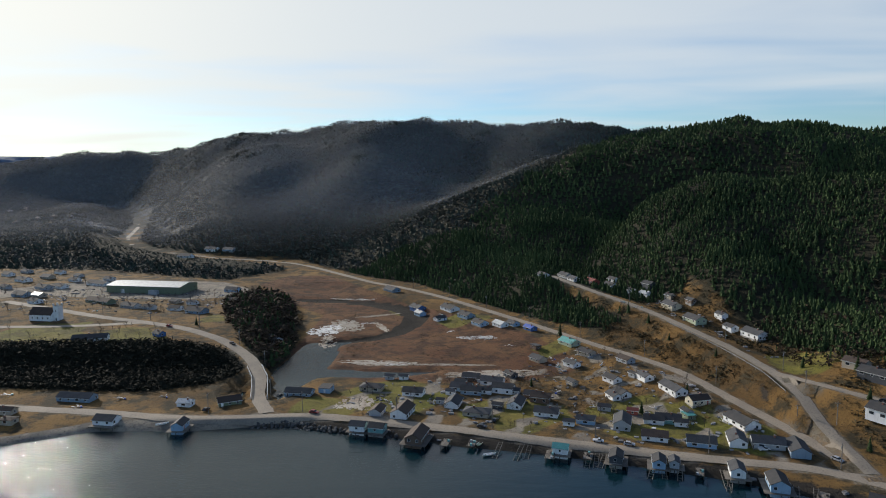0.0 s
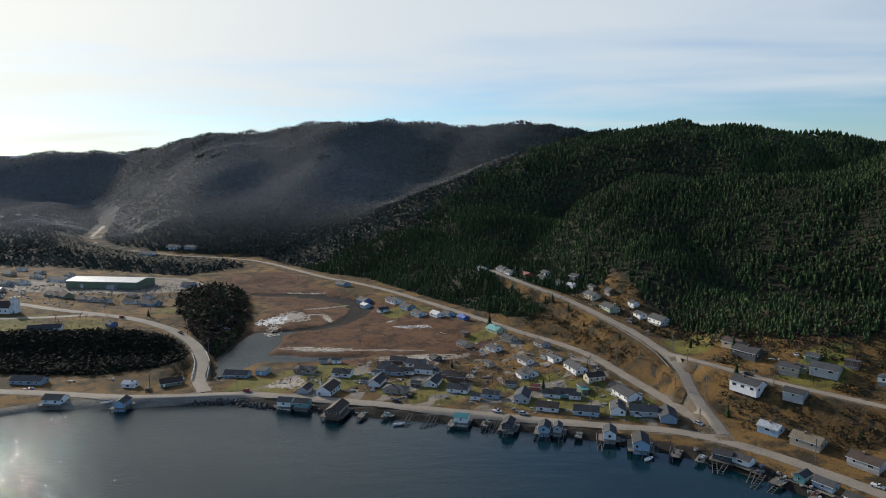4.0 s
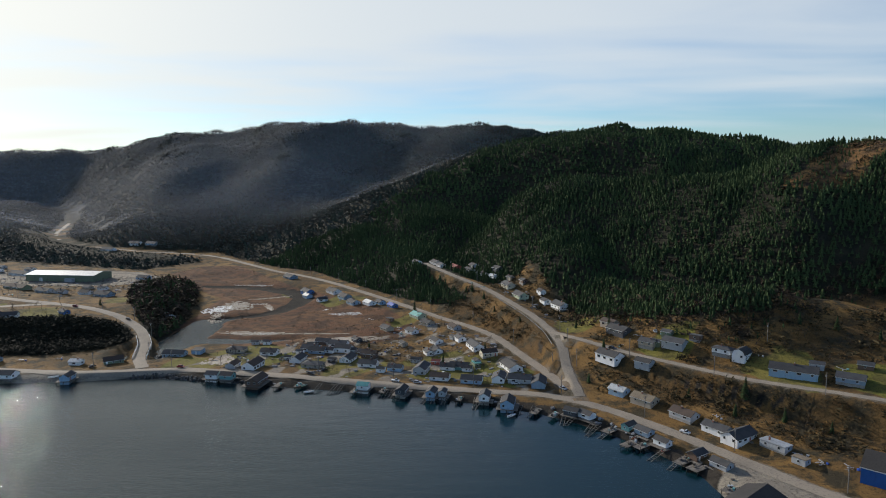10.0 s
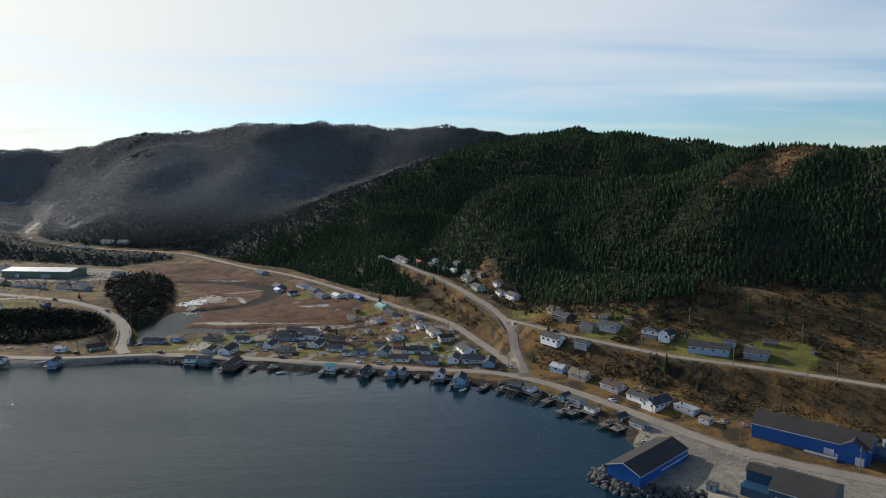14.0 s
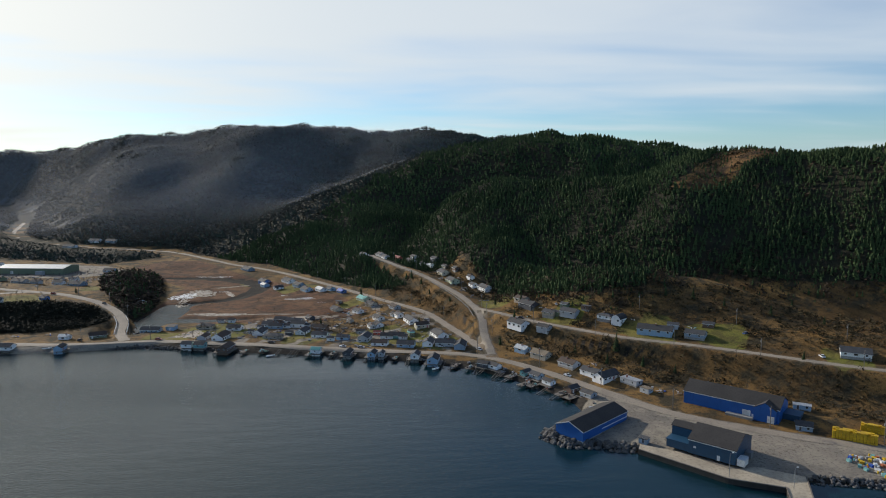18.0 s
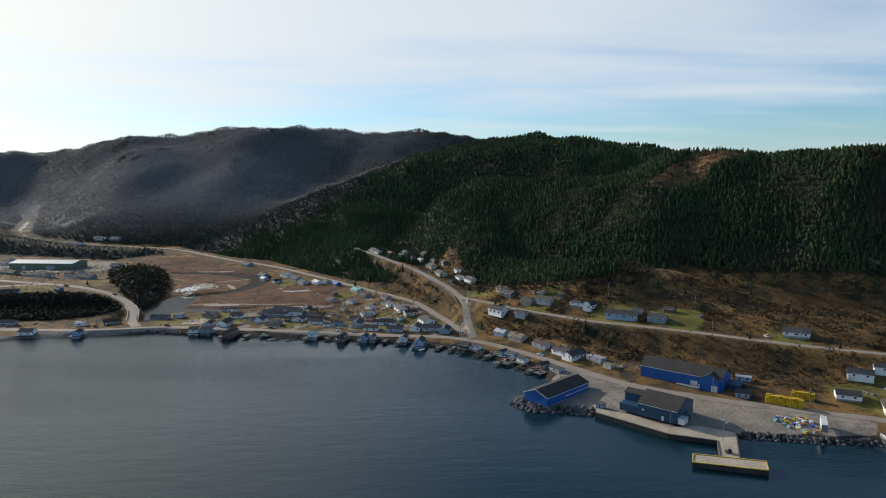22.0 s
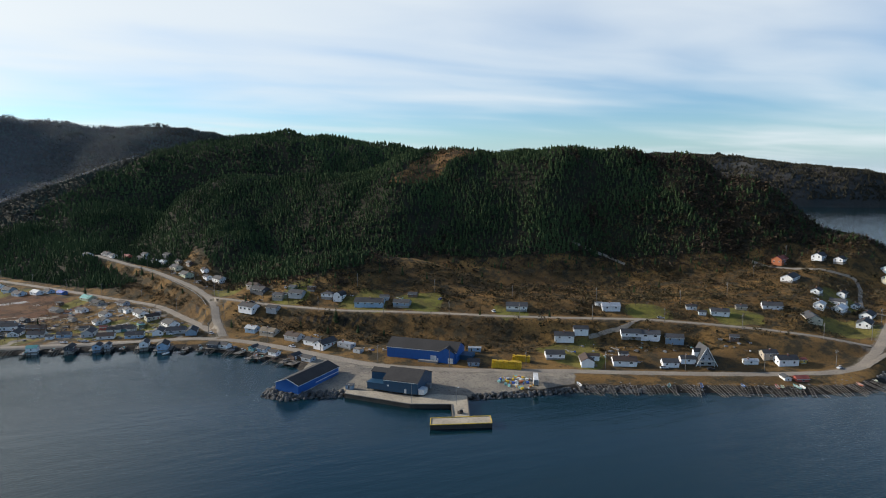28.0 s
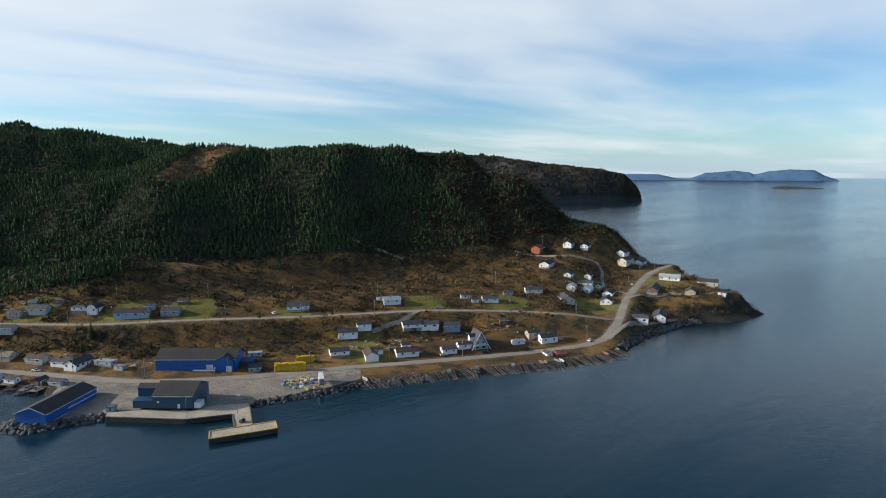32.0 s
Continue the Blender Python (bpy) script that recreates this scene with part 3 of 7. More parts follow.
def scatter(name, shapes, places, sizes, widths, material, label, category):
    """Many plants as one object: each a turned, scaled copy of one of the shapes."""
    rng = np.random.RandomState(len(places))
    pick = rng.randint(0, len(shapes), len(places))
    turn = rng.uniform(0, 6.28, len(places))
    vs, fs, base = [], [], 0
    for k, (v, f) in enumerate(shapes):
        idx = np.nonzero(pick == k)[0]
        if not len(idx):
            continue
        c, s = np.cos(turn[idx])[:, None], np.sin(turn[idx])[:, None]
        w, h = widths[idx][:, None], sizes[idx][:, None]
        x = (c * v[None, :, 0] - s * v[None, :, 1]) * w + places[idx, 0:1]
        y = (s * v[None, :, 0] + c * v[None, :, 1]) * w + places[idx, 1:2]
        z = v[None, :, 2] * h + places[idx, 2:3]
        vs.append(np.stack([x, y, z], -1).reshape(-1, 3))
        fs.append((f[None] + (np.arange(len(idx)) * len(v))[:, None, None] + base).reshape(-1, 3))
        base += len(idx) * len(v)
    ob = mesh_object(name, np.concatenate(vs), np.concatenate(fs), material)
    return tagged(ob, label, category, kind="stuff")


def sown(polys, gap, rng, box, avoid=(), keep=None):
    """Places on a jittered net inside some outlines."""
    xs, ys = np.meshgrid(np.arange(box[0], box[2], gap), np.arange(box[1], box[3], gap))
    x = (xs + rng.uniform(-0.48, 0.48, xs.shape) * gap).ravel()
    y = (ys + rng.uniform(-0.48, 0.48, ys.shape) * gap).ravel()
    ok = np.zeros(x.shape, bool)
    for p in polys:
        ok |= inside(p, x, y)
    for p in avoid:
        ok &= ~inside(p, x, y)
    x, y = x[ok], y[ok]
    d = np.min([along(r, x, y)[0] for r in ROADS], 0)
    ok = d > np.where(y > 780, 15, 7)
    if keep is not None:
        ok &= keep(x, y, rng)
    x, y = x[ok], y[ok]
    z = height(x, y)
    ok = z > 0.8
    return np.stack([x, y, z - 0.15], 1)[ok]


rng = np.random.RandomState(11)
NEAR = [conifer(3, 4, rng) for _ in range(9)]
FAR = [conifer(2, 4, rng) for _ in range(8)]
BUSH = [shrub(rng, 15) for _ in range(7)]
thin = lambda x, y, r: r.uniform(0, 1, x.shape) < 0.80 + 0.25 * bump(x, y, 70, 21)
front = sown([FOREST, WOODS_BELOW], 2.85, rng, (-260, 150, 720, 720), [], lambda x, y, r: thin(x, y, r) & (~inside(CLEARING, x, y) | (r.uniform(0, 1, x.shape) < 0.34)))
h = 3.9 + 3.0 * rng.uniform(0, 1, len(front)) ** 1.8 + 1.5 * bump(front[:, 0], front[:, 1], 60, 22)
h = np.clip(h, 2.2, 10) * np.where(inside(CLEARING, front[:, 0], front[:, 1]), 0.6, 1)
w = 1.2 + h * rng.uniform(0.9, 1.3, len(h))
edge = front[:, 0] - 0.15 * front[:, 1] + 60 * bump(front[:, 0], front[:, 1], 90, 25)
bare = (rng.uniform(0, 1, len(h)) < np.clip((edge - 415) / 110, 0.03, 0.72)) & (front[:, 1] < 440)
scatter("forest", NEAR, front[~bare], h[~bare], w[~bare], SPRUCE, "dense dark green spruce forest on the near hillside", "forest")
scatter("forest", BUSH, front[bare], h[bare] * 0.75, 1 + w[bare] * 0.8, BAREWOOD, "leafless brown birch wood on the seaward hillside", "forest")
OPEN_VALLEY = [(-300, 715), (-420, 755), (-520, 800), (-590, 880), (-622, 960), (-575, 960), (-500, 885), (-430, 840), (-300, 800)]
CROWN = [shrub(rng, 9) for _ in range(7)]
farther = sown([FOREST], 5.6, rng, (-1500, 720, 1000, 1750), [OPEN_VALLEY])
h = np.clip(4.6 + 2.6 * rng.uniform(0, 1, len(farther)) + 1.2 * bump(farther[:, 0], farther[:, 1], 110, 23), 3, 9)
w = 3 + h * rng.uniform(1.0, 1.5, len(h))
NEAR_HILL = [(-75, 590), (-58, 640), (-52, 740), (20, 850), (110, 920), (200, 955), (370, 880), (720, 800), (720, 600)]
back = ~inside(NEAR_HILL, farther[:, 0] + 14 * bump(farther[:, 0], farther[:, 1], 60, 24), farther[:, 1])
# haze-grey crowns get commoner to the west, where the haze is thicker
leafless = back & (rng.uniform(0, 1, len(h)) < np.clip(0.42 - farther[:, 0] / 900 + 0.35 * bump(farther[:, 0], farther[:, 1], 160, 26), 0.05, 0.95))
back &= ~leafless
scatter("forest", FAR, farther[~back & ~leafless], h[~back & ~leafless], w[~back & ~leafless], SPRUCE, "dark green spruce forest on the upper hillside", "forest")
scatter("forest", FAR, farther[back], h[back], w[back], DARKWOOD, "dark spruce forest covering the far hills", "forest")
scatter("forest", CROWN, farther[leafless], h[leafless] * 0.95, w[leafless] * 0.85, HAZE_BIRCH, "leafless birch wood greyed to imitate haze on the hills up the valley", "forest")
knoll = sown([KNOLL], 2.7, rng, (-460, 320, -150, 600))
h = np.clip(2.0 + 5.5 * rng.uniform(0, 1, len(knoll)) ** 1.5 + 1.5 * (knoll[:, 1] > 405) * rng.uniform(0.2, 1, len(knoll)), 1.5, 8.5)
leafless = rng.uniform(0, 1, len(h)) < 0.66 + 0.3 * bump(knoll[:, 0], knoll[:, 1], 50, 28)
w = 1.6 + h * rng.uniform(0.8, 1.2, len(h))
scatter("forest", NEAR, knoll[~leafless], h[~leafless], w[~leafless], SPRUCE, "dark spruces on the knoll by the lagoon", "forest")
scatter("forest", BUSH, knoll[leafless], h[leafless] * 0.8, w[leafless], BAREWOOD, "leafless brown alders on the knoll by the lagoon", "forest")
leftw = sown([LEFT_WOODS], 5.8, rng, (-1400, 640, -240, 1340))
h = np.clip(3.2 + 3.2 * rng.uniform(0, 1, len(leftw)), 2, 8) * np.where(inside(OPEN_VALLEY, leftw[:, 0], leftw[:, 1]), 0.4, 1)
w = 3.5 + h * rng.uniform(1.0, 1.5, len(h))
leafless = rng.uniform(0, 1, len(h)) < 0.6 + 0.3 * bump(leftw[:, 0], leftw[:, 1], 90, 27)
scatter("forest", FAR, leftw[~leafless], h[~leafless], w[~leafless], DARKWOOD, "dark spruces in the valley behind the arena", "forest")
scatter("forest", CROWN, leftw[leafless], h[leafless], w[leafless] * 0.85, HAZE_BIRCH, "leafless birches greyed to imitate haze in the valley behind the arena", "forest")
# a ragged hem of leafless trees and low spruces where the forest meets the heath
HEM = FOREST[6:25]
def hem(x, y, r):
    d = along(HEM, x, y)[0] + 9 * bump(x, y, 34, 43)
    return r.uniform(0, 1, x.shape) < 0.75 * (1 - smooth(d, 4, 24))
fringe = sown([[(100, 262), (700, 60), (715, 260), (560, 330), (330, 380), (120, 420)]], 2.5, rng, (100, 100, 715, 420), [], hem)
h = 1.2 + 3.4 * rng.uniform(0, 1, len(fringe)) ** 1.4
evergreen = rng.uniform(0, 1, len(h)) < 0.3
scatter("bushes", BUSH, fringe[~evergreen], h[~evergreen], 0.6 + h[~evergreen] * rng.uniform(0.9, 1.4, (~evergreen).sum()), BAREWOOD, "leafless brown bushes along the forest edge", "bushes")
scatter("forest", NEAR, fringe[evergreen], h[evergreen] * 1.2, 0.8 + h[evergreen], SPRUCE, "young spruces along the forest edge", "forest")
HEATH = [(100, 262), (120, 240), (160, 190), (250, 120), (340, 80), (420, 50), (500, 60), (640, 130), (600, 200), (480, 285), (300, 270), (200, 300), (130, 340), (110, 300)]
SLOPE = [(60, 345), (96, 345), (92, 380), (70, 440), (40, 490), (20, 470), (45, 400)]
mown = lambda x, y: np.min([np.hypot(x - a, y - b) / r for a, b, r in GARDENS], 0) < 0.72
patchy = lambda x, y, r: ~mown(x, y) & (r.uniform(0, 1, x.shape) < 0.40 + 0.22 * bump(x, y, 45, 31) + 0.15 * bump(x, y, 14, 34))
HEADLAND = [(445, 22), (520, 14), (540, -6), (560, -13), (582, -12), (604, 8), (626, 44), (640, 90), (590, 72), (540, 62), (500, 48)]
KNOLLS = [HEADLAND, HEATH, SLOPE, KNOLL, CLEARING, [(60, 478), (92, 470), (104, 480), (116, 400), (130, 352), (118, 340), (102, 372), (80, 432)], [(110, 262), (160, 200), (235, 128), (300, 100), (330, 90), (345, 105), (260, 158), (175, 228), (120, 290)]]
brush = sown(KNOLLS, 1.6, rng, (-440, -20, 660, 600), [], patchy)
h = (0.45 + 2.8 * rng.uniform(0, 1, len(brush)) ** 3.2) * (1 + 0.35 * bump(brush[:, 0], brush[:, 1], 35, 32))
scatter("bushes", BUSH, brush, h, h * rng.uniform(1.1, 1.9, len(h)), BRUSH, "leafless brown brush on the heath slopes", "bushes")
bluff = sown([BANK_WOODS], 1.7, rng, (-440, 320, -170, 400))
h = rng.uniform(1.4, 3.4, len(bluff))
scatter("bushes", BUSH, bluff, h, h * rng.uniform(1.2, 1.9, len(h)), SCRUB, "dense scrub covering the bluff by the bridge, darkened for its shade", "bushes")
tufts = sown([HEATH, SLOPE, [(110, 262), (160, 200), (235, 128), (300, 100), (345, 105), (260, 158), (120, 290)], [(-20, 400), (20, 380), (60, 330), (80, 290), (20, 300), (-30, 330)]], 2.1, rng, (-40, 20, 660, 560), [],
             lambda x, y, r: ~mown(x, y) & (r.uniform(0, 1, x.shape) < 0.46 - 0.5 * bump(x, y, 55, 31)))
h = rng.uniform(0.35, 0.9, len(tufts))
scatter("tussocks", BUSH, tufts, h, h * rng.uniform(2.0, 3.4, len(h)), GRASS, "tufts of dry orange grass on the slopes", "grass")
BANK = [(90, 272), (95, 300), (93, 345), (83, 380), (58, 446), (44, 440), (68, 370), (85, 310)]
blades = sown([BANK], 1.3, rng, (40, 260, 100, 460), [], lambda x, y, r: r.uniform(0, 1, x.shape) < 0.7 + 0.3 * bump(x, y, 20, 35))
h = rng.uniform(0.35, 0.9, len(blades))
scatter("tussocks", BUSH, blades, h, h * rng.uniform(1.6, 2.6, len(h)), GRASS, "golden dry grass on the bank between the roads", "grass")
marshbits = sown([MARSH], 2.6, rng, (-270, 350, 20, 700), [], lambda x, y, r: r.uniform(0, 1, x.shape) < 0.3 + 0.4 * bump(x, y, 40, 33))
h = rng.uniform(0.3, 0.8, len(marshbits))
scatter("reeds", BUSH, marshbits, h, h * rng.uniform(1.8, 3.2, len(h)), BRUSH, "rusty brown reeds and sedge of the marsh", "reeds")


def haze_sheet_material():
    """Haze imitated by a pale surface: mostly clear, with banks that thin out towards the harbour."""
    m, nodes, links, bsdf = shader("pale haze sheet", 1.0)
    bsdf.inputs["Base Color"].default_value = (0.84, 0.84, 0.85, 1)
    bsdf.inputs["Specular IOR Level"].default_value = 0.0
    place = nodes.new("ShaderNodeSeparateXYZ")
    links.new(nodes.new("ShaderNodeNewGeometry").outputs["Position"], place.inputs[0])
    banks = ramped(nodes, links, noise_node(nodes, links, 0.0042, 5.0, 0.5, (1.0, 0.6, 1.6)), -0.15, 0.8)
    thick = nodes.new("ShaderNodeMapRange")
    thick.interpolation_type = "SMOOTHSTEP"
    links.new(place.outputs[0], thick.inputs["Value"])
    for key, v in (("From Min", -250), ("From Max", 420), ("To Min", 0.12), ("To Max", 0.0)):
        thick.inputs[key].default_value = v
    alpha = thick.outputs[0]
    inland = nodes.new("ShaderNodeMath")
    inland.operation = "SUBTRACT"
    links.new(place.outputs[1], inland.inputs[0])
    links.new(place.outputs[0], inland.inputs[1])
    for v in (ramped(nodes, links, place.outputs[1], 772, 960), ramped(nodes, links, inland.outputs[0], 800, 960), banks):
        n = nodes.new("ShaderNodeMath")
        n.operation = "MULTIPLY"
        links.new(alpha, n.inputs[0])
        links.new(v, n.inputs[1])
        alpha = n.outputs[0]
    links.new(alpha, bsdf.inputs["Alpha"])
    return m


# see-through sheet added over the treetops; its pale colour imitates haze
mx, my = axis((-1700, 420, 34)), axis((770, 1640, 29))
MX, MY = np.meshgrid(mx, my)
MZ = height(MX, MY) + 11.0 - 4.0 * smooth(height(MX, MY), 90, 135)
mist = mesh_object("valley_mist", np.stack([MX, MY, MZ], -1).reshape(-1, 3), grid_faces(len(mx), len(my)), haze_sheet_material(), True)
tagged(mist, "pale see-through sheet imitating haze over the wooded hills up the valley", "mist", kind="stuff")


def spruce(x, y, tall, seed, label="single dark green spruce on the open slope"):
    """A spruce that stands alone: a tapered trunk and a crown of many drooping boughs."""
    rng = np.random.RandomState(seed)
    base = float(height(np.array([x]), np.array([y]))[0])
    ob = new("spruce_tree")
    ob.matrix_basis = pose(x, y, base - 0.1)
    tagged(ob, label, "tree", "single spruces")
    v, f = [], []
    for k in range(6):
        a = 1.047 * k
        v += [(0.02 * tall * math.cos(a), 0.02 * tall * math.sin(a), 0), (0.004 * tall * math.cos(a), 0.004 * tall * math.sin(a), tall * 0.95)]
        f.append((2 * k, (2 * k + 2) % 12, (2 * k + 3) % 12, 2 * k + 1))
    t = mesh_object("trunk", v, f, TRUNK)
    t.parent = ob
    v, f = [], []
    for k in range(230):
        u = (k + rng.uniform(0, 1)) / 230
        z = tall * (0.07 + 0.91 * u)
        r = tall * 0.24 * (1 - u) ** 0.85 * rng.uniform(0.65, 1.12) + 0.08
        a = k * 2.4 + rng.uniform(-0.3, 0.3)
        c, s = math.cos(a), math.sin(a)
        w = 0.16 * r + 0.12
        b = len(v)
        v += [(0, 0, z + 0.12 * r), (c * r * 0.6 - s * w, s * r * 0.6 + c * w, z - 0.10 * r), (c * r, s * r, z - 0.30 * r), (c * r * 0.6 + s * w, s * r * 0.6 - c * w, z - 0.10 * r)]
        f += [(b, b + 1, b + 2), (b, b + 2, b + 3)]
    crown = mesh_object("crown", v, f, SPRUCE)
    crown.parent = ob
    return ob


for k, (tx, ty, th) in enumerate(((166, 223.5, 11.5), (342, 72, 9), (6, 446, 9), (104, 266, 6), (158, 215, 6), (176, 207, 7), (190, 196, 5.5), (145, 236, 6), (118, 292, 6), (230, 262, 8), (246, 252, 6), (270, 240, 7), (300, 232, 6), (330, 210, 5),
                                  (214, 268, 7), (395, 190, 6), (430, 200, 7), (468, 215, 6), (60, 430, 7), (66, 405, 5), (52, 452, 8), (80, 366, 5), (128, 320, 8), (132, 350, 7), (288, 150, 5), (250, 175, 5), (64, 300, 5), (28, 312, 6),
                                  (-20, 350, 5), (54, 330, 5), (520, 190, 6), (550, 205, 7), (640, 75, 6), (610, 45, 3.5), (580, 30, 3), (-240, 440, 6), (-225, 458, 7), (112, 338, 6))):
    spruce(tx, ty, th, 100 + k)
def bare_tree(rng):
    """A leafless tree of height 1: a thin trunk, forked limbs and a haze of twigs."""
    v, f = [], []

    def stick(a, b, w):
        side = np.array([rng.uniform(-1, 1), rng.uniform(-1, 1), 0])
        side *= w / (np.linalg.norm(side) + 1e-6)
        k = len(v)
        v.extend([a - side, a + side, b])
        f.append((k, k + 1, k + 2))

    stick(np.zeros(3), np.array([0, 0, 0.9]), 0.022)
    stick(np.zeros(3), np.array([0.02, 0, 0.85]), 0.022)
    for _ in range(7):
        a, z = rng.uniform(0, 6.28), rng.uniform(0.25, 0.65)
        foot = np.array([0, 0, z])
        tip = foot + np.array([math.cos(a), math.sin(a), 0.9]) * rng.uniform(0.2, 0.36)
        stick(foot, tip, 0.014)
        for _ in range(4):
            m = foot + (tip - foot) * rng.uniform(0.3, 0.95)
            stick(m, m + np.array([rng.uniform(-0.16, 0.16), rng.uniform(-0.16, 0.16), rng.uniform(0.08, 0.24)]), 0.013)
    return np.array(v), np.array(f)


BARE = [bare_tree(rng) for _ in range(6)]
GROVES = [[(60, 300), (84, 330), (70, 380), (40, 415), (10, 440), (-10, 420), (30, 360)], [(280, 150), (350, 110), (400, 85), (420, 100), (340, 160)], [(480, 150), (560, 200), (480, 270), (300, 260), (330, 190)],
          [(-120, 305), (-60, 296), (20, 276), (70, 268), (60, 320), (20, 350), (-40, 362), (-110, 345)], [(120, 330), (170, 270), (260, 190), (280, 210), (200, 280), (130, 380)], [(120, 262), (200, 175), (320, 95), (330, 112), (220, 200), (130, 292)],
          [(-420, 470), (-250, 470), (-240, 560), (-420, 640), (-520, 560)], [(-440, 400), (-250, 400), (-250, 430), (-440, 440)], [(60, 478), (110, 400), (122, 440), (112, 500)], [(440, 40), (520, 50), (600, 60), (560, 130), (450, 110)]]
birch = sown(GROVES, 5.2, rng, (-520, 30, 620, 640), [], lambda x, y, r: r.uniform(0, 1, x.shape) < 0.26 + 0.25 * bump(x, y, 60, 37))
h = rng.uniform(2.5, 6.0, len(birch))
scatter("bare_trees", BARE, birch, h, h * rng.uniform(0.8, 1.2, len(h)), TWIGS, "leafless grey birches and alders between the houses and on the slopes", "trees")

# ---- building blocks ----
def thing(name, label, category, m, group=""):
    """An Empty at the base of a thing, which carries its parts."""
    ob = new(name)
    ob.empty_display_size = 0.5
    ob.matrix_basis = m
    return tagged(ob, label, category, group)


def geo_mesh(name, verts, faces, mats, slots=None):
    me = bpy.data.meshes.new(name)
    me.from_pydata([tuple(v) for v in verts], [], [tuple(f) for f in faces])
    for mt in mats if isinstance(mats, (list, tuple)) else [mats]:
        me.materials.append(mt)
    if slots:
        me.polygons.foreach_set("material_index", slots)
    return me


def part(name, geo, material, parent, label="", m=None):
    data = geo if isinstance(geo, bpy.types.Mesh) else geo_mesh(name, *geo, material)
    ob = new(name, data)
    ob.parent = parent
    if m is not None:
        ob.matrix_basis = m
    return tagged(ob, label) if label else ob


def box(x0, x1, y0, y1, z0, z1, bevel=0.0):
    """A block; with bevel its upright edges are cut off."""
    if not bevel:
        ring = [(x0, y0), (x1, y0), (x1, y1), (x0, y1)]
    else:
        b = bevel
        ring = [(x0 + b, y0), (x1 - b, y0), (x1, y0 + b), (x1, y1 - b), (x1 - b, y1), (x0 + b, y1), (x0, y1 - b), (x0, y0 + b)]
    return prism(ring, z0, z1)


def prism(ring, z0, z1):
    n = len(ring)
    v = [(x, y, z0) for x, y in ring] + [(x, y, z1) for x, y in ring]
    f = [tuple(range(n))[::-1], tuple(range(n, 2 * n))] + [(i, (i + 1) % n, n + (i + 1) % n, n + i) for i in range(n)]
    return v, f


def merged(*geos):
    v, f = [], []
    for gv, gf in geos:
        b = len(v)
        v += [tuple(p) for p in gv]
        f += [tuple(i + b for i in q) for q in gf]
    return v, f


def moved(geo, m):
    return [tuple(m @ Vector(p)) for p in geo[0]], geo[1]


def bar(a, b, w, h=None, sides=4):
    """A square or round bar from a to b."""
    a, b = Vector(a), Vector(b)
    h = h or w
    d = (b - a).normalized()
    s = d.cross((0, 0, 1)) if abs(d.z) < 0.95 else d.cross((1, 0, 0))
    s.normalize()
    u = s.cross(d)
    off = math.pi / 4 if sides == 4 else 0
    k = math.sqrt(0.5) if sides == 4 else 0.5
    ring = [(math.cos(6.28318 * i / sides + off), math.sin(6.28318 * i / sides + off)) for i in range(sides)]
    v = [tuple(p + s * (c * w * k) + u * (e * h * k)) for p in (a, b) for c, e in ring]
    f = [tuple(range(sides))[::-1], tuple(range(sides, 2 * sides))] + [(i, (i + 1) % sides, sides + (i + 1) % sides, sides + i) for i in range(sides)]
    return v, f


def siding(name, base, spread=0.06, rough=0.6):
    """Painted boards: faint horizontal laps, streaks and weathering."""
    m, nodes, links, bsdf = shader(name, rough)
    streak = noise_node(nodes, links, 1.1, 5.0, 0.6, (1, 1, 0.25))
    grain = noise_node(nodes, links, 0.35, 3.0)
    col = mixed(nodes, links, ramped(nodes, links, streak, 0.5, 0.8), base, tuple(c * 0.72 for c in base))
    col = mixed(nodes, links, ramped(nodes, links, grain, 0.5, 0.75), col, tuple(c * 0.86 for c in base))
    wave = nodes.new("ShaderNodeTexWave")
    wave.bands_direction, wave.wave_profile = "Z", "SAW"
    wave.inputs["Scale"].default_value = 1.6
    links.new(nodes.new("ShaderNodeNewGeometry").outputs["Position"], wave.inputs["Vector"])
    links.new(col, bsdf.inputs["Base Color"])
    relief(nodes, links, bsdf, wave.outputs[0], 0.35, 0.02)
    return m


WALLS = {
    "white": siding("white siding", (0.84, 0.84, 0.83)), "cream": siding("cream siding", (0.62, 0.56, 0.42)), "beige": siding("beige siding", (0.42, 0.36, 0.28)),
    "grey": siding("grey siding", (0.40, 0.42, 0.44)), "blue": siding("light blue siding", (0.30, 0.44, 0.58)), "deepblue": siding("deep blue siding", (0.045, 0.13, 0.34)),
    "teal": siding("teal siding", (0.16, 0.36, 0.36)), "dark": siding("charcoal siding", (0.07, 0.075, 0.085)), "brown": siding("brown boards", (0.16, 0.10, 0.07)),
    "green": siding("pale green siding", (0.42, 0.48, 0.34)), "red": siding("red boards", (0.36, 0.085, 0.06)), "orange": siding("orange-red boards", (0.42, 0.13, 0.05)),
    "slate": siding("slate blue siding", (0.24, 0.33, 0.42)), "yellow": siding("yellow siding", (0.60, 0.42, 0.09)), "olive": siding("dull green cladding", (0.16, 0.20, 0.13)),
}
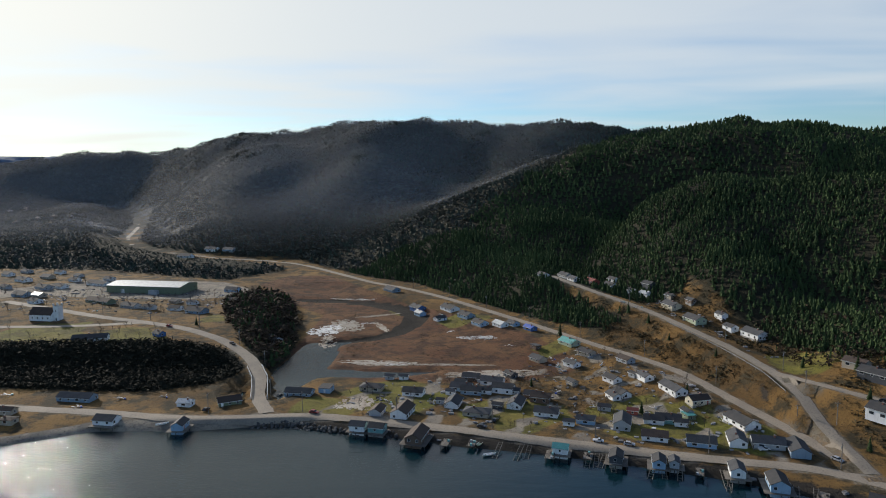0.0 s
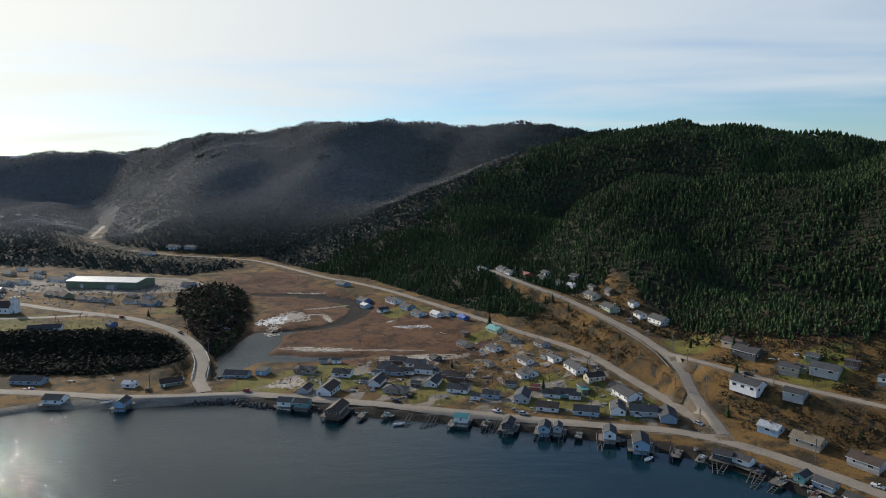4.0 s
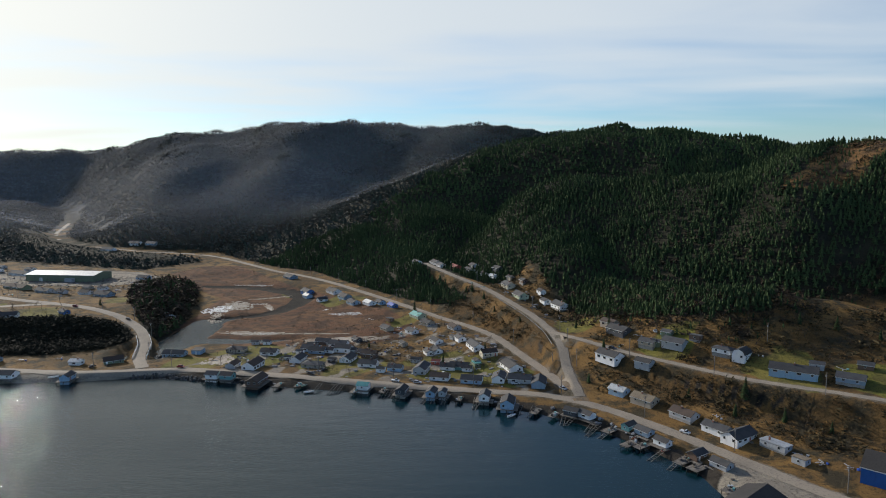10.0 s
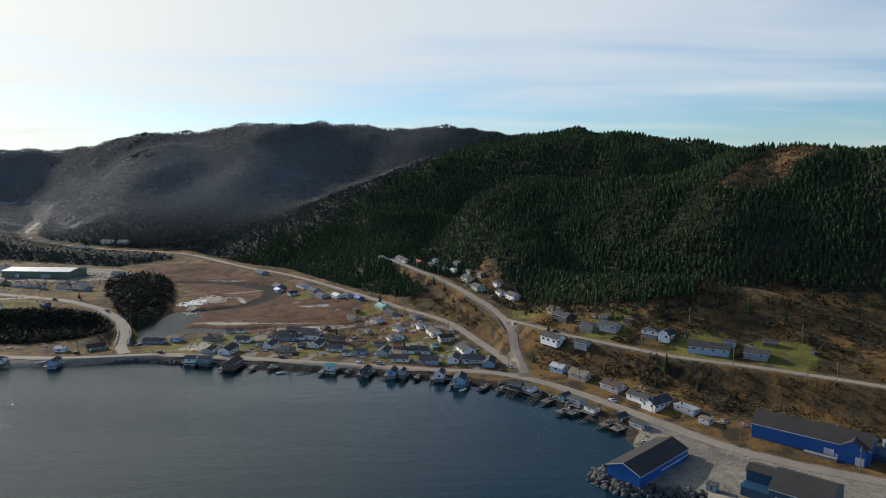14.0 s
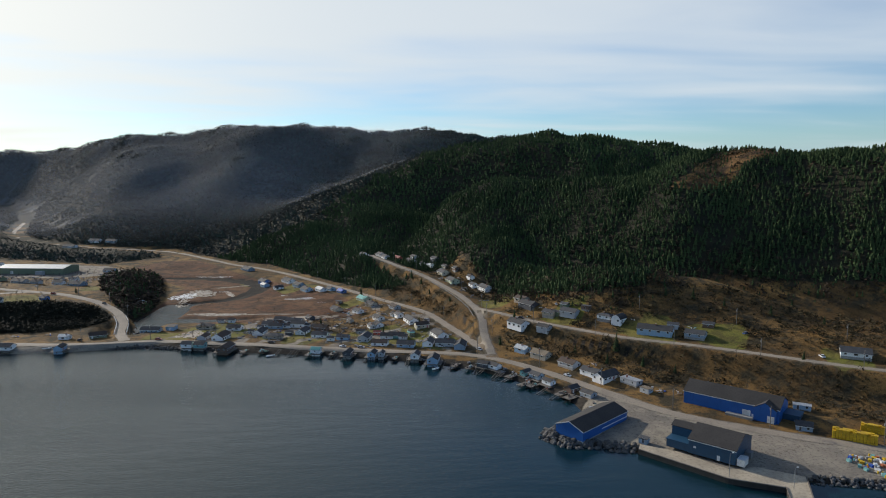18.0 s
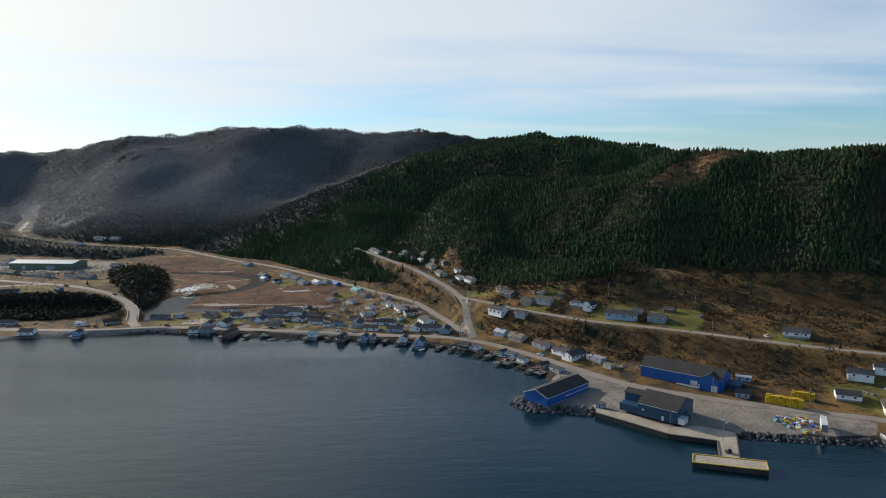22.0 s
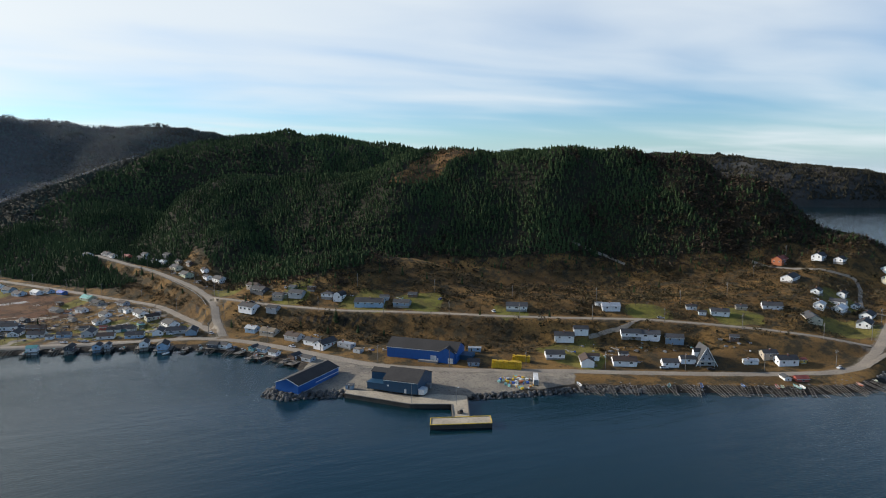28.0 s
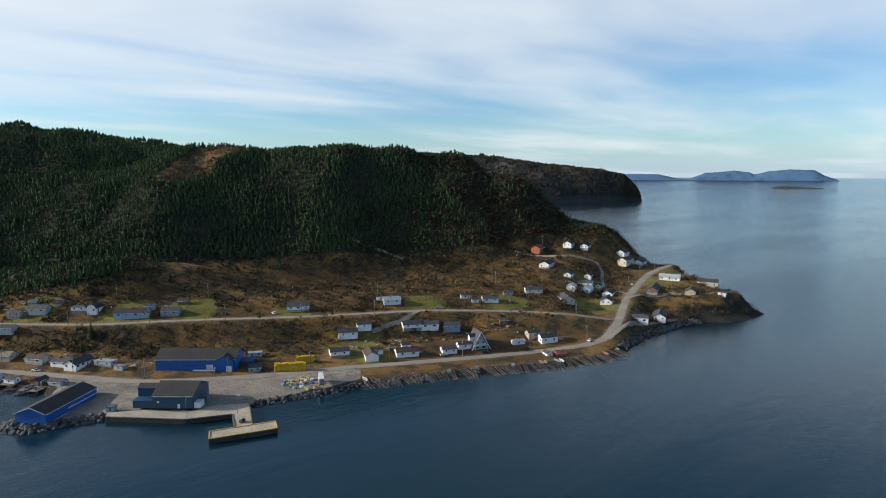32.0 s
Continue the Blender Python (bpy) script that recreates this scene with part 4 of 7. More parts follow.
ROOFS = {
    "black": surface("black felt shingles", (0.035, 0.036, 0.040), (0.055, 0.053, 0.052), 0.85, fine=3, spread=0.2),
    "grey": surface("grey shingles", (0.058, 0.060, 0.064), (0.042, 0.043, 0.047), 0.85, fine=3, spread=0.25),
    "brown": surface("brown shingles", (0.070, 0.046, 0.034), (0.05, 0.035, 0.028), 0.85, fine=3, spread=0.2),
    "tan": surface("tan shingles", (0.24, 0.19, 0.13), (0.18, 0.145, 0.10), 0.85, fine=3),
    "pale": surface("pale metal sheet roof", (0.52, 0.54, 0.55), (0.42, 0.43, 0.44), 0.38, 0.3, fine=1.2, spread=0.1),
    "teal": surface("teal metal roof", (0.10, 0.34, 0.31), (0.08, 0.26, 0.24), 0.45, 0.1),
    "blue": surface("blue tarpaulin", (0.03, 0.10, 0.45), (0.02, 0.07, 0.32), 0.5),
    "red": surface("red roofing", (0.28, 0.07, 0.05), (0.20, 0.05, 0.04), 0.75),
}
TRIM = surface("white trim", (0.74, 0.74, 0.72), rough=0.5, spread=0.03)
CONCRETE = surface("concrete", (0.34, 0.33, 0.31), (0.25, 0.24, 0.225), 0.9, fine=2.0)
TIMBER = surface("weathered timber", (0.20, 0.175, 0.145), (0.13, 0.112, 0.095), 0.85, fine=6.0, stretch=(1, 6, 1), spread=0.25)
WETWOOD = surface("wet dark piles", (0.055, 0.045, 0.036), (0.035, 0.03, 0.025), 0.7, fine=6)
STEEL = surface("dull steel", (0.32, 0.33, 0.34), rough=0.5, metal=0.6)
BRICK = surface("chimney brick", (0.26, 0.11, 0.08), (0.20, 0.085, 0.065), 0.9, fine=8)
RUBBER = surface("black rubber", (0.02, 0.02, 0.021), rough=0.8)
pane_m, _n, _l, _b = shader("window glass", 0.08)
_b.inputs["Base Color"].default_value = (0.02, 0.026, 0.032, 1)
_b.inputs["Specular IOR Level"].default_value = 0.8
GLASS = pane_m


def ring_frame(x0, x1, z0, z1, t, y0, y1):
    """An upright rectangular frame of width t round an opening, in one piece."""
    v = [(x, y, z) for y in (y0, y1) for x, z in ((x0, z0), (x1, z0), (x1, z1), (x0, z1), (x0 + t, z0 + t), (x1 - t, z0 + t), (x1 - t, z1 - t), (x0 + t, z1 - t))]
    f = []
    for i in range(4):
        j = (i + 1) % 4
        f += [(i, j, 4 + j, 4 + i), (8 + j, 8 + i, 12 + i, 12 + j), (j, i, 8 + i, 8 + j), (4 + i, 4 + j, 12 + j, 12 + i)]
    return v, f


def window_mesh(w, h):
    """A window frame standing in the plane y = 0 and facing -y with its sill at z = 0, and the glass set back in it."""
    return geo_mesh("window", *ring_frame(-w / 2, w / 2, 0, h, 0.1, -0.07, 0.02), TRIM), geo_mesh("pane", *box(-w / 2 + 0.1, w / 2 - 0.1, -0.03, 0.01, 0.1, h - 0.1), GLASS)


WINDOWS = [window_mesh(1.2, 1.25), window_mesh(2.0, 1.35), window_mesh(0.9, 1.0)]


def window(kind, parent, m):
    w = part("window", WINDOWS[kind][0], None, parent, "", m)
    part("pane", WINDOWS[kind][1], None, w)


def door_mesh(tint):
    slab = merged(box(-0.45, 0.45, -0.05, 0.02, 0, 2.02), box(-0.32, 0.32, -0.07, -0.05, 1.2, 1.8), box(-0.32, 0.32, -0.07, -0.05, 0.2, 1.0))
    trim = merged(box(-0.56, -0.45, -0.08, 0.02, 0, 2.13), box(0.45, 0.56, -0.08, 0.02, 0, 2.13), box(-0.45, 0.45, -0.08, 0.02, 2.02, 2.13))
    v, f = merged(slab, trim)
    return geo_mesh("door", v, f, [tint, TRIM], [0] * len(slab[1]) + [1] * len(trim[1]))


DOORS = [door_mesh(WALLS[k]) for k in ("dark", "red", "white", "deepblue")]


def gable_body(L, W, h, rise):
    """Walls with gable ends; the ridge runs along x."""
    x, y = L / 2, W / 2
    v = [(-x, -y, 0), (x, -y, 0), (x, y, 0), (-x, y, 0), (-x, -y, h), (x, -y, h), (x, y, h), (-x, y, h), (-x, 0, h + rise), (x, 0, h + rise)]
    f = [(3, 2, 1, 0), (0, 1, 5, 4), (2, 3, 7, 6), (1, 2, 6, 9, 5), (3, 0, 4, 8, 7), (4, 5, 9, 8), (6, 7, 8, 9)]
    return v, f


def gable_roof(L, W, h, rise, over=0.35, thick=0.16):
    x, y = L / 2 + over, W / 2
    k = rise / y
    e = y + over
    v = []
    for t in (0.03, thick + 0.03):
        v += [(-x, -e, h - over * k + t), (x, -e, h - over * k + t), (x, 0, h + rise + t), (-x, 0, h + rise + t), (x, e, h - over * k + t), (-x, e, h - over * k + t)]
    f = [(1, 0, 3, 2), (4, 2, 3, 5), (6, 7, 8, 9), (9, 8, 10, 11), (0, 1, 7, 6), (4, 5, 11, 10), (1, 2, 8, 7), (2, 4, 10, 8), (3, 0, 6, 9), (5, 3, 9, 11)]
    return v, f


def hip_roof(L, W, h, rise, over=0.4, thick=0.14):
    x, y, r = L / 2 + over, W / 2 + over, max(L / 2 - W / 2, 0.3)
    base = box(-x, x, -y, y, h, h + thick)
    v = [(-x, -y, h + thick + 0.002), (x, -y, h + thick + 0.002), (x, y, h + thick + 0.002), (-x, y, h + thick + 0.002), (-r, 0, h + rise), (r, 0, h + rise)]
    return merged(base, (v, [(0, 1, 5, 4), (1, 2, 5), (2, 3, 4, 5), (3, 0, 4), (3, 2, 1, 0)]))


def gambrel(L, W, h, rise, grow=0.0, over=0.0):
    x, y = L / 2 + over, W / 2 + grow
    prof = [(-y, h), (-y * 0.68, h + rise * 0.66 + grow), (0, h + rise + grow), (y * 0.68, h + rise * 0.66 + grow), (y, h)]
    return x, prof


house_count = 0


def house(x, y, z, turn, L, W, wall="white", roof="black", style="gable", storeys=1.0, label="", rise=None, name="house", category="house", chimney=None, group="houses of the village"):
    """A house with its long side along its own x axis, standing at x, y, z and turned by so many degrees."""
    W = W if W < 6 else 6 + (W - 6) * 0.62
    if name != "fishing_store":
        # the floor lies a step over the ground in the middle of the house
        z = min(z, float(height(np.array([x]), np.array([y]))[0]) + 0.55)
    global house_count
    house_count += 1
    rng = random.Random(house_count * 7 + 3)
    words = {"black": "black-shingled", "grey": "grey-shingled", "brown": "brown-shingled", "tan": "tan", "pale": "pale metal", "teal": "teal metal", "blue": "blue", "red": "red"}
    tints = {"deepblue": "deep blue", "blue": "light blue", "slate": "slate blue", "dark": "charcoal", "green": "pale green", "orange": "orange-red"}
    label = label or f"{'two-storey' if storeys > 1.6 else 'low'} {tints.get(wall, wall)} clapboard {category} with {words[roof]} {style if style != 'flat' else 'flat'} roof"
    ob = thing(name, label, category, pose(x, y, z - (0.3 if name != "fishing_store" else 0.0), 0, 0, turn), group)
    h = 0.3 + 2.15 * storeys
    rise = rise if rise is not None else W * (0.27 if style == "gable" else 0.22)
    wm, rm = WALLS[wall], ROOFS[roof]
    part("foundation", box(-L / 2 + 0.06, L / 2 - 0.06, -W / 2 + 0.06, W / 2 - 0.06, -1.8, 0.3), CONCRETE if house_count % 3 == 0 else wm, ob)
    if style == "gable":
        part("body", moved(gable_body(L, W, h - 0.3, rise), pose(0, 0, 0.3)), wm, ob)
        part("roof", gable_roof(L, W, h, rise), rm, ob)
        low = h - 0.36 * rise * 2 / W
        part("fascia", box(-L / 2 - 0.37, L / 2 + 0.37, -W / 2 - 0.42, -W / 2 - 0.36, low - 0.12, low + 0.12), TRIM, ob)
        part("fascia", box(-L / 2 - 0.37, L / 2 + 0.37, W / 2 + 0.36, W / 2 + 0.42, low - 0.12, low + 0.12), TRIM, ob)
    elif style == "hip":
        part("body", box(-L / 2, L / 2, -W / 2, W / 2, 0.3, h), wm, ob)
        part("roof", hip_roof(L, W, h, rise), rm, ob)
    elif style == "flat":
        part("body", box(-L / 2, L / 2, -W / 2, W / 2, 0.3, h), wm, ob)
        v = box(-L / 2 - 0.25, L / 2 + 0.25, -W / 2 - 0.25, W / 2 + 0.25, h, h + 0.18)
        part("roof", ([(a, b, c + (0.045 * (b + W / 2) + 0.01)) for a, b, c in v[0]], v[1]), rm, ob)
    elif style == "barn":
        rise = W * 0.42
        x0, prof = gambrel(L, W, h, rise)
        n = len(prof)
        v = [(-x0, q, 0.3) for q in (-W / 2, W / 2)] + [(x0, q, 0.3) for q in (-W / 2, W / 2)] + [(-x0, a, b) for a, b in prof] + [(x0, a, b) for a, b in prof]
        f = [(0, 4, 5, 6, 7, 8, 1)[::-1], (2, 9, 10, 11, 12, 13, 3), (0, 2, 9, 4), (3, 1, 8, 13)]
        part("body", (v, f + [(4 + i, 9 + i, 10 + i, 5 + i) for i in range(4)]), wm, ob)
        x1, p2 = gambrel(L, W, h, rise, 0.16, 0.3)
        x1b, p3 = gambrel(L, W, h, rise, 0.03, 0.3)
        v = [(-x1, a, b) for a, b in p2] + [(x1, a, b) for a, b in p2] + [(-x1, a, b) for a, b in p3] + [(x1, a, b) for a, b in p3]
        f = [(i, 5 + i, 6 + i, 1 + i) for i in range(4)] + [(10 + i, 11 + i, 16 + i, 15 + i) for i in range(4)]
        f += [(i, i + 1, 11 + i, 10 + i) for i in range(4)] + [(5 + i, 15 + i, 16 + i, 6 + i) for i in range(4)] + [(0, 10, 15, 5), (4, 9, 19, 14)]
        part("roof", (v, f), rm, ob)
    # openings on the two long sides and the gable ends
    small = L < 6.5
    for side, half, length, turn_w in ((-1, W / 2, L, 0), (1, W / 2, L, 180), (0, L / 2, W, 90), (2, L / 2, W, -90)):
        long_side = side in (-1, 1)
        count = max(1, int(length / (3.1 if not small else 3.6) * (0.7 if side == 1 else 1)))
        door_at = rng.randrange(count) if long_side and side == -1 else -1
        for row in range(2 if storeys > 1.55 else 1):
            for i in range(count):
                u = (i + 0.5) / count * length - length / 2 + rng.uniform(-0.2, 0.2)
                m = pose(0, 0, 0, 0, 0, turn_w) @ pose(u, -half - 0.005, 0.3)
                if row == 0 and i == door_at:
                    part("door", DOORS[rng.randrange(4)], None, ob, "", m)
                    if not small:
                        part("step", moved(merged(box(-0.9, 0.9, -1.5, -0.1, -1.2, -0.1), box(-0.6, 0.6, -1.9, -1.5, -1.2, -0.32)), m), TIMBER, ob, "weathered wooden doorstep")
                    continue
                if not long_side and rng.random() < 0.35:
                    continue
                wm_i = 2 if small else (1 if rng.random() < 0.3 and long_side else 0)
                window(wm_i, ob, m @ pose(0, 0, 0.7 + 2.15 * row))
    if chimney if chimney is not None else (not small and rng.random() < 0.6):
        cx = rng.uniform(-L * 0.25, L * 0.25)
        top = h + rise + 0.7
        ch = part("chimney", box(cx - 0.3, cx + 0.3, 0.25, 0.85, h - 0.2, top), BRICK, ob, "brick chimney")
        part("cap", box(cx - 0.38, cx + 0.38, 0.17, 0.93, top, top + 0.1), CONCRETE, ch)
    return ob


# ---- houses ----
def boathouse(x, y, z, turn, L, W, wall="white", roof="black", style="gable", storeys=1.0):
    """A fishing store on a timber deck over the water."""
    tints = {"deepblue": "deep blue", "blue": "light blue", "slate": "slate blue", "dark": "charcoal"}
    ob = house(x, y, 1.9, turn, L, W, wall, roof, style, storeys, f"{tints.get(wall, wall)} wooden fishing store on a timber stage over the water", None, "fishing_store", "fishing store", False,
               "fishing stores along the harbour")
    ring = []
    for y0 in np.arange(-W / 2 - 2.0, W / 2 + 1.6, 0.48):
        ring += [(y0, 0.0), (y0 + 0.42, 0.0), (y0 + 0.42, -0.06), (y0 + 0.48, -0.06)]
    ring = [(a, b) for a, b in ring] + [(ring[-1][0], -0.12), (ring[0][0], -0.12)]
    geo = prism(ring, -L / 2 - 1.2, L / 2 + 1.2)
    deck = part("deck", ([(c, a, b) for a, b, c in geo[0]], [f[::-1] for f in geo[1]]), TIMBER, ob, "weathered plank deck")
    part("beam", merged(*[box(-L / 2 - 1.3, L / 2 + 1.3, q - 0.12, q + 0.12, -0.4, -0.13) for q in (-W / 2 - 1.6, 0, W / 2 + 1.2)]), WETWOOD, deck)
    for px in (-L / 2 - 1.0, 0.0, L / 2 + 1.0):
        for py in (-W / 2 - 1.6, 0.0, W / 2 + 1.2):
            part("pile", bar((px, py, -4.5), (px + 0.05, py, -0.35), 0.28, sides=6), WETWOOD, ob)
    return ob


house(-138.5, 331.0, 2.2, -6, 13.5, 7.0, "slate", "black", "gable", 0.95)
house(-126.0, 336.5, 2.2, -6, 6.0, 7.0, "blue", "black", "flat", 1.25, "", None, "shed", "shed", False)
house(-102.9, 340.7, 2.1, 171, 11.5, 7.6, "beige", "grey", "hip")
house(-80.5, 334.3, 2.1, 168, 10.4, 6.8, "white", "black", "gable")
house(-94.5, 305.5, 2.8, 81, 8.5, 5.6, "grey", "brown", "gable")
house(-82.6, 304.8, 2.7, 78, 13.3, 8.8, "white", "brown", "gable", 1.3)
house(-59.7, 320.1, 2.0, 78, 10.9, 7.2, "white", "grey", "gable")
house(-48.1, 306.5, 2.4, 165, 12.1, 8.0, "beige", "grey", "hip")
house(-51.1, 337.8, 2.0, 168, 10.4, 6.9, "slate", "black", "gable")
house(-57.1, 351.3, 1.9, 168, 6.0, 4.0, "grey", "black", "gable")
house(-35.1, 340.2, 2.0, 165, 10.8, 7.1, "white", "black", "gable", 1.4)
house(-29.5, 320.3, 2.0, 75, 11.2, 7.4, "white", "black", "gable")
house(-17.2, 327.4, 2.0, 165, 9.2, 6.1, "brown", "brown", "gable", 1.3)
house(-16.0, 308.6, 2.1, 165, 10.9, 7.2, "white", "grey", "gable")
house(0.5, 299.1, 2.4, 166, 8.2, 5.4, "blue", "grey", "gable")
house(15.7, 295.2, 2.5, 76, 11.7, 7.7, "grey", "grey", "gable", 1.5)
house(26.1, 281.3, 2.8, 167, 10.4, 6.9, "white", "brown", "gable")
house(37.3, 301.8, 2.4, 167, 10.8, 7.1, "teal", "grey", "gable")
house(43.3, 275.7, 3.0, 167, 11.2, 7.4, "blue", "grey", "gable")
house(58.1, 277.6, 3.6, 78, 10.7, 7.1, "white", "grey", "gable")
house(68.8, 273.7, 4.0, 168, 12.1, 8.0, "grey", "grey", "gable")
house(78.4, 269.1, 3.7, 78, 12.0, 7.9, "slate", "grey", "gable")
house(66.5, 294.1, 4.8, 107, 14.0, 9.3, "white", "black", "gable")
house(55.3, 317.9, 5.4, 17, 9.5, 6.2, "cream", "brown", "gable", 1.2)
house(48.0, 332.5, 6.0, 107, 14.8, 7.4, "white", "grey", "gable", 1.2)
house(23.6, 359.0, 2.4, 119, 8.9, 5.9, "white", "black", "gable")
house(23.8, 335.3, 2.5, 107, 8.9, 5.9, "white", "grey", "gable")
house(39.5, 352.6, 5.8, 107, 8.3, 5.5, "white", "grey", "gable")
house(6.3, 388.4, 1.7, 126, 8.8, 5.8, "white", "grey", "gable")
house(16.9, 402.8, 4.5, 126, 10.0, 6.6, "beige", "grey", "gable")
house(9.3, 424.4, 4.9, 123, 12.7, 8.4, "green", "teal", "gable")
house(36.2, 384.9, 5.5, 119, 9.3, 6.1, "grey", "brown", "gable")
house(-78.1, 505.7, 1.3, 35, 8.6, 5.7, "white", "grey", "gable")
house(-71.7, 530.3, 4.3, 126, 15.5, 10.2, "white", "black", "gable")
house(-58.1, 506.0, 4.1, 125, 13.0, 8.6, "slate", "grey", "gable")
house(-47.4, 481.9, 3.7, 124, 12.1, 8.0, "blue", "black", "gable")
house(-33.0, 472.9, 5.0, 124, 10.5, 6.9, "white", "pale", "gable")
house(-23.9, 474.8, 5.1, 124, 8.7, 5.7, "blue", "grey", "gable")
house(-12.7, 461.1, 5.2, 124, 8.8, 5.3, "deepblue", "blue", "gable", name="shed", category="shed")
house(-99.0, 544.4, 2.9, 126, 13.6, 9.0, "deepblue", "grey", "gable")
house(-95.4, 527.3, 1.8, 126, 8.9, 5.8, "blue", "pale", "gable", name="shed", category="shed")
house(-128.8, 605.4, 5.5, 131, 15.3, 10.1, "slate", "grey", "gable")
house(-45.9, 357.4, 1.5, 168, 5.2, 3.5, "grey", "black", "gable", name="shed", category="shed")
house(-61.8, 335.3, 2.0, 168, 4.6, 3.0, "white", "grey", "gable", name="shed", category="shed")
house(11.8, 316.1, 2.1, 166, 5.8, 3.8, "grey", "black", "gable", name="shed", category="shed")
house(-12.0, 422.5, 2.7, 123, 6.1, 4.3, "brown", "grey", "flat", name="shed", category="shed")
house(-30.1, 368.0, 1.2, 126, 7.0, 4.6, "dark", "black", "gable")
house(-12.4, 399.2, 1.3, 126, 9.5, 6.3, "beige", "grey", "gable", name="shed", category="shed")
house(4.3, 553.2, 27.7, 115, 10.4, 6.9, "white", "grey", "gable")
house(22.4, 551.6, 27.6, 115, 12.3, 8.1, "grey", "grey", "gable")
house(40.5, 531.5, 25.3, 115, 11.7, 7.7, "red", "red", "gable", 1.4)
house(53.2, 520.0, 25.0, 115, 11.3, 7.5, "grey", "black", "gable")
house(64.8, 500.7, 24.5, 117, 7.1, 4.7, "white", "grey", "gable")
house(72.3, 489.4, 24.3, 117, 8.2, 5.4, "white", "pale", "gable")
house(81.7, 456.9, 22.7, 108, 13.0, 8.6, "cream", "grey", "gable")
house(87.7, 427.6, 19.8, 108, 13.7, 9.0, "green", "black", "gable")
house(93.2, 452.6, 26.7, 108, 6.8, 4.5, "brown", "grey", "gable", name="shed", category="shed")
house(103.5, 425.8, 23.0, 108, 7.1, 4.7, "white", "grey", "gable", name="shed", category="shed")
house(104.3, 411.8, 18.4, 108, 8.0, 5.3, "white", "black", "gable")
house(113.0, 397.9, 17.4, 108, 14.4, 9.5, "white", "grey", "gable", 1.3)
house(129.5, 323.6, 22.2, 122, 10.2, 6.7, "beige", "brown", "gable", 1.2)
house(131.7, 311.3, 21.3, 122, 13.4, 8.9, "dark", "black", "gable")
house(141.9, 288.4, 19.8, 132, 9.1, 6.0, "beige", "grey", "gable")
house(152.2, 288.1, 25.3, 132, 5.7, 3.8, "olive", "grey", "gable", name="shed", category="shed")
house(153.1, 278.6, 22.3, 132, 12.0, 7.9, "grey", "grey", "gable")
house(163.4, 276.2, 26.1, 132, 5.8, 4.1, "brown", "grey", "flat", name="shed", category="shed")
house(118.3, 279.4, 14.3, 122, 13.8, 9.1, "white", "black", "gable", 1.4)
house(132.5, 264.6, 15.5, 132, 8.6, 5.6, "grey", "black", "gable")
house(172.0, 261.6, 22.9, 133, 9.5, 6.3, "white", "grey", "hip")
house(178.3, 254.7, 22.3, 43, 8.5, 6.8, "white", "black", "barn", name="barn", category="barn")
house(194.5, 235.7, 20.1, 148, 20.6, 10.3, "blue", "black", "gable")
house(213.8, 222.7, 20.0, 142, 11.4, 7.5, "slate", "grey", "gable")
house(225.6, 230.8, 23.6, 142, 6.4, 4.2, "brown", "grey", "gable", name="shed", category="shed")
house(205.9, 236.4, 22.3, 148, 6.2, 4.1, "grey", "grey", "gable", name="shed", category="shed")
house(278.0, 174.4, 20.9, 148, 14.0, 9.3, "white", "grey", "gable")
house(115.4, 249.8, 5.7, 128, 8.7, 5.7, "blue", "pale", "gable")
house(124.3, 236.9, 5.7, 128, 11.5, 7.6, "beige", "tan", "gable")
house(136.6, 218.8, 5.2, 123, 11.3, 7.5, "grey", "brown", "gable")
house(145.3, 203.7, 4.5, 123, 11.5, 6.3, "white", "grey", "gable")
house(150.9, 195.6, 4.7, 32, 13.8, 9.1, "white", "black", "gable")
house(161.5, 186.1, 4.9, 122, 10.6, 5.3, "grey", "pale", "flat", name="shed", category="shed")
house(165.2, 174.1, 3.9, 122, 5.4, 3.8, "grey", "tan", "flat", name="shed", category="shed")
house(333.3, 144.3, 21.6, 152, 11.8, 7.8, "white", "pale", "gable")
house(328.9, 151.4, 22.9, 152, 4.7, 3.3, "white", "grey", "flat", name="shed", category="shed")
house(381.4, 119.8, 21.5, 142, 6.5, 4.3, "white", "black", "gable")
house(392.2, 105.7, 19.9, 141, 11.2, 7.4, "white", "grey", "gable")
house(415.7, 108.6, 20.4, 141, 6.9, 4.5, "beige", "grey", "gable", name="shed", category="shed")
house(441.6, 104.9, 19.9, 139, 12.8, 8.4, "white", "black", "gable")
house(445.2, 77.7, 16.7, 49, 17.3, 10.5, "cream", "grey", "gable")
house(493.9, 108.7, 25.8, 20, 8.9, 5.9, "white", "grey", "gable")
house(498.5, 95.1, 19.6, 110, 10.5, 6.9, "white", "grey", "gable")
house(471.5, 90.6, 20.8, 25, 10.0, 6.6, "white", "pale", "gable", name="shed", category="shed")
house(485.1, 85.3, 17.7, 20, 13.1, 8.7, "white", "pale", "gable")
house(475.1, 61.3, 13.4, 25, 14.6, 9.7, "white", "black", "gable")
house(495.2, 71.9, 14.9, 20, 13.1, 8.6, "white", "grey", "gable")
house(505.7, 139.1, 30.1, 20, 18.6, 10.5, "white", "black", "gable", 1.3)
house(537.2, 172.6, 38.9, 17, 14.3, 9.5, "orange", "red", "gable", 1.5)
house(562.9, 155.3, 42.8, 17, 14.4, 9.5, "white", "grey", "gable")
house(570.5, 142.2, 40.8, 17, 11.7, 7.7, "white", "grey", "gable")
house(284.4, 129.0, 10.4, 148, 11.9, 7.8, "white", "grey", "gable")
house(295.2, 126.7, 13.6, 152, 8.8, 5.8, "white", "black", "gable")
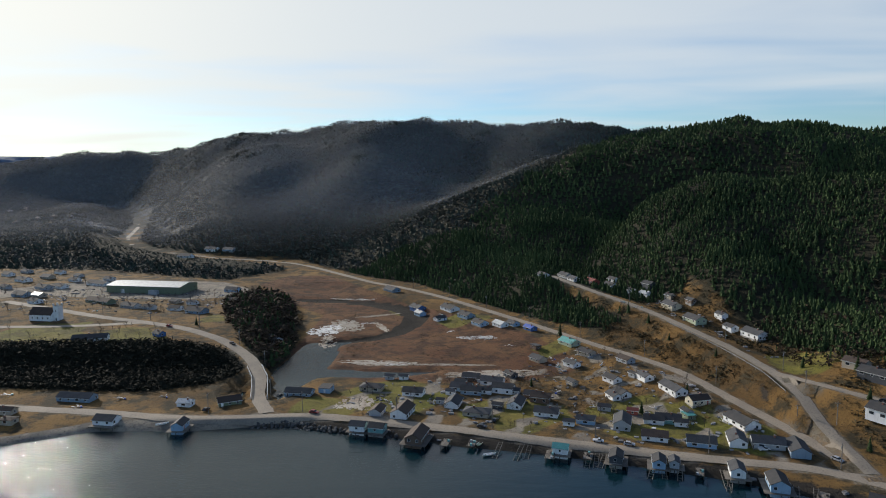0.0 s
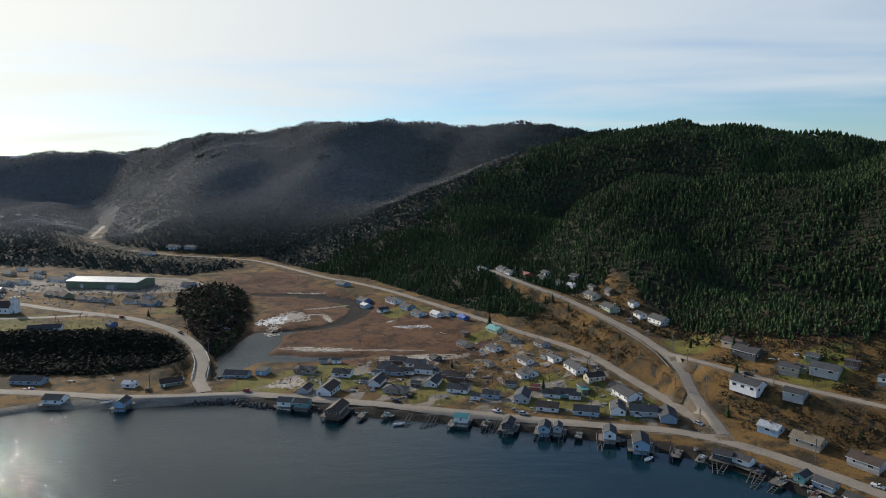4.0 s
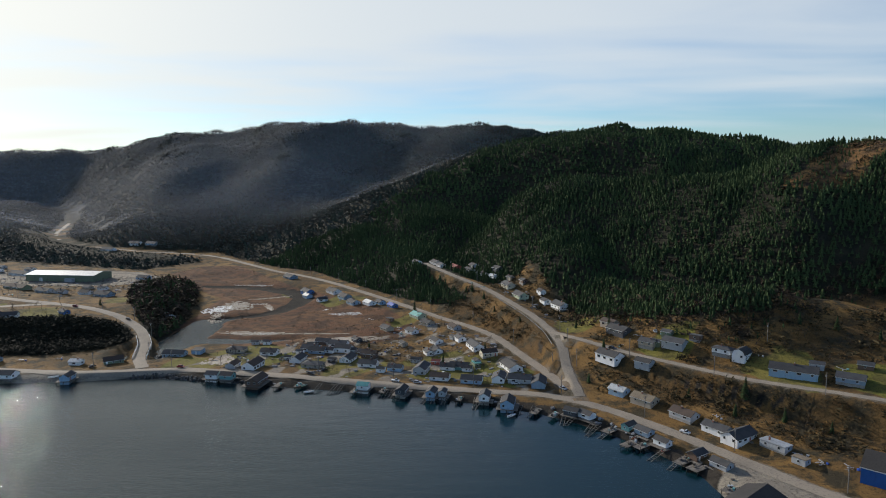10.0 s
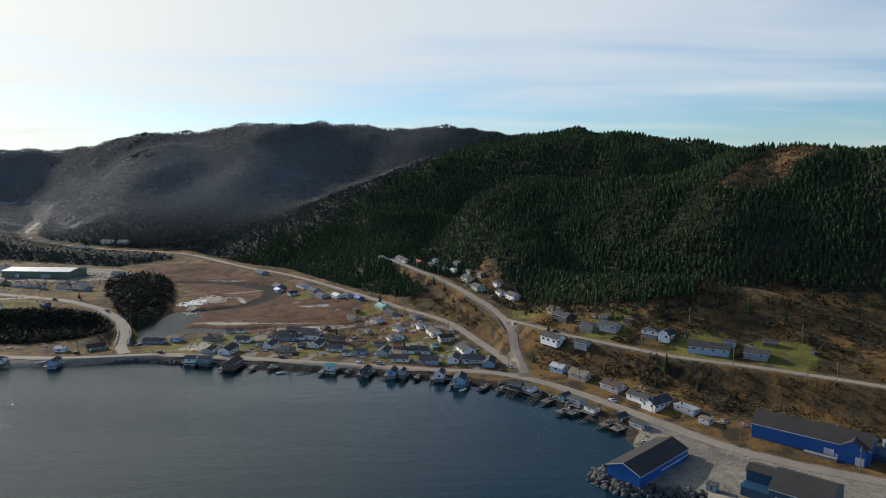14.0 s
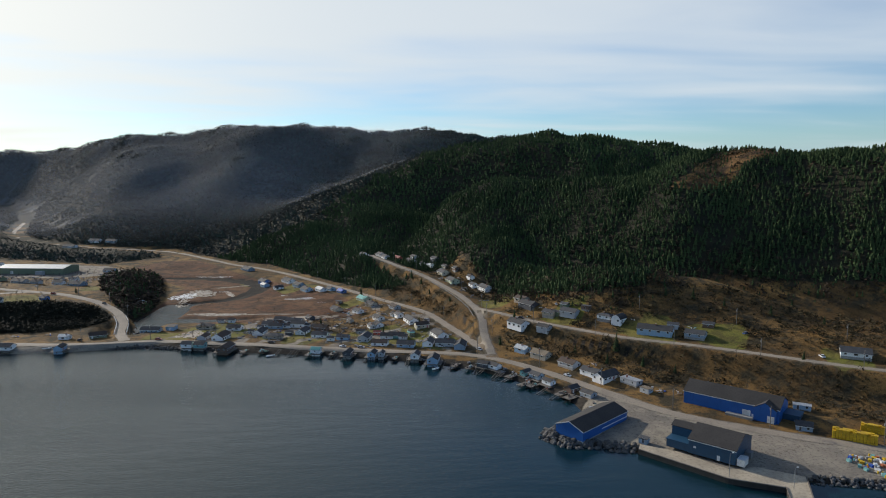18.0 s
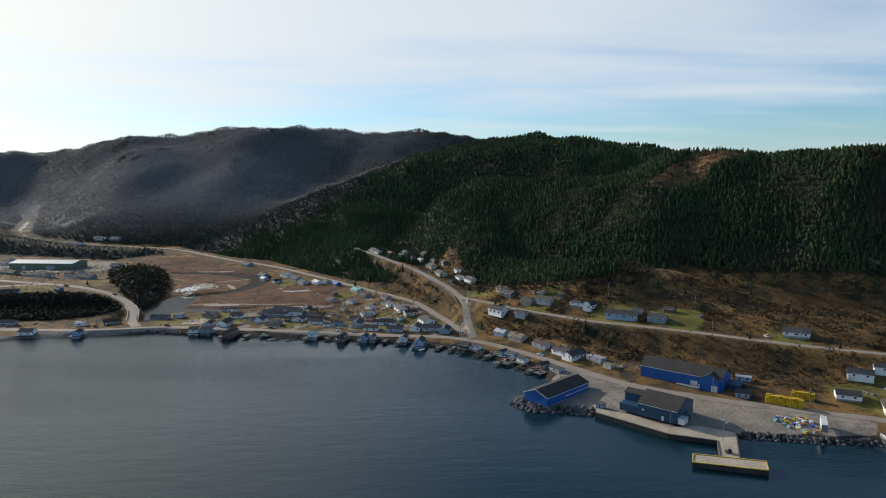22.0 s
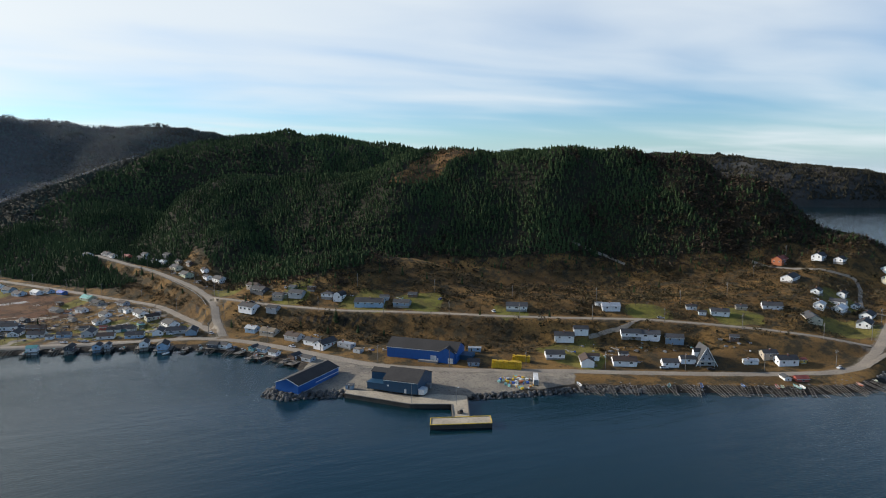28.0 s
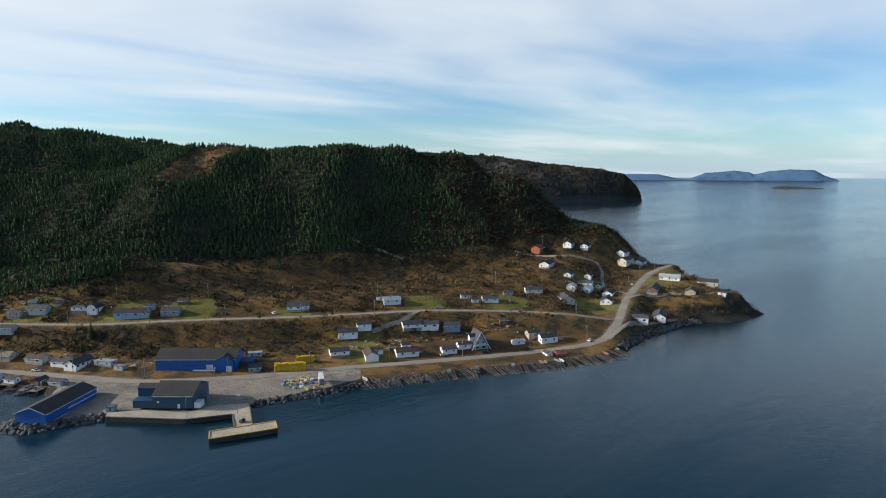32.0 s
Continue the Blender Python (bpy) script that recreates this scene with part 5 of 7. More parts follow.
house(320.7, 110.1, 12.3, 152, 11.9, 7.8, "white", "grey", "gable")
house(330.8, 103.8, 12.0, 142, 11.3, 7.5, "white", "grey", "gable")
house(341.5, 94.5, 10.7, 142, 10.6, 7.0, "slate", "grey", "gable")
house(263.7, 109.6, 5.7, 154, 10.9, 7.2, "white", "black", "gable")
house(275.6, 95.3, 4.5, 60, 12.1, 8.0, "white", "brown", "gable")
house(294.3, 85.2, 4.4, 151, 13.2, 8.7, "white", "brown", "gable")
house(299.4, 91.7, 6.0, 151, 5.1, 3.4, "white", "black", "gable", name="shed", category="shed")
house(316.0, 71.9, 4.1, 151, 8.9, 5.9, "white", "grey", "gable")
house(327.4, 70.0, 5.2, 151, 8.3, 5.5, "white", "grey", "gable")
house(358.9, 53.5, 4.3, 154, 7.9, 3.1, "white", "pale", "gable", name="trailer", category="trailer")
house(373.1, 53.1, 6.8, 157, 8.3, 5.5, "beige", "grey", "gable", 1.3)
house(377.1, 44.7, 4.8, 157, 11.4, 7.5, "white", "grey", "gable", 1.3)
house(386.1, 40.9, 4.9, 157, 3.2, 2.8, "yellow", "red", "gable", name="shed", category="shed")
house(459.9, 25.4, 7.5, 115, 10.9, 7.2, "white", "grey", "gable", 1.3)
house(487.0, 24.7, 5.6, 25, 19.2, 10.5, "white", "grey", "gable")
house(530.1, 52.3, 16.6, 20, 21.9, 10.5, "brown", "grey", "gable")
house(573.7, 59.7, 19.8, 107, 17.0, 10.5, "white", "pale", "gable")
house(544.8, 28.0, 15.8, 20, 13.1, 8.7, "beige", "brown", "gable", name="shed", category="shed")
house(581.6, 30.3, 17.1, 107, 15.8, 10.4, "cream", "black", "gable", 1.5)
house(594.7, 113.9, 26.9, 8, 19.4, 10.5, "cream", "brown", "gable", 1.6)
house(602.6, 121.5, 33.9, 8, 13.5, 8.9, "white", "black", "gable")
house(615.0, 109.9, 24.5, 8, 13.7, 9.0, "white", "grey", "gable")
house(557.7, 8.5, 15.2, 17, 8.2, 5.8, "white", "black", "flat", name="shed", category="shed")
house(-259.5, 286.3, 2.8, 175, 6.8, 4.5, "beige", "brown", "hip")
house(-267.4, 296.8, 3.2, 175, 6.9, 4.5, "beige", "brown", "gable")
house(-246.2, 316.4, 3.1, 175, 17.8, 7.1, "slate", "grey", "gable")
house(-188.9, 311.8, 2.8, 173, 7.0, 4.6, "white", "pale", "gable")
house(-169.0, 315.7, 2.6, 29, 10.7, 7.1, "olive", "brown", "gable")
house(-287.2, 395.6, 12.2, 16, 19.9, 7.9, "white", "grey", "gable")
house(-251.3, 410.6, 11.7, 148, 7.3, 4.8, "deepblue", "black", "gable", name="cabin", category="cabin")
house(-345.5, 504.2, 13.8, 156, 26.0, 9.1, "olive", "brown", "gable")
house(-313.2, 490.0, 13.0, 156, 15.4, 7.7, "grey", "grey", "gable")
house(-296.6, 486.2, 12.8, 163, 8.6, 5.7, "grey", "black", "gable")
house(-278.3, 490.0, 11.2, 163, 10.0, 6.6, "white", "black", "gable")
house(-256.7, 478.9, 11.8, 159, 15.2, 10.0, "slate", "black", "gable")
house(-278.3, 519.3, 9.9, 163, 7.8, 5.2, "white", "grey", "gable")
house(-295.2, 525.3, 9.5, 156, 8.1, 5.4, "beige", "grey", "gable")
house(-269.7, 582.5, 8.8, 163, 12.8, 8.5, "blue", "grey", "gable")
house(-243.9, 521.5, 10.3, 159, 16.6, 10.5, "brown", "black", "gable")
house(-182.9, 429.8, 7.3, 135, 11.0, 7.3, "grey", "grey", "gable", name="shed", category="shed")
house(-448.0, 585.2, 9.9, 156, 14.7, 9.7, "grey", "black", "gable")
house(-436.8, 592.7, 9.5, 156, 13.2, 8.7, "white", "grey", "gable")
house(-444.2, 625.7, 10.1, 156, 11.4, 7.5, "white", "black", "gable")
house(-410.2, 609.9, 9.3, 156, 25.0, 10.5, "white", "grey", "gable")
house(-424.2, 524.4, 14.7, 156, 16.0, 10.5, "slate", "black", "gable")
house(-407.5, 520.8, 14.9, 156, 10.9, 7.2, "beige", "pale", "gable")
house(-479.6, 579.1, 11.2, 156, 8.9, 5.9, "grey", "grey", "gable")
house(-491.4, 618.5, 11.3, 156, 15.5, 10.2, "white", "grey", "gable")
house(-479.2, 636.7, 11.1, 156, 13.3, 8.8, "beige", "grey", "gable")
house(-414.6, 634.8, 9.7, 156, 10.7, 7.0, "white", "grey", "gable")
house(-396.1, 840.8, 15.5, 159, 18.6, 10.5, "white", "grey", "gable")
house(-369.6, 832.7, 15.5, 159, 17.3, 10.5, "blue", "grey", "gable")
house(-406.7, 786.9, 12.9, 159, 18.5, 10.5, "white", "grey", "gable")
house(-826.1, 1066.7, 42.8, 115, 16.9, 7.5, "beige", "grey", "gable")
house(-931.5, 1272.0, 67.3, 143, 16.9, 7.5, "grey", "black", "gable")
house(-772.5, 1129.2, 66.8, 143, 14.0, 7.5, "grey", "grey", "gable")
house(-727.9, 1115.1, 66.7, 115, 15.9, 7.5, "grey", "black", "gable")
house(-794.3, 1119.4, 60.6, 143, 12.8, 7.5, "beige", "grey", "gable")
house(-1004.7, 1291.4, 67.1, 143, 16.9, 7.5, "grey", "black", "gable")
boathouse(-100.2, 288.3, 1.4, 171, 6.9, 5.5, "white", "grey", "gable")
boathouse(-91.6, 286.7, 1.4, 168, 6.9, 5.5, "teal", "black", "gable")
boathouse(-73.4, 279.3, 1.4, 78, 12.6, 7.6, "brown", "brown", "gable")
boathouse(-14.3, 268.5, 1.4, 166, 6.0, 4.8, "white", "teal", "gable")
boathouse(6.4, 261.9, 1.4, 76, 7.5, 4.9, "dark", "black", "gable")
boathouse(21.8, 258.3, 1.4, 77, 7.2, 4.7, "blue", "black", "gable")
boathouse(27.5, 258.0, 1.4, 77, 5.3, 3.5, "grey", "grey", "gable")
boathouse(48.6, 251.8, 1.4, 78, 7.8, 5.1, "white", "grey", "gable", 1.2)
boathouse(59.2, 242.3, 1.4, 78, 9.9, 6.5, "blue", "black", "gable", 1.2)
boathouse(88.2, 230.5, 1.4, 144, 6.8, 4.5, "dark", "black", "gable")
boathouse(94.2, 226.5, 1.4, 128, 7.0, 4.6, "white", "black", "gable")
boathouse(109.9, 212.8, 1.4, 38, 5.9, 3.9, "teal", "black", "gable")
boathouse(114.9, 206.6, 1.4, 123, 7.1, 4.7, "slate", "grey", "gable")
boathouse(119.1, 195.5, 1.4, 123, 6.4, 4.2, "white", "black", "gable")
boathouse(128.7, 183.1, 1.4, 33, 6.9, 4.6, "brown", "grey", "gable")
boathouse(134.7, 174.4, 1.4, 122, 7.3, 4.8, "grey", "black", "gable")
boathouse(-215.7, 290.2, 1.4, 173, 9.9, 6.9, "white", "black", "gable")
boathouse(-179.9, 286.4, 1.4, 92, 7.8, 5.1, "blue", "black", "gable")
boathouse(355.9, 28.8, 1.4, 64, 5.6, 3.7, "white", "grey", "gable")
boathouse(361.4, 23.9, 1.4, 157, 6.6, 4.4, "red", "red", "gable")
house(-56.4, 342.9, 2.0, 168, 10.9, 7.2, "blue", "grey", "gable")
house(-44.3, 338.5, 2.0, 165, 7.2, 4.8, "white", "black", "gable")
house(-40.3, 354.6, 1.6, 165, 11.8, 7.8, "white", "grey", "gable")
house(-29.7, 338.0, 2.0, 165, 6.0, 3.9, "grey", "black", "gable", name="shed", category="shed")
house(-20.5, 332.6, 2.0, 165, 8.3, 5.5, "brown", "black", "gable")
house(-88.6, 359.6, 1.7, 171, 4.8, 3.2, "white", "grey", "gable", name="shed", category="shed")
house(-96.5, 360.4, 1.4, 171, 4.8, 3.2, "grey", "grey", "gable", name="shed", category="shed")
house(-51.8, 362.0, 1.4, 168, 9.2, 6.1, "brown", "black", "gable")
house(23.7, 311.1, 2.3, 166, 4.8, 3.1, "red", "red", "gable", name="shed", category="shed")
house(41.7, 297.2, 2.5, 167, 5.7, 3.8, "white", "black", "gable", name="shed", category="shed")
house(47.3, 305.5, 2.8, 107, 5.7, 4.0, "olive", "teal", "flat", name="shed", category="shed")
house(34.9, 359.1, 4.9, 119, 4.6, 3.0, "grey", "black", "gable")
house(19.2, 331.8, 2.3, 107, 7.8, 5.1, "white", "grey", "gable")
house(30.7, 300.7, 2.4, 167, 8.6, 5.7, "white", "black", "gable")
house(-7.5, 295.5, 2.6, 166, 4.8, 3.2, "white", "grey", "gable", name="shed", category="shed")
house(-38.4, 316.7, 2.0, 165, 5.0, 3.3, "dark", "black", "gable", name="shed", category="shed")
house(-66.1, 322.1, 2.0, 168, 3.9, 2.8, "grey", "black", "gable", name="shed", category="shed")
house(1.9, 355.6, 1.4, 119, 6.0, 3.9, "beige", "grey", "gable", name="shed", category="shed")
house(47.8, 309.3, 3.1, 107, 5.3, 3.5, "grey", "black", "gable", name="shed", category="shed")
house(145.8, 285.6, 20.6, 132, 4.8, 3.2, "olive", "grey", "gable", name="shed", category="shed")
house(57.4, 531.7, 27.6, 115, 8.6, 5.7, "white", "black", "gable")
house(76.8, 498.8, 29.7, 117, 9.6, 6.4, "dark", "grey", "gable")
house(27.4, 539.2, 26.9, 115, 10.0, 6.6, "white", "grey", "gable")
house(84.8, 472.2, 26.1, 117, 6.6, 4.4, "beige", "grey", "gable", name="shed", category="shed")
house(281.8, 97.0, 5.4, 150, 6.4, 4.2, "white", "brown", "gable", name="shed", category="shed")
house(367.0, 72.1, 13.2, 141, 5.0, 3.3, "brown", "grey", "gable", name="shed", category="shed")
house(381.5, 110.3, 19.6, 141, 4.8, 3.1, "white", "grey", "gable", name="shed", category="shed")
house(519.5, 106.1, 22.1, 20, 8.3, 5.5, "white", "black", "gable")
house(509.5, 89.5, 16.7, 20, 6.9, 4.5, "white", "grey", "gable", name="shed", category="shed")
house(-352.9, 575.4, 9.1, 156, 12.9, 8.5, "grey", "grey", "gable")
house(-393.6, 496.6, 14.8, 156, 10.3, 6.8, "white", "black", "gable")
house(-218.6, 473.0, 11.7, 148, 9.0, 5.9, "grey", "grey", "gable", name="shed", category="shed")
house(-389.6, 614.9, 9.2, 156, 10.3, 6.8, "beige", "grey", "gable")
house(-454.8, 649.0, 10.4, 156, 9.1, 6.0, "grey", "grey", "gable")
house(-528.7, 647.8, 11.8, 156, 11.7, 7.7, "white", "black", "gable")
house(-522.2, 666.5, 12.0, 159, 10.9, 7.2, "grey", "grey", "gable")
house(-486.8, 667.6, 11.1, 159, 10.0, 6.6, "white", "grey", "gable")
house(-727.7, 1143.0, 78.6, 115, 16.9, 7.5, "grey", "black", "gable")
house(-993.9, 1322.5, 79.2, 143, 16.6, 7.5, "beige", "black", "gable")
house(-812.0, 1102.7, 53.1, 143, 12.7, 7.5, "grey", "grey", "gable")

def stage(x, y, turn, L, W, seed):
    """A fishing stage: a plank deck on rough piles over the water, with tubs and traps left on it."""
    rng = random.Random(seed)
    ob = thing("fishing_stage", "weathered grey timber fishing stage on piles with gear on it", "fishing stage", pose(x, y, 1.7, 0, 0, turn), "fishing stages along the harbour")
    planks = []
    q = -W / 2
    while q < W / 2:
        w = rng.uniform(0.32, 0.5)
        planks.append(box(-L / 2 - rng.uniform(0, 0.35), L / 2 + rng.uniform(0, 0.35), q, q + w - 0.05, -0.09, rng.uniform(-0.02, 0.02)))
        q += w
    for plank in planks:
        part("plank", plank, TIMBER, ob)
    for u in (-L / 2 + 0.5, 0.0, L / 2 - 0.5):
        part("beam", box(u - 0.12, u + 0.12, -W / 2 - 0.3, W / 2 + 0.3, -0.36, -0.1), WETWOOD, ob)
        for v in (-W / 2 + 0.2, W / 2 - 0.2):
            part("pile", bar((u + rng.uniform(-0.2, 0.2), v, -4.2), (u, v, rng.choice((-0.1, 0.5, 0.9))), 0.27, sides=6), WETWOOD, ob)
    for k in range(rng.randint(2, 5)):
        u, v, h = rng.uniform(-L / 2 + 0.8, L / 2 - 0.8), rng.uniform(-W / 2 + 0.6, W / 2 - 0.6), rng.uniform(0.4, 1.0)
        part("trap", box(u - 0.5, u + 0.5, v - 0.4, v + 0.4, 0.03, h, 0.08), rng.choice((TIMBER, WALLS["grey"], WALLS["teal"], WETWOOD)), ob)


for k, (gx0, gy0, ga, gl, gw) in enumerate(((102, 213, 40, 9, 4.5), (106, 198, 35, 8, 4), (110.5, 195.5, 35, 7, 3.5), (122.5, 181, 33, 8, 4), (126, 175.5, 33, 8, 5), (138, 165, 40, 8, 4.5), (131, 158, 40, 7, 4), (98, 221, 40, 7, 3.5),
                                            (-61, 276.5, 75, 7, 3), (-50, 276, 75, 6, 3), (-18.5, 266.5, 76, 8, 3.4), (-3.5, 266.5, 76, 7, 3.4), (36, 254, 72, 7, 3), (72, 236, 60, 8, 3.5), (80, 231, 55, 7, 3))):
    stage(gx0, gy0, ga, gl, gw, 700 + k)

# ---- fish plant and wharf ----
PLANT = siding("bright blue cladding", (0.008, 0.095, 0.34), rough=0.45)
PLANT_DULL = siding("teal-blue cladding", (0.013, 0.062, 0.12), rough=0.5)
FELT = surface("brown-black felt roof", (0.040, 0.036, 0.034), (0.028, 0.026, 0.025), 0.9, fine=1.5, broad=0.12, spread=0.05)
YELLOW = surface("yellow plastic", (0.66, 0.42, 0.015), (0.52, 0.32, 0.012), 0.5, fine=2)
RAIL = surface("yellow timber kerb", (0.72, 0.48, 0.05), (0.42, 0.28, 0.05), 0.7, fine=3)
DECK = surface("worn concrete deck", (0.44, 0.37, 0.27), (0.33, 0.28, 0.21), 0.9, fine=0.9, broad=0.12, spread=0.03)


def roller_door(w, h):
    geo = merged(box(-w / 2, w / 2, -0.06, 0.02, 0, h), *[box(-w / 2, w / 2, -0.09, -0.06, k * 0.5 + 0.06, k * 0.5 + 0.40) for k in range(int(h / 0.5))])
    return geo


long_store = thing("fish_plant", "long bright blue fish plant with a dark gable roof", "fish plant", pose(198.8, 148.8, 3.3, 0, 0, -44.3))
part("body", moved(gable_body(43, 16, 6.6, 4.0), pose(0, 0, 0)), PLANT, long_store)
part("roof", gable_roof(43, 16, 6.6, 4.0, 0.4, 0.2), FELT, long_store)
part("eaves_trim", box(-21.9, 21.9, -8.5, -8.42, 6.25, 6.57), TRIM, long_store)
wing = part("wing", moved(gable_body(7.5, 9.5, 6.2, 2.8), pose(15.8, -5.6, 0, 0, 0, 90)), PLANT, long_store, "blue cross wing")
part("wing_roof", moved(gable_roof(7.5, 9.5, 6.2, 2.8, 0.3, 0.18), pose(15.8, -5.6, 0, 0, 0, 90)), FELT, wing)
part("wing_door", moved(roller_door(3.0, 3.2), pose(18.4, -9.37, 0.05)), TRIM, wing, "white roller door")
part("door", moved(roller_door(3.6, 3.4), pose(7.6, -8.02, 0.2)), TRIM, long_store, "white roller door")
part("door", moved(roller_door(1.1, 2.1), pose(10.4, -8.02, 0.1)), TRIM, long_store, "white door")
for k in range(3):
    part("vent", moved(box(-0.5, 0.5, -0.5, 0.5, 0, 0.9, 0.15), pose(-14 + 11 * k, 3.0, 8.9)), STEEL, long_store, "roof vent")
part("lean_to", merged(box(21.5, 28.5, -1.5, 6.5, -0.4, 3.4), box(21.4, 28.8, -1.8, 6.8, 3.41, 3.6)), PLANT_DULL, long_store, "dark blue lean-to store")
part("loading_dock", box(-1.0, 11.0, -10.9, -8.1, -0.6, 1.0), CONCRETE, long_store, "concrete loading dock")

quay_store = thing("fish_plant", "dull blue fish plant beside the wharf with a broad dark roof", "fish plant", pose(165.2, 107.2, 2.75, 0, 0, -45.5))
W2 = 20.0
part("body", merged(moved(gable_body(18.5, W2, 5.9, 3.9), pose(4.75, 0, 0)), ([(-14, -3.6, 0), (-4.5, -3.6, 0), (-4.5, 10, 0), (-14, 10, 0), (-14, -3.6, 7.3), (-4.5, -3.6, 7.3), (-4.5, 10, 5), (-14, 10, 5), (-14, 0, 8.6), (-4.5, 0, 8.6)],
                                                                              [(3, 2, 1, 0), (0, 1, 5, 4), (2, 3, 7, 6), (3, 0, 4, 8, 7), (4, 5, 9, 8), (8, 9, 6, 7)])), PLANT_DULL, quay_store)
part("roof", gable_roof(18.5, W2, 5.9, 3.9, 0.4, 0.2), FELT, quay_store, "", pose(4.75, 0, 0))
rv = [(-14.4, -3.9, 7.28), (-4.9, -3.9, 7.28), (-4.9, 0, 8.68), (-14.4, 0, 8.68), (-4.9, 10.4, 4.95), (-14.4, 10.4, 4.95)]
part("roof", ([*rv, *[(a, b, c + 0.2) for a, b, c in rv]], [(1, 0, 3, 2), (4, 2, 3, 5), (6, 7, 8, 9), (9, 8, 10, 11), (0, 1, 7, 6), (4, 5, 11, 10), (1, 2, 8, 7), (2, 4, 10, 8), (3, 0, 6, 9), (5, 3, 9, 11)]), FELT, quay_store)
part("annex", merged(box(-13.9, -4.52, -9.4, -3.62, 0, 3.3), box(-14.2, -4.52, -9.8, -3.62, 3.31, 3.5)), PLANT_DULL, quay_store, "low blue annex")
part("eaves_trim", box(-4.6, 14.3, -10.46, -10.38, 5.5, 5.8), TRIM, quay_store)
part("door", moved(roller_door(1.2, 2.1), pose(7.5, -10.02, 0)), TRIM, quay_store, "white door")
part("window", moved(merged(box(-0.5, 0.5, -0.1, 0.02, 2.6, 3.4)), pose(-2.0, -10.02, 0)), TRIM, quay_store)
part("cold_box", merged(box(14.3, 17.2, -9.5, -4.5, 0, 2.6), box(14.2, 17.3, -9.6, -4.4, 2.61, 2.72)), TRIM, quay_store, "white cold-store box")
part("compressor", merged(box(14.3, 16.4, -3.6, -1.2, 0, 1.8), bar((15.2, -2.4, 1.8), (15.2, -2.4, 3.0), 0.5, sides=8), box(14.3, 16.8, 0.2, 3.4, 0, 2.4)), STEEL, quay_store)

point_store = thing("fish_plant", "blue fish store on the rocky point with a half-dark roof", "fish plant", pose(124.6, 135.2, 2.15, 0, 0, 40))
part("body", gable_body(36, 14, 4.3, 2.6), PLANT, point_store)
part("roof", gable_roof(36, 14, 4.3, 2.6, 0.35, 0.18), FELT, point_store)
part("verge_trim", merged(*[moved(bar((-18.42, s * 7.35, 4.25), (-18.42, 0, 7.08), 0.14, 0.3), pose(0, 0, 0)) for s in (-1, 1)]), TRIM, point_store)
part("eaves_trim", box(-18.3, 18.3, -7.45, -7.38, 3.95, 4.25), TRIM, point_store)
part("side_band", box(-3, 18, -7.08, -7.01, 1.5, 1.9), TRIM, point_store, "white band along the wall")
part("loading_porch", merged(box(18.02, 21.2, -5.5, 2.5, 3.2, 3.45), bar((21, -5.3, 0), (21, -5.3, 3.2), 0.22), bar((21, 2.3, 0), (21, 2.3, 3.2), 0.22)), TRIM, point_store, "white loading porch")
part("plinth", box(-17.9, 17.9, -6.9, 6.9, -3.0, -0.01), CONCRETE, point_store)

wharf = thing("wharf", "concrete wharf with a T-shaped head and yellow kerbs", "wharf", pose(0, 0, 0))
quay = [(139.0, 114.5), (136.4, 109.4), (160.3, 81.2), (178.0, 72.6), (190.6, 80.4), (176.0, 90.2), (165.0, 88.4), (152.0, 106.0)]
stem = [(177.95, 72.55), (171.2, 57.0), (178.0, 54.5), (190.55, 80.35)]
head = [(157.9, 53.2), (183.6, 43.6), (187.2, 51.4), (161.6, 60.6)]
part("quay", prism(quay, -2.5, 2.06), DECK, wharf)
part("stem", prism(stem, 1.35, 2.05), DECK, wharf)
part("head", prism(head, 1.3, 2.05), DECK, wharf, "worn concrete wharf head")
for ring, skip in ((quay[1:4], True), (stem[0:2], True), (stem[2:4], True), (head, False)):
    pts = ring if skip else ring + ring[:1]
    for (ax, ay), (bx, by) in zip(pts, pts[1:]):
        a, b = Vector((ax, ay, 2.2)), Vector((bx, by, 2.2))
        part("kerb", bar(a, b, 0.42, 0.3), TIMBER if skip else RAIL, wharf, "weathered timber kerb" if skip else "yellow painted timber kerb")
        part("skirt", bar(a + Vector((0, 0, -1.35)), b + Vector((0, 0, -1.35)), 0.2, 2.2), WETWOOD, wharf, "dark wet timber facing")
        count = max(2, int((b - a).length / 2.6))
        for i in range(count):
            p = a.lerp(b, (i + 0.5) / count)
            part("pile", bar(p + Vector((0, 0, -4.2)), p + Vector((0, 0, -0.1)), 0.34, sides=6), WETWOOD, wharf)
for ax, ay, hz in ((161.6, 83.0, 9.0), (180.0, 71.5, 8.0)):
    lamp = thing("wharf_light", "tall grey wharf light pole", "light pole", pose(ax, ay, 2.0))
    part("pole", bar((0, 0, 0), (0, 0, hz), 0.2, sides=8), STEEL, lamp)
    part("arm", bar((0, 0, hz), (1.3, 0.6, hz + 0.2), 0.1), STEEL, lamp)
    part("lamp_head", box(1.0, 1.7, 0.3, 0.8, hz + 0.05, hz + 0.25), TRIM, lamp)
ladder = thing("fish_winch", "dark fish winch standing on the wharf", "winch", pose(176.5, 60.5, 2.05, 0, 0, 20))
part("drum", bar((-0.9, 0, 0.9), (0.9, 0, 0.9), 1.1, sides=10), RUBBER, ladder)
part("stand", merged(box(-1.2, -0.9, -0.7, 0.7, 0, 1.4), box(0.9, 1.2, -0.7, 0.7, 0, 1.4), box(-1.2, 1.2, -0.8, 0.8, 0.0, 0.2)), WETWOOD, ladder)

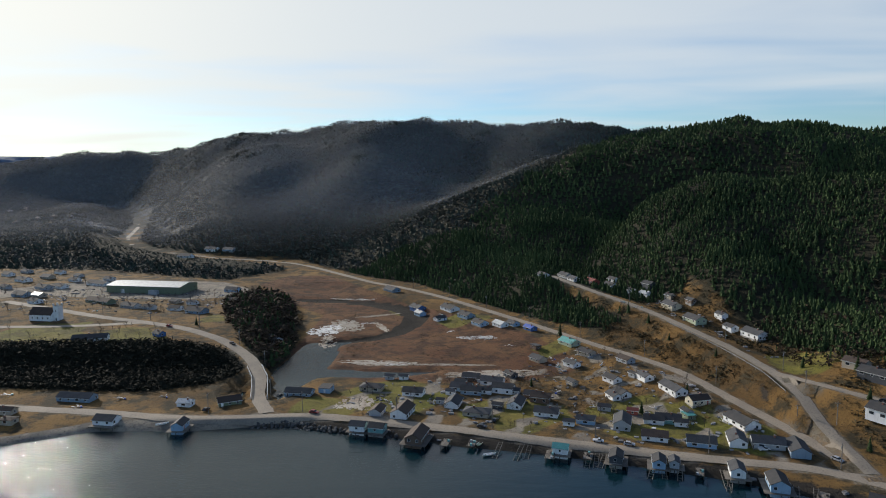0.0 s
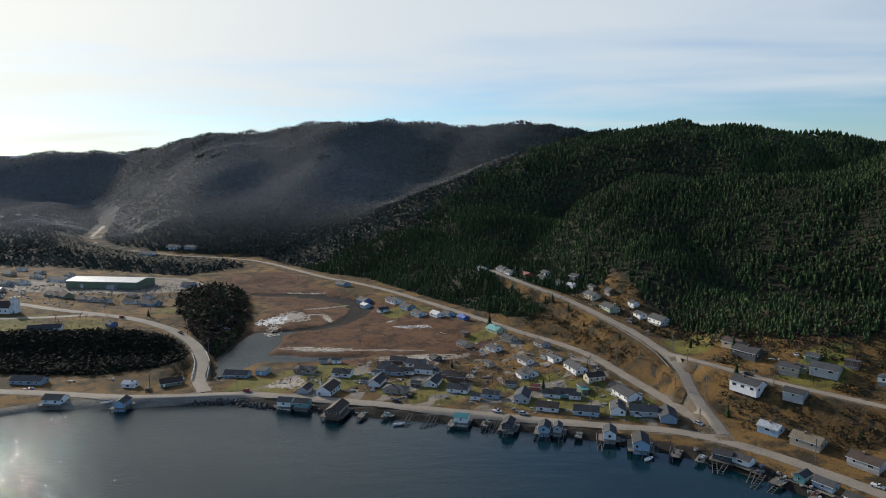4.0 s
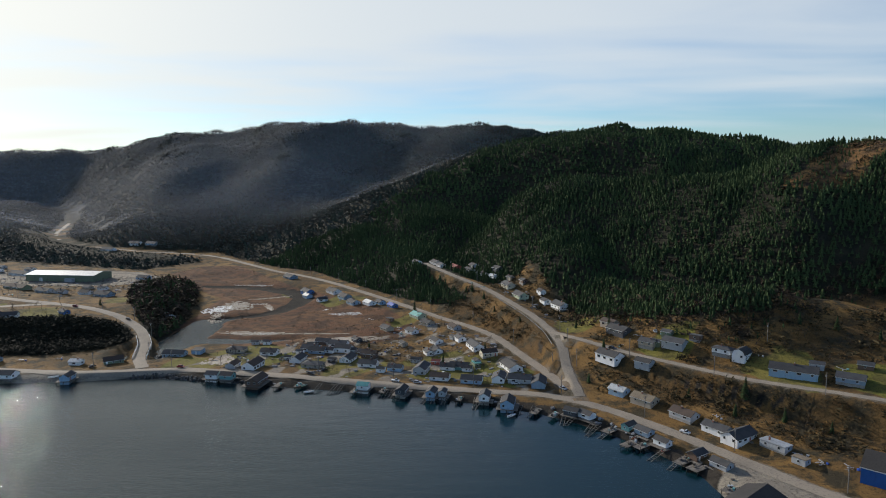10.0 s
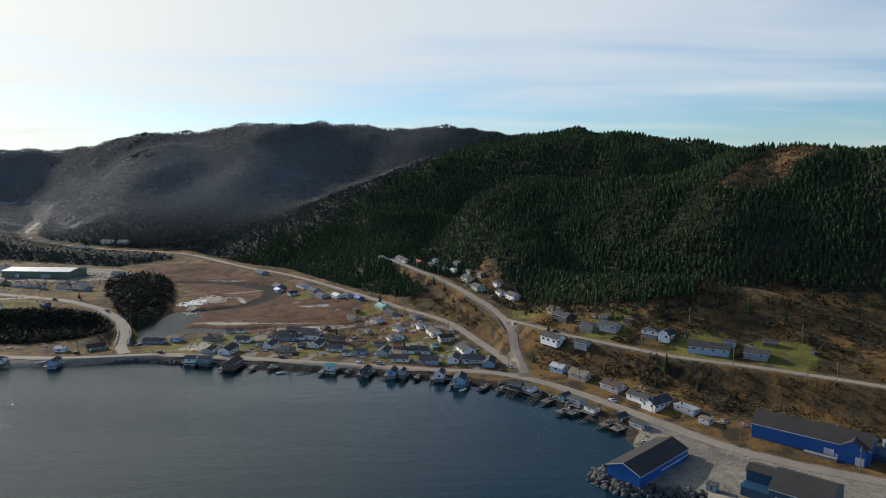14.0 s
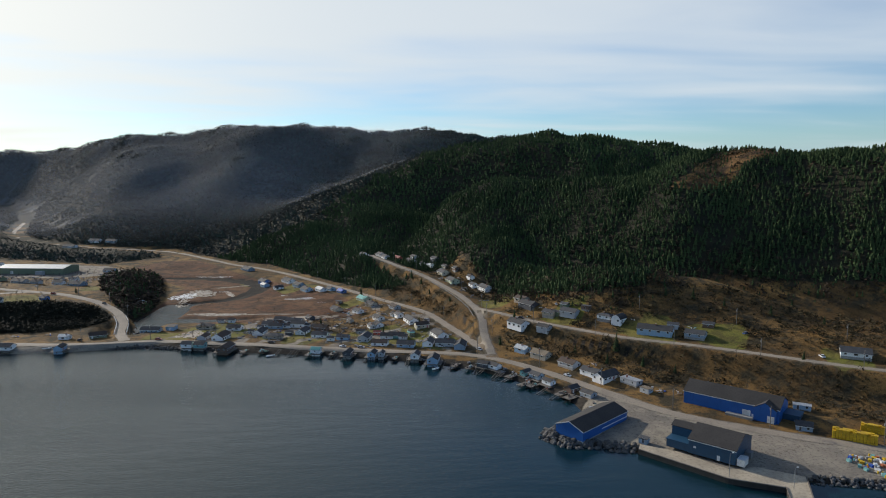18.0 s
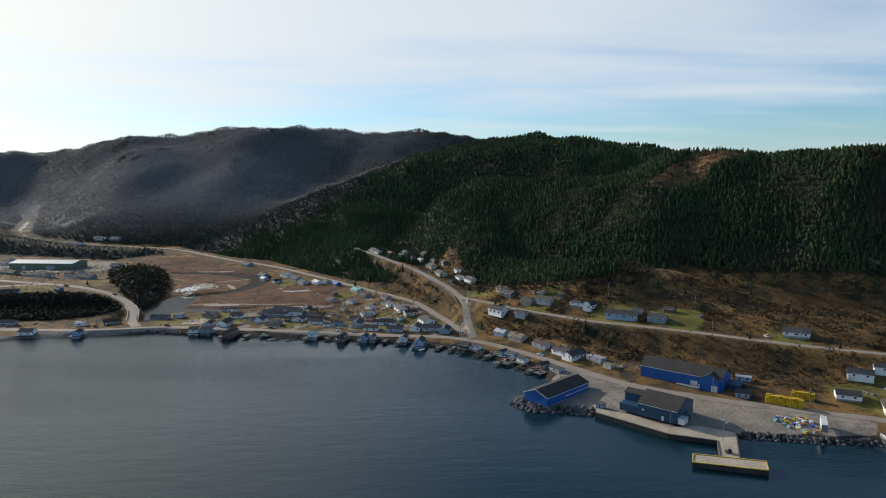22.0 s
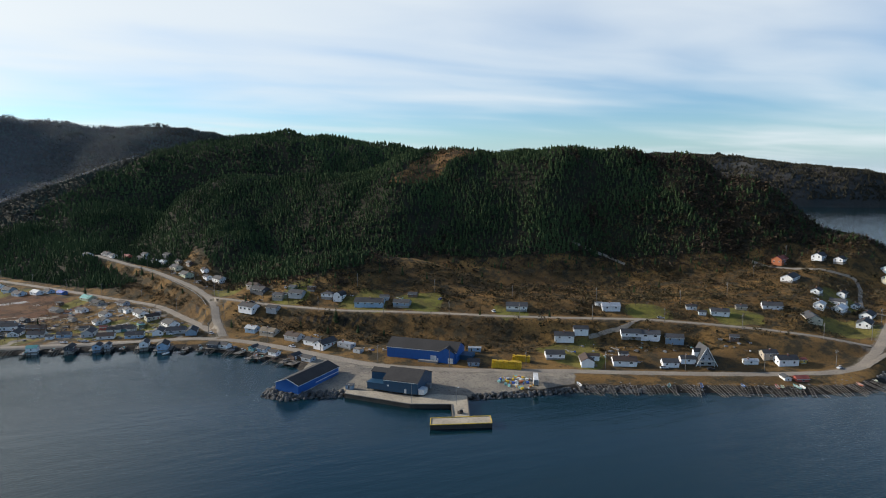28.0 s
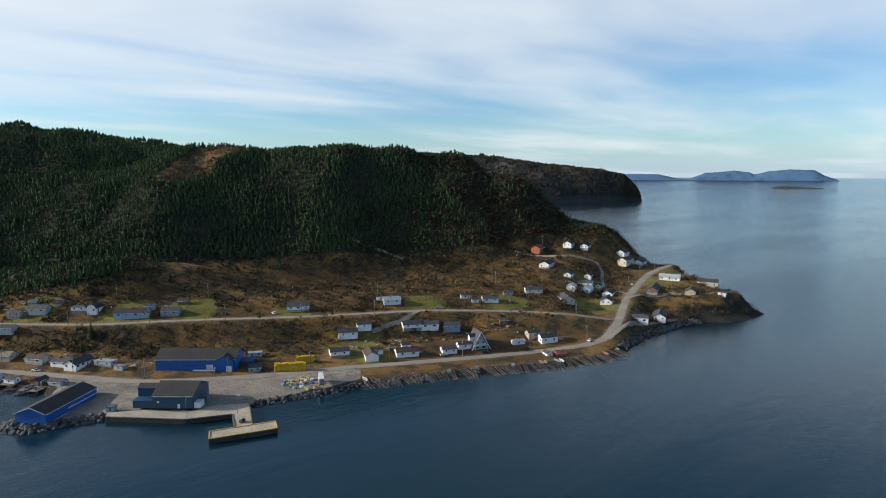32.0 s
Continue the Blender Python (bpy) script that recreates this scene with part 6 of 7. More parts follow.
# stacked yellow fish tubs
tub_geo = merged(box(-0.58, 0.58, -0.56, 0.56, 0.10, 0.80, 0.1), box(-0.62, 0.62, -0.6, 0.6, 0.66, 0.83, 0.1), box(-0.5, -0.2, -0.5, 0.5, 0, 0.1), box(0.2, 0.5, -0.5, 0.5, 0, 0.1))
tub = geo_mesh("tub", *tub_geo, YELLOW)
for ox, oy, turn, nx, ny, nz in ((229.9, 107.9, -37.4, 13, 3, 5), (243.6, 114.3, -40.0, 8, 2, 5)):
    stack = thing("tub_stack", "stack of bright yellow plastic fish tubs", "fish tubs", pose(ox, oy, 3.15, 0, 0, turn), "yellow tub stacks")
    for i in range(nx):
        for j in range(ny):
            for k in range(nz - (1 if (i * 7 + j * 3) % 5 == 0 else 0)):
                part("tub", tub, None, stack, "", pose((i - nx / 2 + 0.5) * 1.28, j * 1.25, k * 0.84))

# lorry and yard clutter
def lorry(x, y, z, turn):
    ob = thing("box_trailer", "white box trailer parked on the gravel yard", "trailer", pose(x, y, z, 0, 0, turn))
    part("box", box(-6.2, 6.2, -1.25, 1.25, 1.1, 3.9, 0.05), TRIM, ob)
    part("chassis", box(-6.0, 6.0, -0.6, 0.6, 0.8, 1.09), RUBBER, ob)
    for px in (-5.0, -3.8, 4.6):
        for py in (-1.0, 1.0):
            part("wheel", bar((px, py - 0.2, 0.5), (px, py + 0.2, 0.5), 1.0, sides=12), RUBBER, ob)
    part("rear_door", box(-6.26, -6.2, -1.15, 1.15, 1.2, 3.8), STEEL, ob)


lorry(230.5, 79.5, 3.0, 58)
rng = random.Random(5)
BARREL = bar((0, 0, 0), (0, 0, 0.9), 0.62, sides=10)
for k in range(84):
    x, y = rng.uniform(215, 232), rng.uniform(77, 95)
    if abs((x - 223.5) * 0.77 + (y - 86.5) * 0.64) > 7.5:
        continue
    kind = rng.choice(("barrel", "crate", "buoy"))
    col = rng.choice((ROOFS["blue"], WALLS["orange"], YELLOW, TRIM, WALLS["teal"], WALLS["grey"]))
    base = float(height(np.array([x]), np.array([y]))[0])
    ob = thing("fish_" + kind if kind != "buoy" else "buoy", {"barrel": "plastic fish barrel on the gravel yard", "crate": "plastic fish crate on the gravel yard", "buoy": "round net buoy on the gravel yard"}[kind], kind,
               pose(x, y, base, 0, 0, rng.uniform(0, 180)), "yard clutter")
    if kind == "barrel":
        part("barrel", merged(BARREL, moved(bar((0, 0, 0), (0, 0, 0.06), 0.68, sides=10), pose(0, 0, 0.6))), col, ob)
    elif kind == "crate":
        part("crate", merged(box(-0.8, 0.8, -0.6, 0.6, 0, 0.9, 0.08), box(-0.85, 0.85, -0.65, 0.65, 0.75, 0.95, 0.08)), col, ob)
    else:
        part("float", merged(bar((0, 0, 0.0), (0, 0, 0.25), 0.7, sides=10), bar((0, 0, 0.25), (0, 0, 0.6), 0.9, sides=10), bar((0, 0, 0.6), (0, 0, 0.8), 0.6, sides=10)), col, ob)

house(217.0, 122.6, 3.2, -30, 6.5, 5.5, "slate", "black", "gable", 1.0, "small slate-blue pump house beside the fish plant", None, "pump_house", "shed", False)
house(226.5, 139.0, 6.2, -30, 7.5, 3.2, "blue", "pale", "flat", 0.9, "blue and white container cabin behind the fish plant", None, "cabin", "cabin", False)
house(141.5, 116.5, 2.4, -45, 3.6, 3.0, "slate", "grey", "flat", 0.8, "small blue hut on the quay", None, "hut", "hut", False)

# ---- landmarks ----
arena = thing("arena", "large green metal-clad arena with a pale shallow roof", "arena", pose(-343.5, 582.0, 9.2, 0, 0, -7.3))
part("body", gable_body(72, 28, 6.2, 2.2), WALLS["olive"], arena)
part("roof", gable_roof(72, 28, 6.2, 2.2, 0.5, 0.25), ROOFS["pale"], arena)
for k in range(11):
    part("pilaster", box(-35 + 7 * k, -34.7 + 7 * k, -14.15, -14.0, 0, 6.0), WALLS["olive"], arena)
part("door", moved(roller_door(3.5, 3.5), pose(-20, -14.03, 0)), TRIM, arena)
part("entrance", merged(box(8, 16, -18, -14.02, 0, 3.2), box(7.7, 16.3, -18.3, -14.02, 3.21, 3.4)), WALLS["grey"], arena, "grey entrance block")

church = thing("church", "white clapboard church with a brown roof and square tower", "church", pose(-351.0, 446.0, 13.3, 0, 0, -6))
part("body", gable_body(17, 9, 4.6, 4.2), WALLS["white"], church)
part("roof", gable_roof(17, 9, 4.6, 4.2, 0.4, 0.2), ROOFS["brown"], church)
tower = part("tower", box(8.6, 12.6, -2.2, 2.2, 0, 10.5), WALLS["white"], church)
part("parapet", merged(*[box(a, a + 0.9, b, b + 0.9, 10.5, 11.9) for a in (8.5, 11.8) for b in (-2.3, 1.4)], box(8.45, 12.75, -2.35, 2.35, 10.2, 10.5)), TRIM, tower, "white corner pinnacles")
for k in range(4):
    window(0, church, pose(-6 + 4 * k, -4.51, 1.6))
window(2, church, pose(10.6, -2.21, 6.5))
part("door", DOORS[0], None, church, "", pose(10.6, -2.21, 0))
part("plinth", box(-8.4, 12.5, -4.3, 4.3, -1.2, 0.0), CONCRETE, church)

aframe = thing("a_frame_house", "tall grey A-frame house facing the water", "house", pose(336.0, 67.0, 3.9, 0, 0, -26), "houses of the village")
ap = [(-6.0, 0.0), (6.0, 0.0), (0.0, 11.0)]
part("body", ([(x, y, z) for y in (-5.4, 5.4) for x, z in ((-5.5, 0), (5.5, 0), (0, 10.2))], [(0, 1, 2), (5, 4, 3), (0, 3, 4, 1), (1, 4, 5, 2), (2, 5, 3, 0)]), WALLS["grey"], aframe)
for s in (-1, 1):
    part("roof", ([(s * x, y, z) for y in (-6.6, 6.2) for x, z in ((6.3, -0.1), (0, 11.2), (0, 10.75), (5.95, -0.1))], [(0, 1, 2, 3), (7, 6, 5, 4), (0, 4, 5, 1), (1, 5, 6, 2), (2, 6, 7, 3), (3, 7, 4, 0)]), ROOFS["grey"], aframe)
    part("bargeboard", bar((s * 6.15, -6.66, 0), (0, -6.66, 11.0), 0.15, 0.45), TRIM, aframe)
part("balcony", merged(box(-4.2, 4.2, -7.4, -5.42, 2.9, 3.05), *[box(-4.1 + 0.9 * k, -4.0 + 0.9 * k, -7.4, -7.3, 3.05, 4.0) for k in range(10)], box(-4.2, 4.2, -7.42, -7.28, 4.0, 4.1), bar((-4, -7.2, -0.5), (-4, -7.2, 2.9), 0.2), bar((4, -7.2, -0.5), (4, -7.2, 2.9), 0.2)), TRIM, aframe, "white timber balcony")
for u, z, k in ((-2, 0.7, 1), (2, 0.7, 1), (-1.6, 3.6, 0), (1.6, 3.6, 0), (0, 6.2, 2)):
    window(k, aframe, pose(u, -5.41, z))
dormer = part("dormer", moved(gable_body(4.2, 3.6, 3.6, 1.6), pose(-3.4, 0, 3.6)), WALLS["white"], aframe, "white side dormer")
part("dormer_roof", moved(gable_roof(4.2, 3.6, 3.6, 1.6, 0.25, 0.14), pose(-3.4, 0, 3.6)), ROOFS["grey"], dormer)
part("plinth", box(-5.4, 5.4, -5.3, 5.3, -1.5, 0.0), CONCRETE, aframe)

bridge = thing("bridge", "short road bridge with white railings over the lagoon mouth", "bridge", pose(0, 0, 0))
for side in (-1, 1):
    line = [Vector(p) for p in ((-156.5, 322, 3.2), (-161.5, 338, 3.9), (-166, 351, 4.5), (-174, 366, 5.7))]
    pts = []
    for a, b in zip(line, line[1:]):
        n = (b - a).cross((0, 0, 1)).normalized() * 4.0 * side
        pts += [a + n, b + n]
    for a, b in zip(pts[::2], pts[1::2]):
        part("rail", merged(bar(a + Vector((0, 0, 1.1)), b + Vector((0, 0, 1.1)), 0.22, 0.3), bar(a + Vector((0, 0, 0.6)), b + Vector((0, 0, 0.6)), 0.15, 0.22)), TRIM, bridge, "white painted railing")
        for k in range(6):
            p = a.lerp(b, k / 5)
            part("post", bar(p + Vector((0, 0, -0.6)), p + Vector((0, 0, 1.25)), 0.25), TRIM, bridge)
    a, b = pts[2], pts[3]
    part("abutment", bar(a + Vector((0, 0, -2.2)), b + Vector((0, 0, -2.2)), 0.6, 4.4), CONCRETE, bridge)

guard = thing("guardrail", "weathered guardrail along the outer edge of the hill road", "guardrail", pose(0, 0, 0))
gl = [(93, 312), (91.5, 330), (88, 350), (83, 372), (76, 396), (69, 420)]
for a, b in zip(gl, gl[1:]):
    n = max(2, int(math.hypot(b[0] - a[0], b[1] - a[1]) / 4))
    xs = np.linspace(a[0], b[0], n + 1) - 0.6
    ys = np.linspace(a[1], b[1], n + 1)
    zs = height(xs, ys)
    for k in range(n):
        part("rail", bar((xs[k], ys[k], zs[k] + 0.75), (xs[k + 1], ys[k + 1], zs[k + 1] + 0.75), 0.1, 0.4), STEEL, guard)
        part("post", bar((xs[k], ys[k], zs[k] - 0.5), (xs[k], ys[k], zs[k] + 0.95), 0.22), TIMBER, guard)

# ---- poles ----
POLE = surface("grey pole timber", (0.20, 0.18, 0.16), (0.15, 0.135, 0.12), 0.85, fine=7)
first_pole = thing("utility_pole", "tall grey wooden utility pole with a cross arm", "utility pole", pose(0, 0, -80), "utility poles")
part("pole", bar((0, 0, -1.0), (0, 0, 10.2), 0.32, sides=7), POLE, first_pole)
part("cross_arm", box(-1.1, 1.1, -0.08, 0.08, 9.3, 9.5), POLE, first_pole)
for u in (-0.95, 0.0, 0.95):
    part("insulator", bar((u, 0, 9.5), (u, 0, 9.75), 0.12, sides=6), STEEL, first_pole)
can = part("transformer", bar((0.3, 0.25, 8.0), (0.3, 0.25, 8.9), 0.5, sides=8), STEEL, first_pole)


def pole_row(line, off, gap, start):
    total, nxt = 0.0, start
    for a, b in zip(line, line[1:]):
        seg = math.hypot(b[0] - a[0], b[1] - a[1])
        while nxt < total + seg:
            u = (nxt - total) / seg
            dx, dy = (b[0] - a[0]) / seg, (b[1] - a[1]) / seg
            x, y = a[0] + u * seg * dx + dy * off, a[1] + u * seg * dy - dx * off
            z = float(height(np.array([x]), np.array([y]))[0])
            if z > 0.8:
                copy_thing(first_pole, pose(x, y, z, 0, 0, math.degrees(math.atan2(dy, dx)) + 90))
            nxt += gap
        total += seg


pole_row(ROAD_SHORE[3:], -5.5, 44, 14)
pole_row(ROAD_TERRACE, 5.0, 46, 20)
pole_row(ROAD_MARSH[:12], 5.5, 55, 30)
pole_row(ROAD_HILL, 5.5, 48, 36)
pole_row(ROAD_ARENA, 5.5, 45, 20)
pole_row(ROAD_POINT, -5.5, 42, 25)
pole_row([(190, 262, 0), (233, 239, 0), (282, 189, 0), (330, 160, 0), (395, 128, 0), (470, 150, 0), (527, 180, 0), (575, 165, 0)], 0, 58, 4)
for o in (*first_pole.children_recursive, first_pole):
    bpy.data.objects.remove(o)

# ---- slipways, boats and cars ----
def slipway():
    ob = thing("slipway", "weathered timber boat slipway running down into the water", "slipway", pose(0, 0, -80), "slipways along the shore")
    for s in (-0.8, 0.8):
        part("log", bar((s, 0, 2.3), (s * 1.1, -11.5, -0.5), 0.26, sides=6), TIMBER, ob)
    for k in range(7):
        part("rung", bar((-1.1, -0.8 - 1.5 * k, 2.22 - 0.365 * k), (1.1, -0.8 - 1.5 * k, 2.22 - 0.365 * k), 0.16, sides=5), TIMBER, ob)
    for s in (-0.8, 0.8):
        part("prop", bar((s, -5, -1.2), (s, -5, 1.05), 0.18, sides=5), WETWOOD, ob)
    return ob


def hull_geo(L, B, H):
    v, f = [], []
    n = 9
    for i in range(n):
        u = i / (n - 1)
        w = B / 2 * (1 - abs(2 * u - 0.9) ** 2.6 / 1.2)
        w = max(w, 0.05)
        lift = 0.35 * H * (2 * u - 0.9) ** 2
        x = (u - 0.5) * L
        v += [(x, -w, H + lift), (x, -w * 0.75, 0.35 * H + lift), (x, 0, lift), (x, w * 0.75, 0.35 * H + lift), (x, w, H + lift), (x, w * 0.86, H * 0.55 + lift), (x, -w * 0.86, H * 0.55 + lift)]
    for i in range(n - 1):
        a, b = 7 * i, 7 * i + 7
        for k, j in ((0, 1), (1, 2), (2, 3), (3, 4), (4, 5), (5, 6), (6, 0)):
            f.append((a + k, b + k, b + j, a + j))
    f += [tuple(range(7))[::-1], tuple(range(7 * n - 7, 7 * n))]
    return v, f


HULL = {k: geo_mesh("hull", *hull_geo(5.6, 1.7, 0.75), WALLS[k]) for k in ("white", "red", "teal", "green", "deepblue", "orange")}


def boat(x, y, z, turn, tint, tilt=0.0):
    words = {"deepblue": "deep blue"}
    ob = thing("boat", f"small open {words.get(tint, tint)} fishing boat hauled up by the shore", "boat", pose(x, y, z, 0, tilt, turn), "small boats")
    part("hull", HULL[tint], None, ob)
    part("thwart", merged(*[box(-1.6 + 1.4 * k, -1.35 + 1.4 * k, -0.62, 0.62, 0.55, 0.6) for k in range(3)]), TIMBER, ob)
    part("gunwale", merged(bar((-2.3, -0.72, 0.86), (1.9, -0.72, 0.84), 0.08), bar((-2.3, 0.72, 0.86), (1.9, 0.72, 0.84), 0.08)), TRIM, ob)


ramp = slipway()
rng = random.Random(9)


def line_point(line, dist):
    for a, b in zip(line, line[1:]):
        seg = math.hypot(b[0] - a[0], b[1] - a[1])
        if dist <= seg:
            return a[0] + (b[0] - a[0]) * dist / seg, a[1] + (b[1] - a[1]) * dist / seg, math.degrees(math.atan2(b[1] - a[1], b[0] - a[0]))
        dist -= seg
    return None


EAST = [(248.5, 66.5), (280.5, 49.5), (320.5, 30), (354.5, 11), (385.5, 2), (402, 4.5)]
s = 0.0
while line_point(EAST, s):
    x, y, ang = line_point(EAST, s)
    nx, ny = -math.sin(radians(ang)), math.cos(radians(ang))
    k = rng.uniform(4.0, 7.0)
    copy_thing(ramp, pose(x + nx * k, y + ny * k, rng.uniform(-0.05, 0.35), rng.uniform(-3, 3), 0, ang + rng.uniform(-10, 22)))
    if rng.random() < 0.13:
        boat(x + nx * 5 + rng.uniform(0.5, 1.6), y + ny * 5, 1.6, ang + rng.uniform(55, 110), rng.choice(list(HULL)), rng.uniform(-6, 6))
    s += rng.uniform(2.7, 4.4)
WEST = [(-60, 279), (-16, 269), (19, 259), (47, 250), (67, 240), (84, 230), (98, 215), (112, 198), (124, 178)]
for dist in (22, 31, 34, 58, 61, 64, 67, 83, 86, 92, 107, 110, 128, 131, 137, 153, 158, 168, 172, 178, 190, 205, 214, 221):
    p = line_point(WEST, dist)
    if p:
        x, y, ang = p
        nx, ny = -math.sin(radians(ang)), math.cos(radians(ang))
        k = rng.uniform(1.0, 4.0)
        copy_thing(ramp, pose(x + nx * k, y + ny * k, rng.uniform(-0.3, 0.1), rng.uniform(-3, 2), 0, ang + rng.uniform(-8, 12)))
        if rng.random() < 0.3:
            boat(x + nx * 3, y + ny * 3, 1.0, ang + 80, rng.choice(list(HULL)))
for o in (*ramp.children_recursive, ramp):
    bpy.data.objects.remove(o)
boat(-47, 276, 0.9, 70, "green", 8)
boat(-43, 268, 0.0, 20, "white")
boat(60, 233, 0.0, 40, "white")
boat(-190, 290, 1.6, 30, "white")

CAR_PAINT = {k: surface(k + " car paint", c, tuple(v * 0.9 for v in c), 0.3, 0.0, bump=0.02, spread=0.02) for k, c in
             (("white", (0.75, 0.75, 0.74)), ("silver", (0.42, 0.43, 0.45)), ("dark", (0.03, 0.032, 0.038)), ("red", (0.32, 0.03, 0.03)), ("blue", (0.04, 0.09, 0.25)))}


def car(x, y, turn, tint, pickup=False):
    z = float(height(np.array([x]), np.array([y]))[0]) + 0.16
    ob = thing("pickup_truck" if pickup else "car", f"{tint} {'pickup truck' if pickup else 'car'} parked by the road", "car", pose(x, y, z, 0, 0, turn), "parked vehicles")
    prof = [(-2.2, 0.35), (2.2, 0.35), (2.25, 0.75), (1.3, 0.95), (-2.2, 1.0), (-2.25, 0.7)]
    ring = lambda p, w: ([(a, -w, b) for a, b in p] + [(a, w, b) for a, b in p], [tuple(range(len(p)))[::-1], tuple(range(len(p), 2 * len(p)))] + [(i, (i + 1) % len(p), len(p) + (i + 1) % len(p), len(p) + i) for i in range(len(p))])
    part("body", ring(prof, 0.88), CAR_PAINT[tint], ob)
    cab = [(-0.1, 0.96), (1.25, 0.955), (0.7, 1.5), (0.0, 1.52)] if pickup else [(-1.9, 0.99), (1.1, 0.955), (0.4, 1.45), (-1.4, 1.47)]
    cabin = part("cabin", ring(cab, 0.78), GLASS, ob, "dark glazed cabin")
    top = [(cab[3][0] + 0.02, 1.5), (cab[2][0], 1.48), (cab[2][0] - 0.1, 1.56), (cab[3][0] + 0.1, 1.57)]
    part("roof", ring(top, 0.76), CAR_PAINT[tint], cabin)
    for px in (-1.4, 1.4):
        for py in (-0.82, 0.82):
            part("wheel", bar((px, py - 0.1, 0.33), (px, py + 0.1, 0.33), 0.66, sides=12), RUBBER, ob)


for spec in ((-46, 289.5, -12, "dark", False), (2, 276.5, -14, "white", True), (14, 273.5, -14, "silver", False), (132, 205, -50, "white", True), (-150, 336, 60, "dark", False), (-124, 303.5, -10, "red", False), (24, 287, 60, "red", False),
             (90, 262, -60, "silver", False), (148, 296, 80, "silver", True), (66, 270, 10, "white", True), (240, 214, 20, "blue", False), (-40, 298, 70, "dark", False), (28, 290, 75, "white", False), (-200, 401, -40, "dark", False), (310, 70, -28, "white", False),
             (332, 57, -28, "dark", False), (396, 25.5, 10, "white", True), (352, 117, -35, "silver", False), (-255, 432, -20, "red", False), (535, 74, 20, "white", False), (262, 178, 80, "white", False), (-176, 305, 80, "dark", False), (122, 288, -50, "dark", False), (-600, 1000, 65, "white", False)):
    car(*spec)

# ---- stones, pools and far shores ----
STONE = surface("grey armour stone", (0.13, 0.125, 0.12), (0.06, 0.058, 0.055), 0.9, fine=2.5, spread=0.2)


def boulder(rng, r):
    v = []
    for z, k, q in ((-0.8, 5, 0.55), (-0.1, 6, 1.0), (0.55, 5, 0.75)):
        for i in range(k):
            a = 6.283 * i / k + rng.uniform(-0.3, 0.3)
            w = q * rng.uniform(0.8, 1.15) * r
            v.append((w * math.cos(a), w * math.sin(a), z * r * rng.uniform(0.85, 1.1)))
    v.append((0, 0, 0.85 * r))
    f = [(4, 3, 2, 1, 0)]
    for i in range(6):
        f += [(i % 5, (i + 1) % 5, 5 + (i + 1) % 6) if i < 5 else (0, 5, 10), (i % 5, 5 + (i + 1) % 6, 5 + i) if i < 5 else (4, 0, 10)]
        f += [(5 + i, 5 + (i + 1) % 6, 11 + min(i, 4))]
    for i in range(5):
        f += [(5 + i + 1, 11 + (i + 1) % 5, 11 + i), (11 + i, 11 + (i + 1) % 5, 16)]
    return v, f


def stones(label, line, count, size, spread):
    rng = random.Random(count)
    total = sum(math.hypot(b[0] - a[0], b[1] - a[1]) for a, b in zip(line, line[1:]))
    spots = []
    for _ in range(count):
        x, y, ang = line_point(line, rng.uniform(0, total * 0.999))
        nx, ny = -math.sin(radians(ang)), math.cos(radians(ang))
        k = rng.uniform(-spread * 0.5, spread)
        spots.append((x + nx * k, y + ny * k, size * rng.uniform(0.5, 1.4)))
    zs = np.maximum(height(np.array([p[0] for p in spots]), np.array([p[1] for p in spots])), -0.5)
    geos = [moved(boulder(rng, r), pose(x, y, float(z) + r * 0.25, rng.uniform(-30, 30), rng.uniform(-30, 30), 0)) for (x, y, r), z in zip(spots, zs)]
    v, f = merged(*geos)
    me = geo_mesh("rock_armour", v, f, STONE)
    return tagged(new("rock_armour", me), label, "rocks", kind="stuff")


stones("heaped grey armour stones round the fish store point", [(128, 150), (104, 136), (101, 128), (108, 119), (122, 117), (136, 111)], 330, 1.0, 4.0)
stones("grey armour stones along the edge of the yard", [(192, 80), (228.5, 70), (248.5, 66.5), (280.5, 49.5)], 320, 0.8, 3.0)
stones("dark boulders along the harbour road", [(-151, 293), (-131, 294), (-106, 287), (-83, 284)], 220, 0.7, 3.0)
stones("dark boulders round the foot of the headland", [(405, 7), (440, 14), (493, 12), (518, 6)], 260, 0.9, 4.0)

ICE = surface("thin pale pool ice", (0.84, 0.84, 0.83), (0.66, 0.64, 0.61), 0.35, fine=0.5, broad=0.12, bump=0.1)
SAND = surface("dry bleached sedge", (0.44, 0.39, 0.32), (0.30, 0.24, 0.18), 0.9, fine=0.6, broad=0.1)


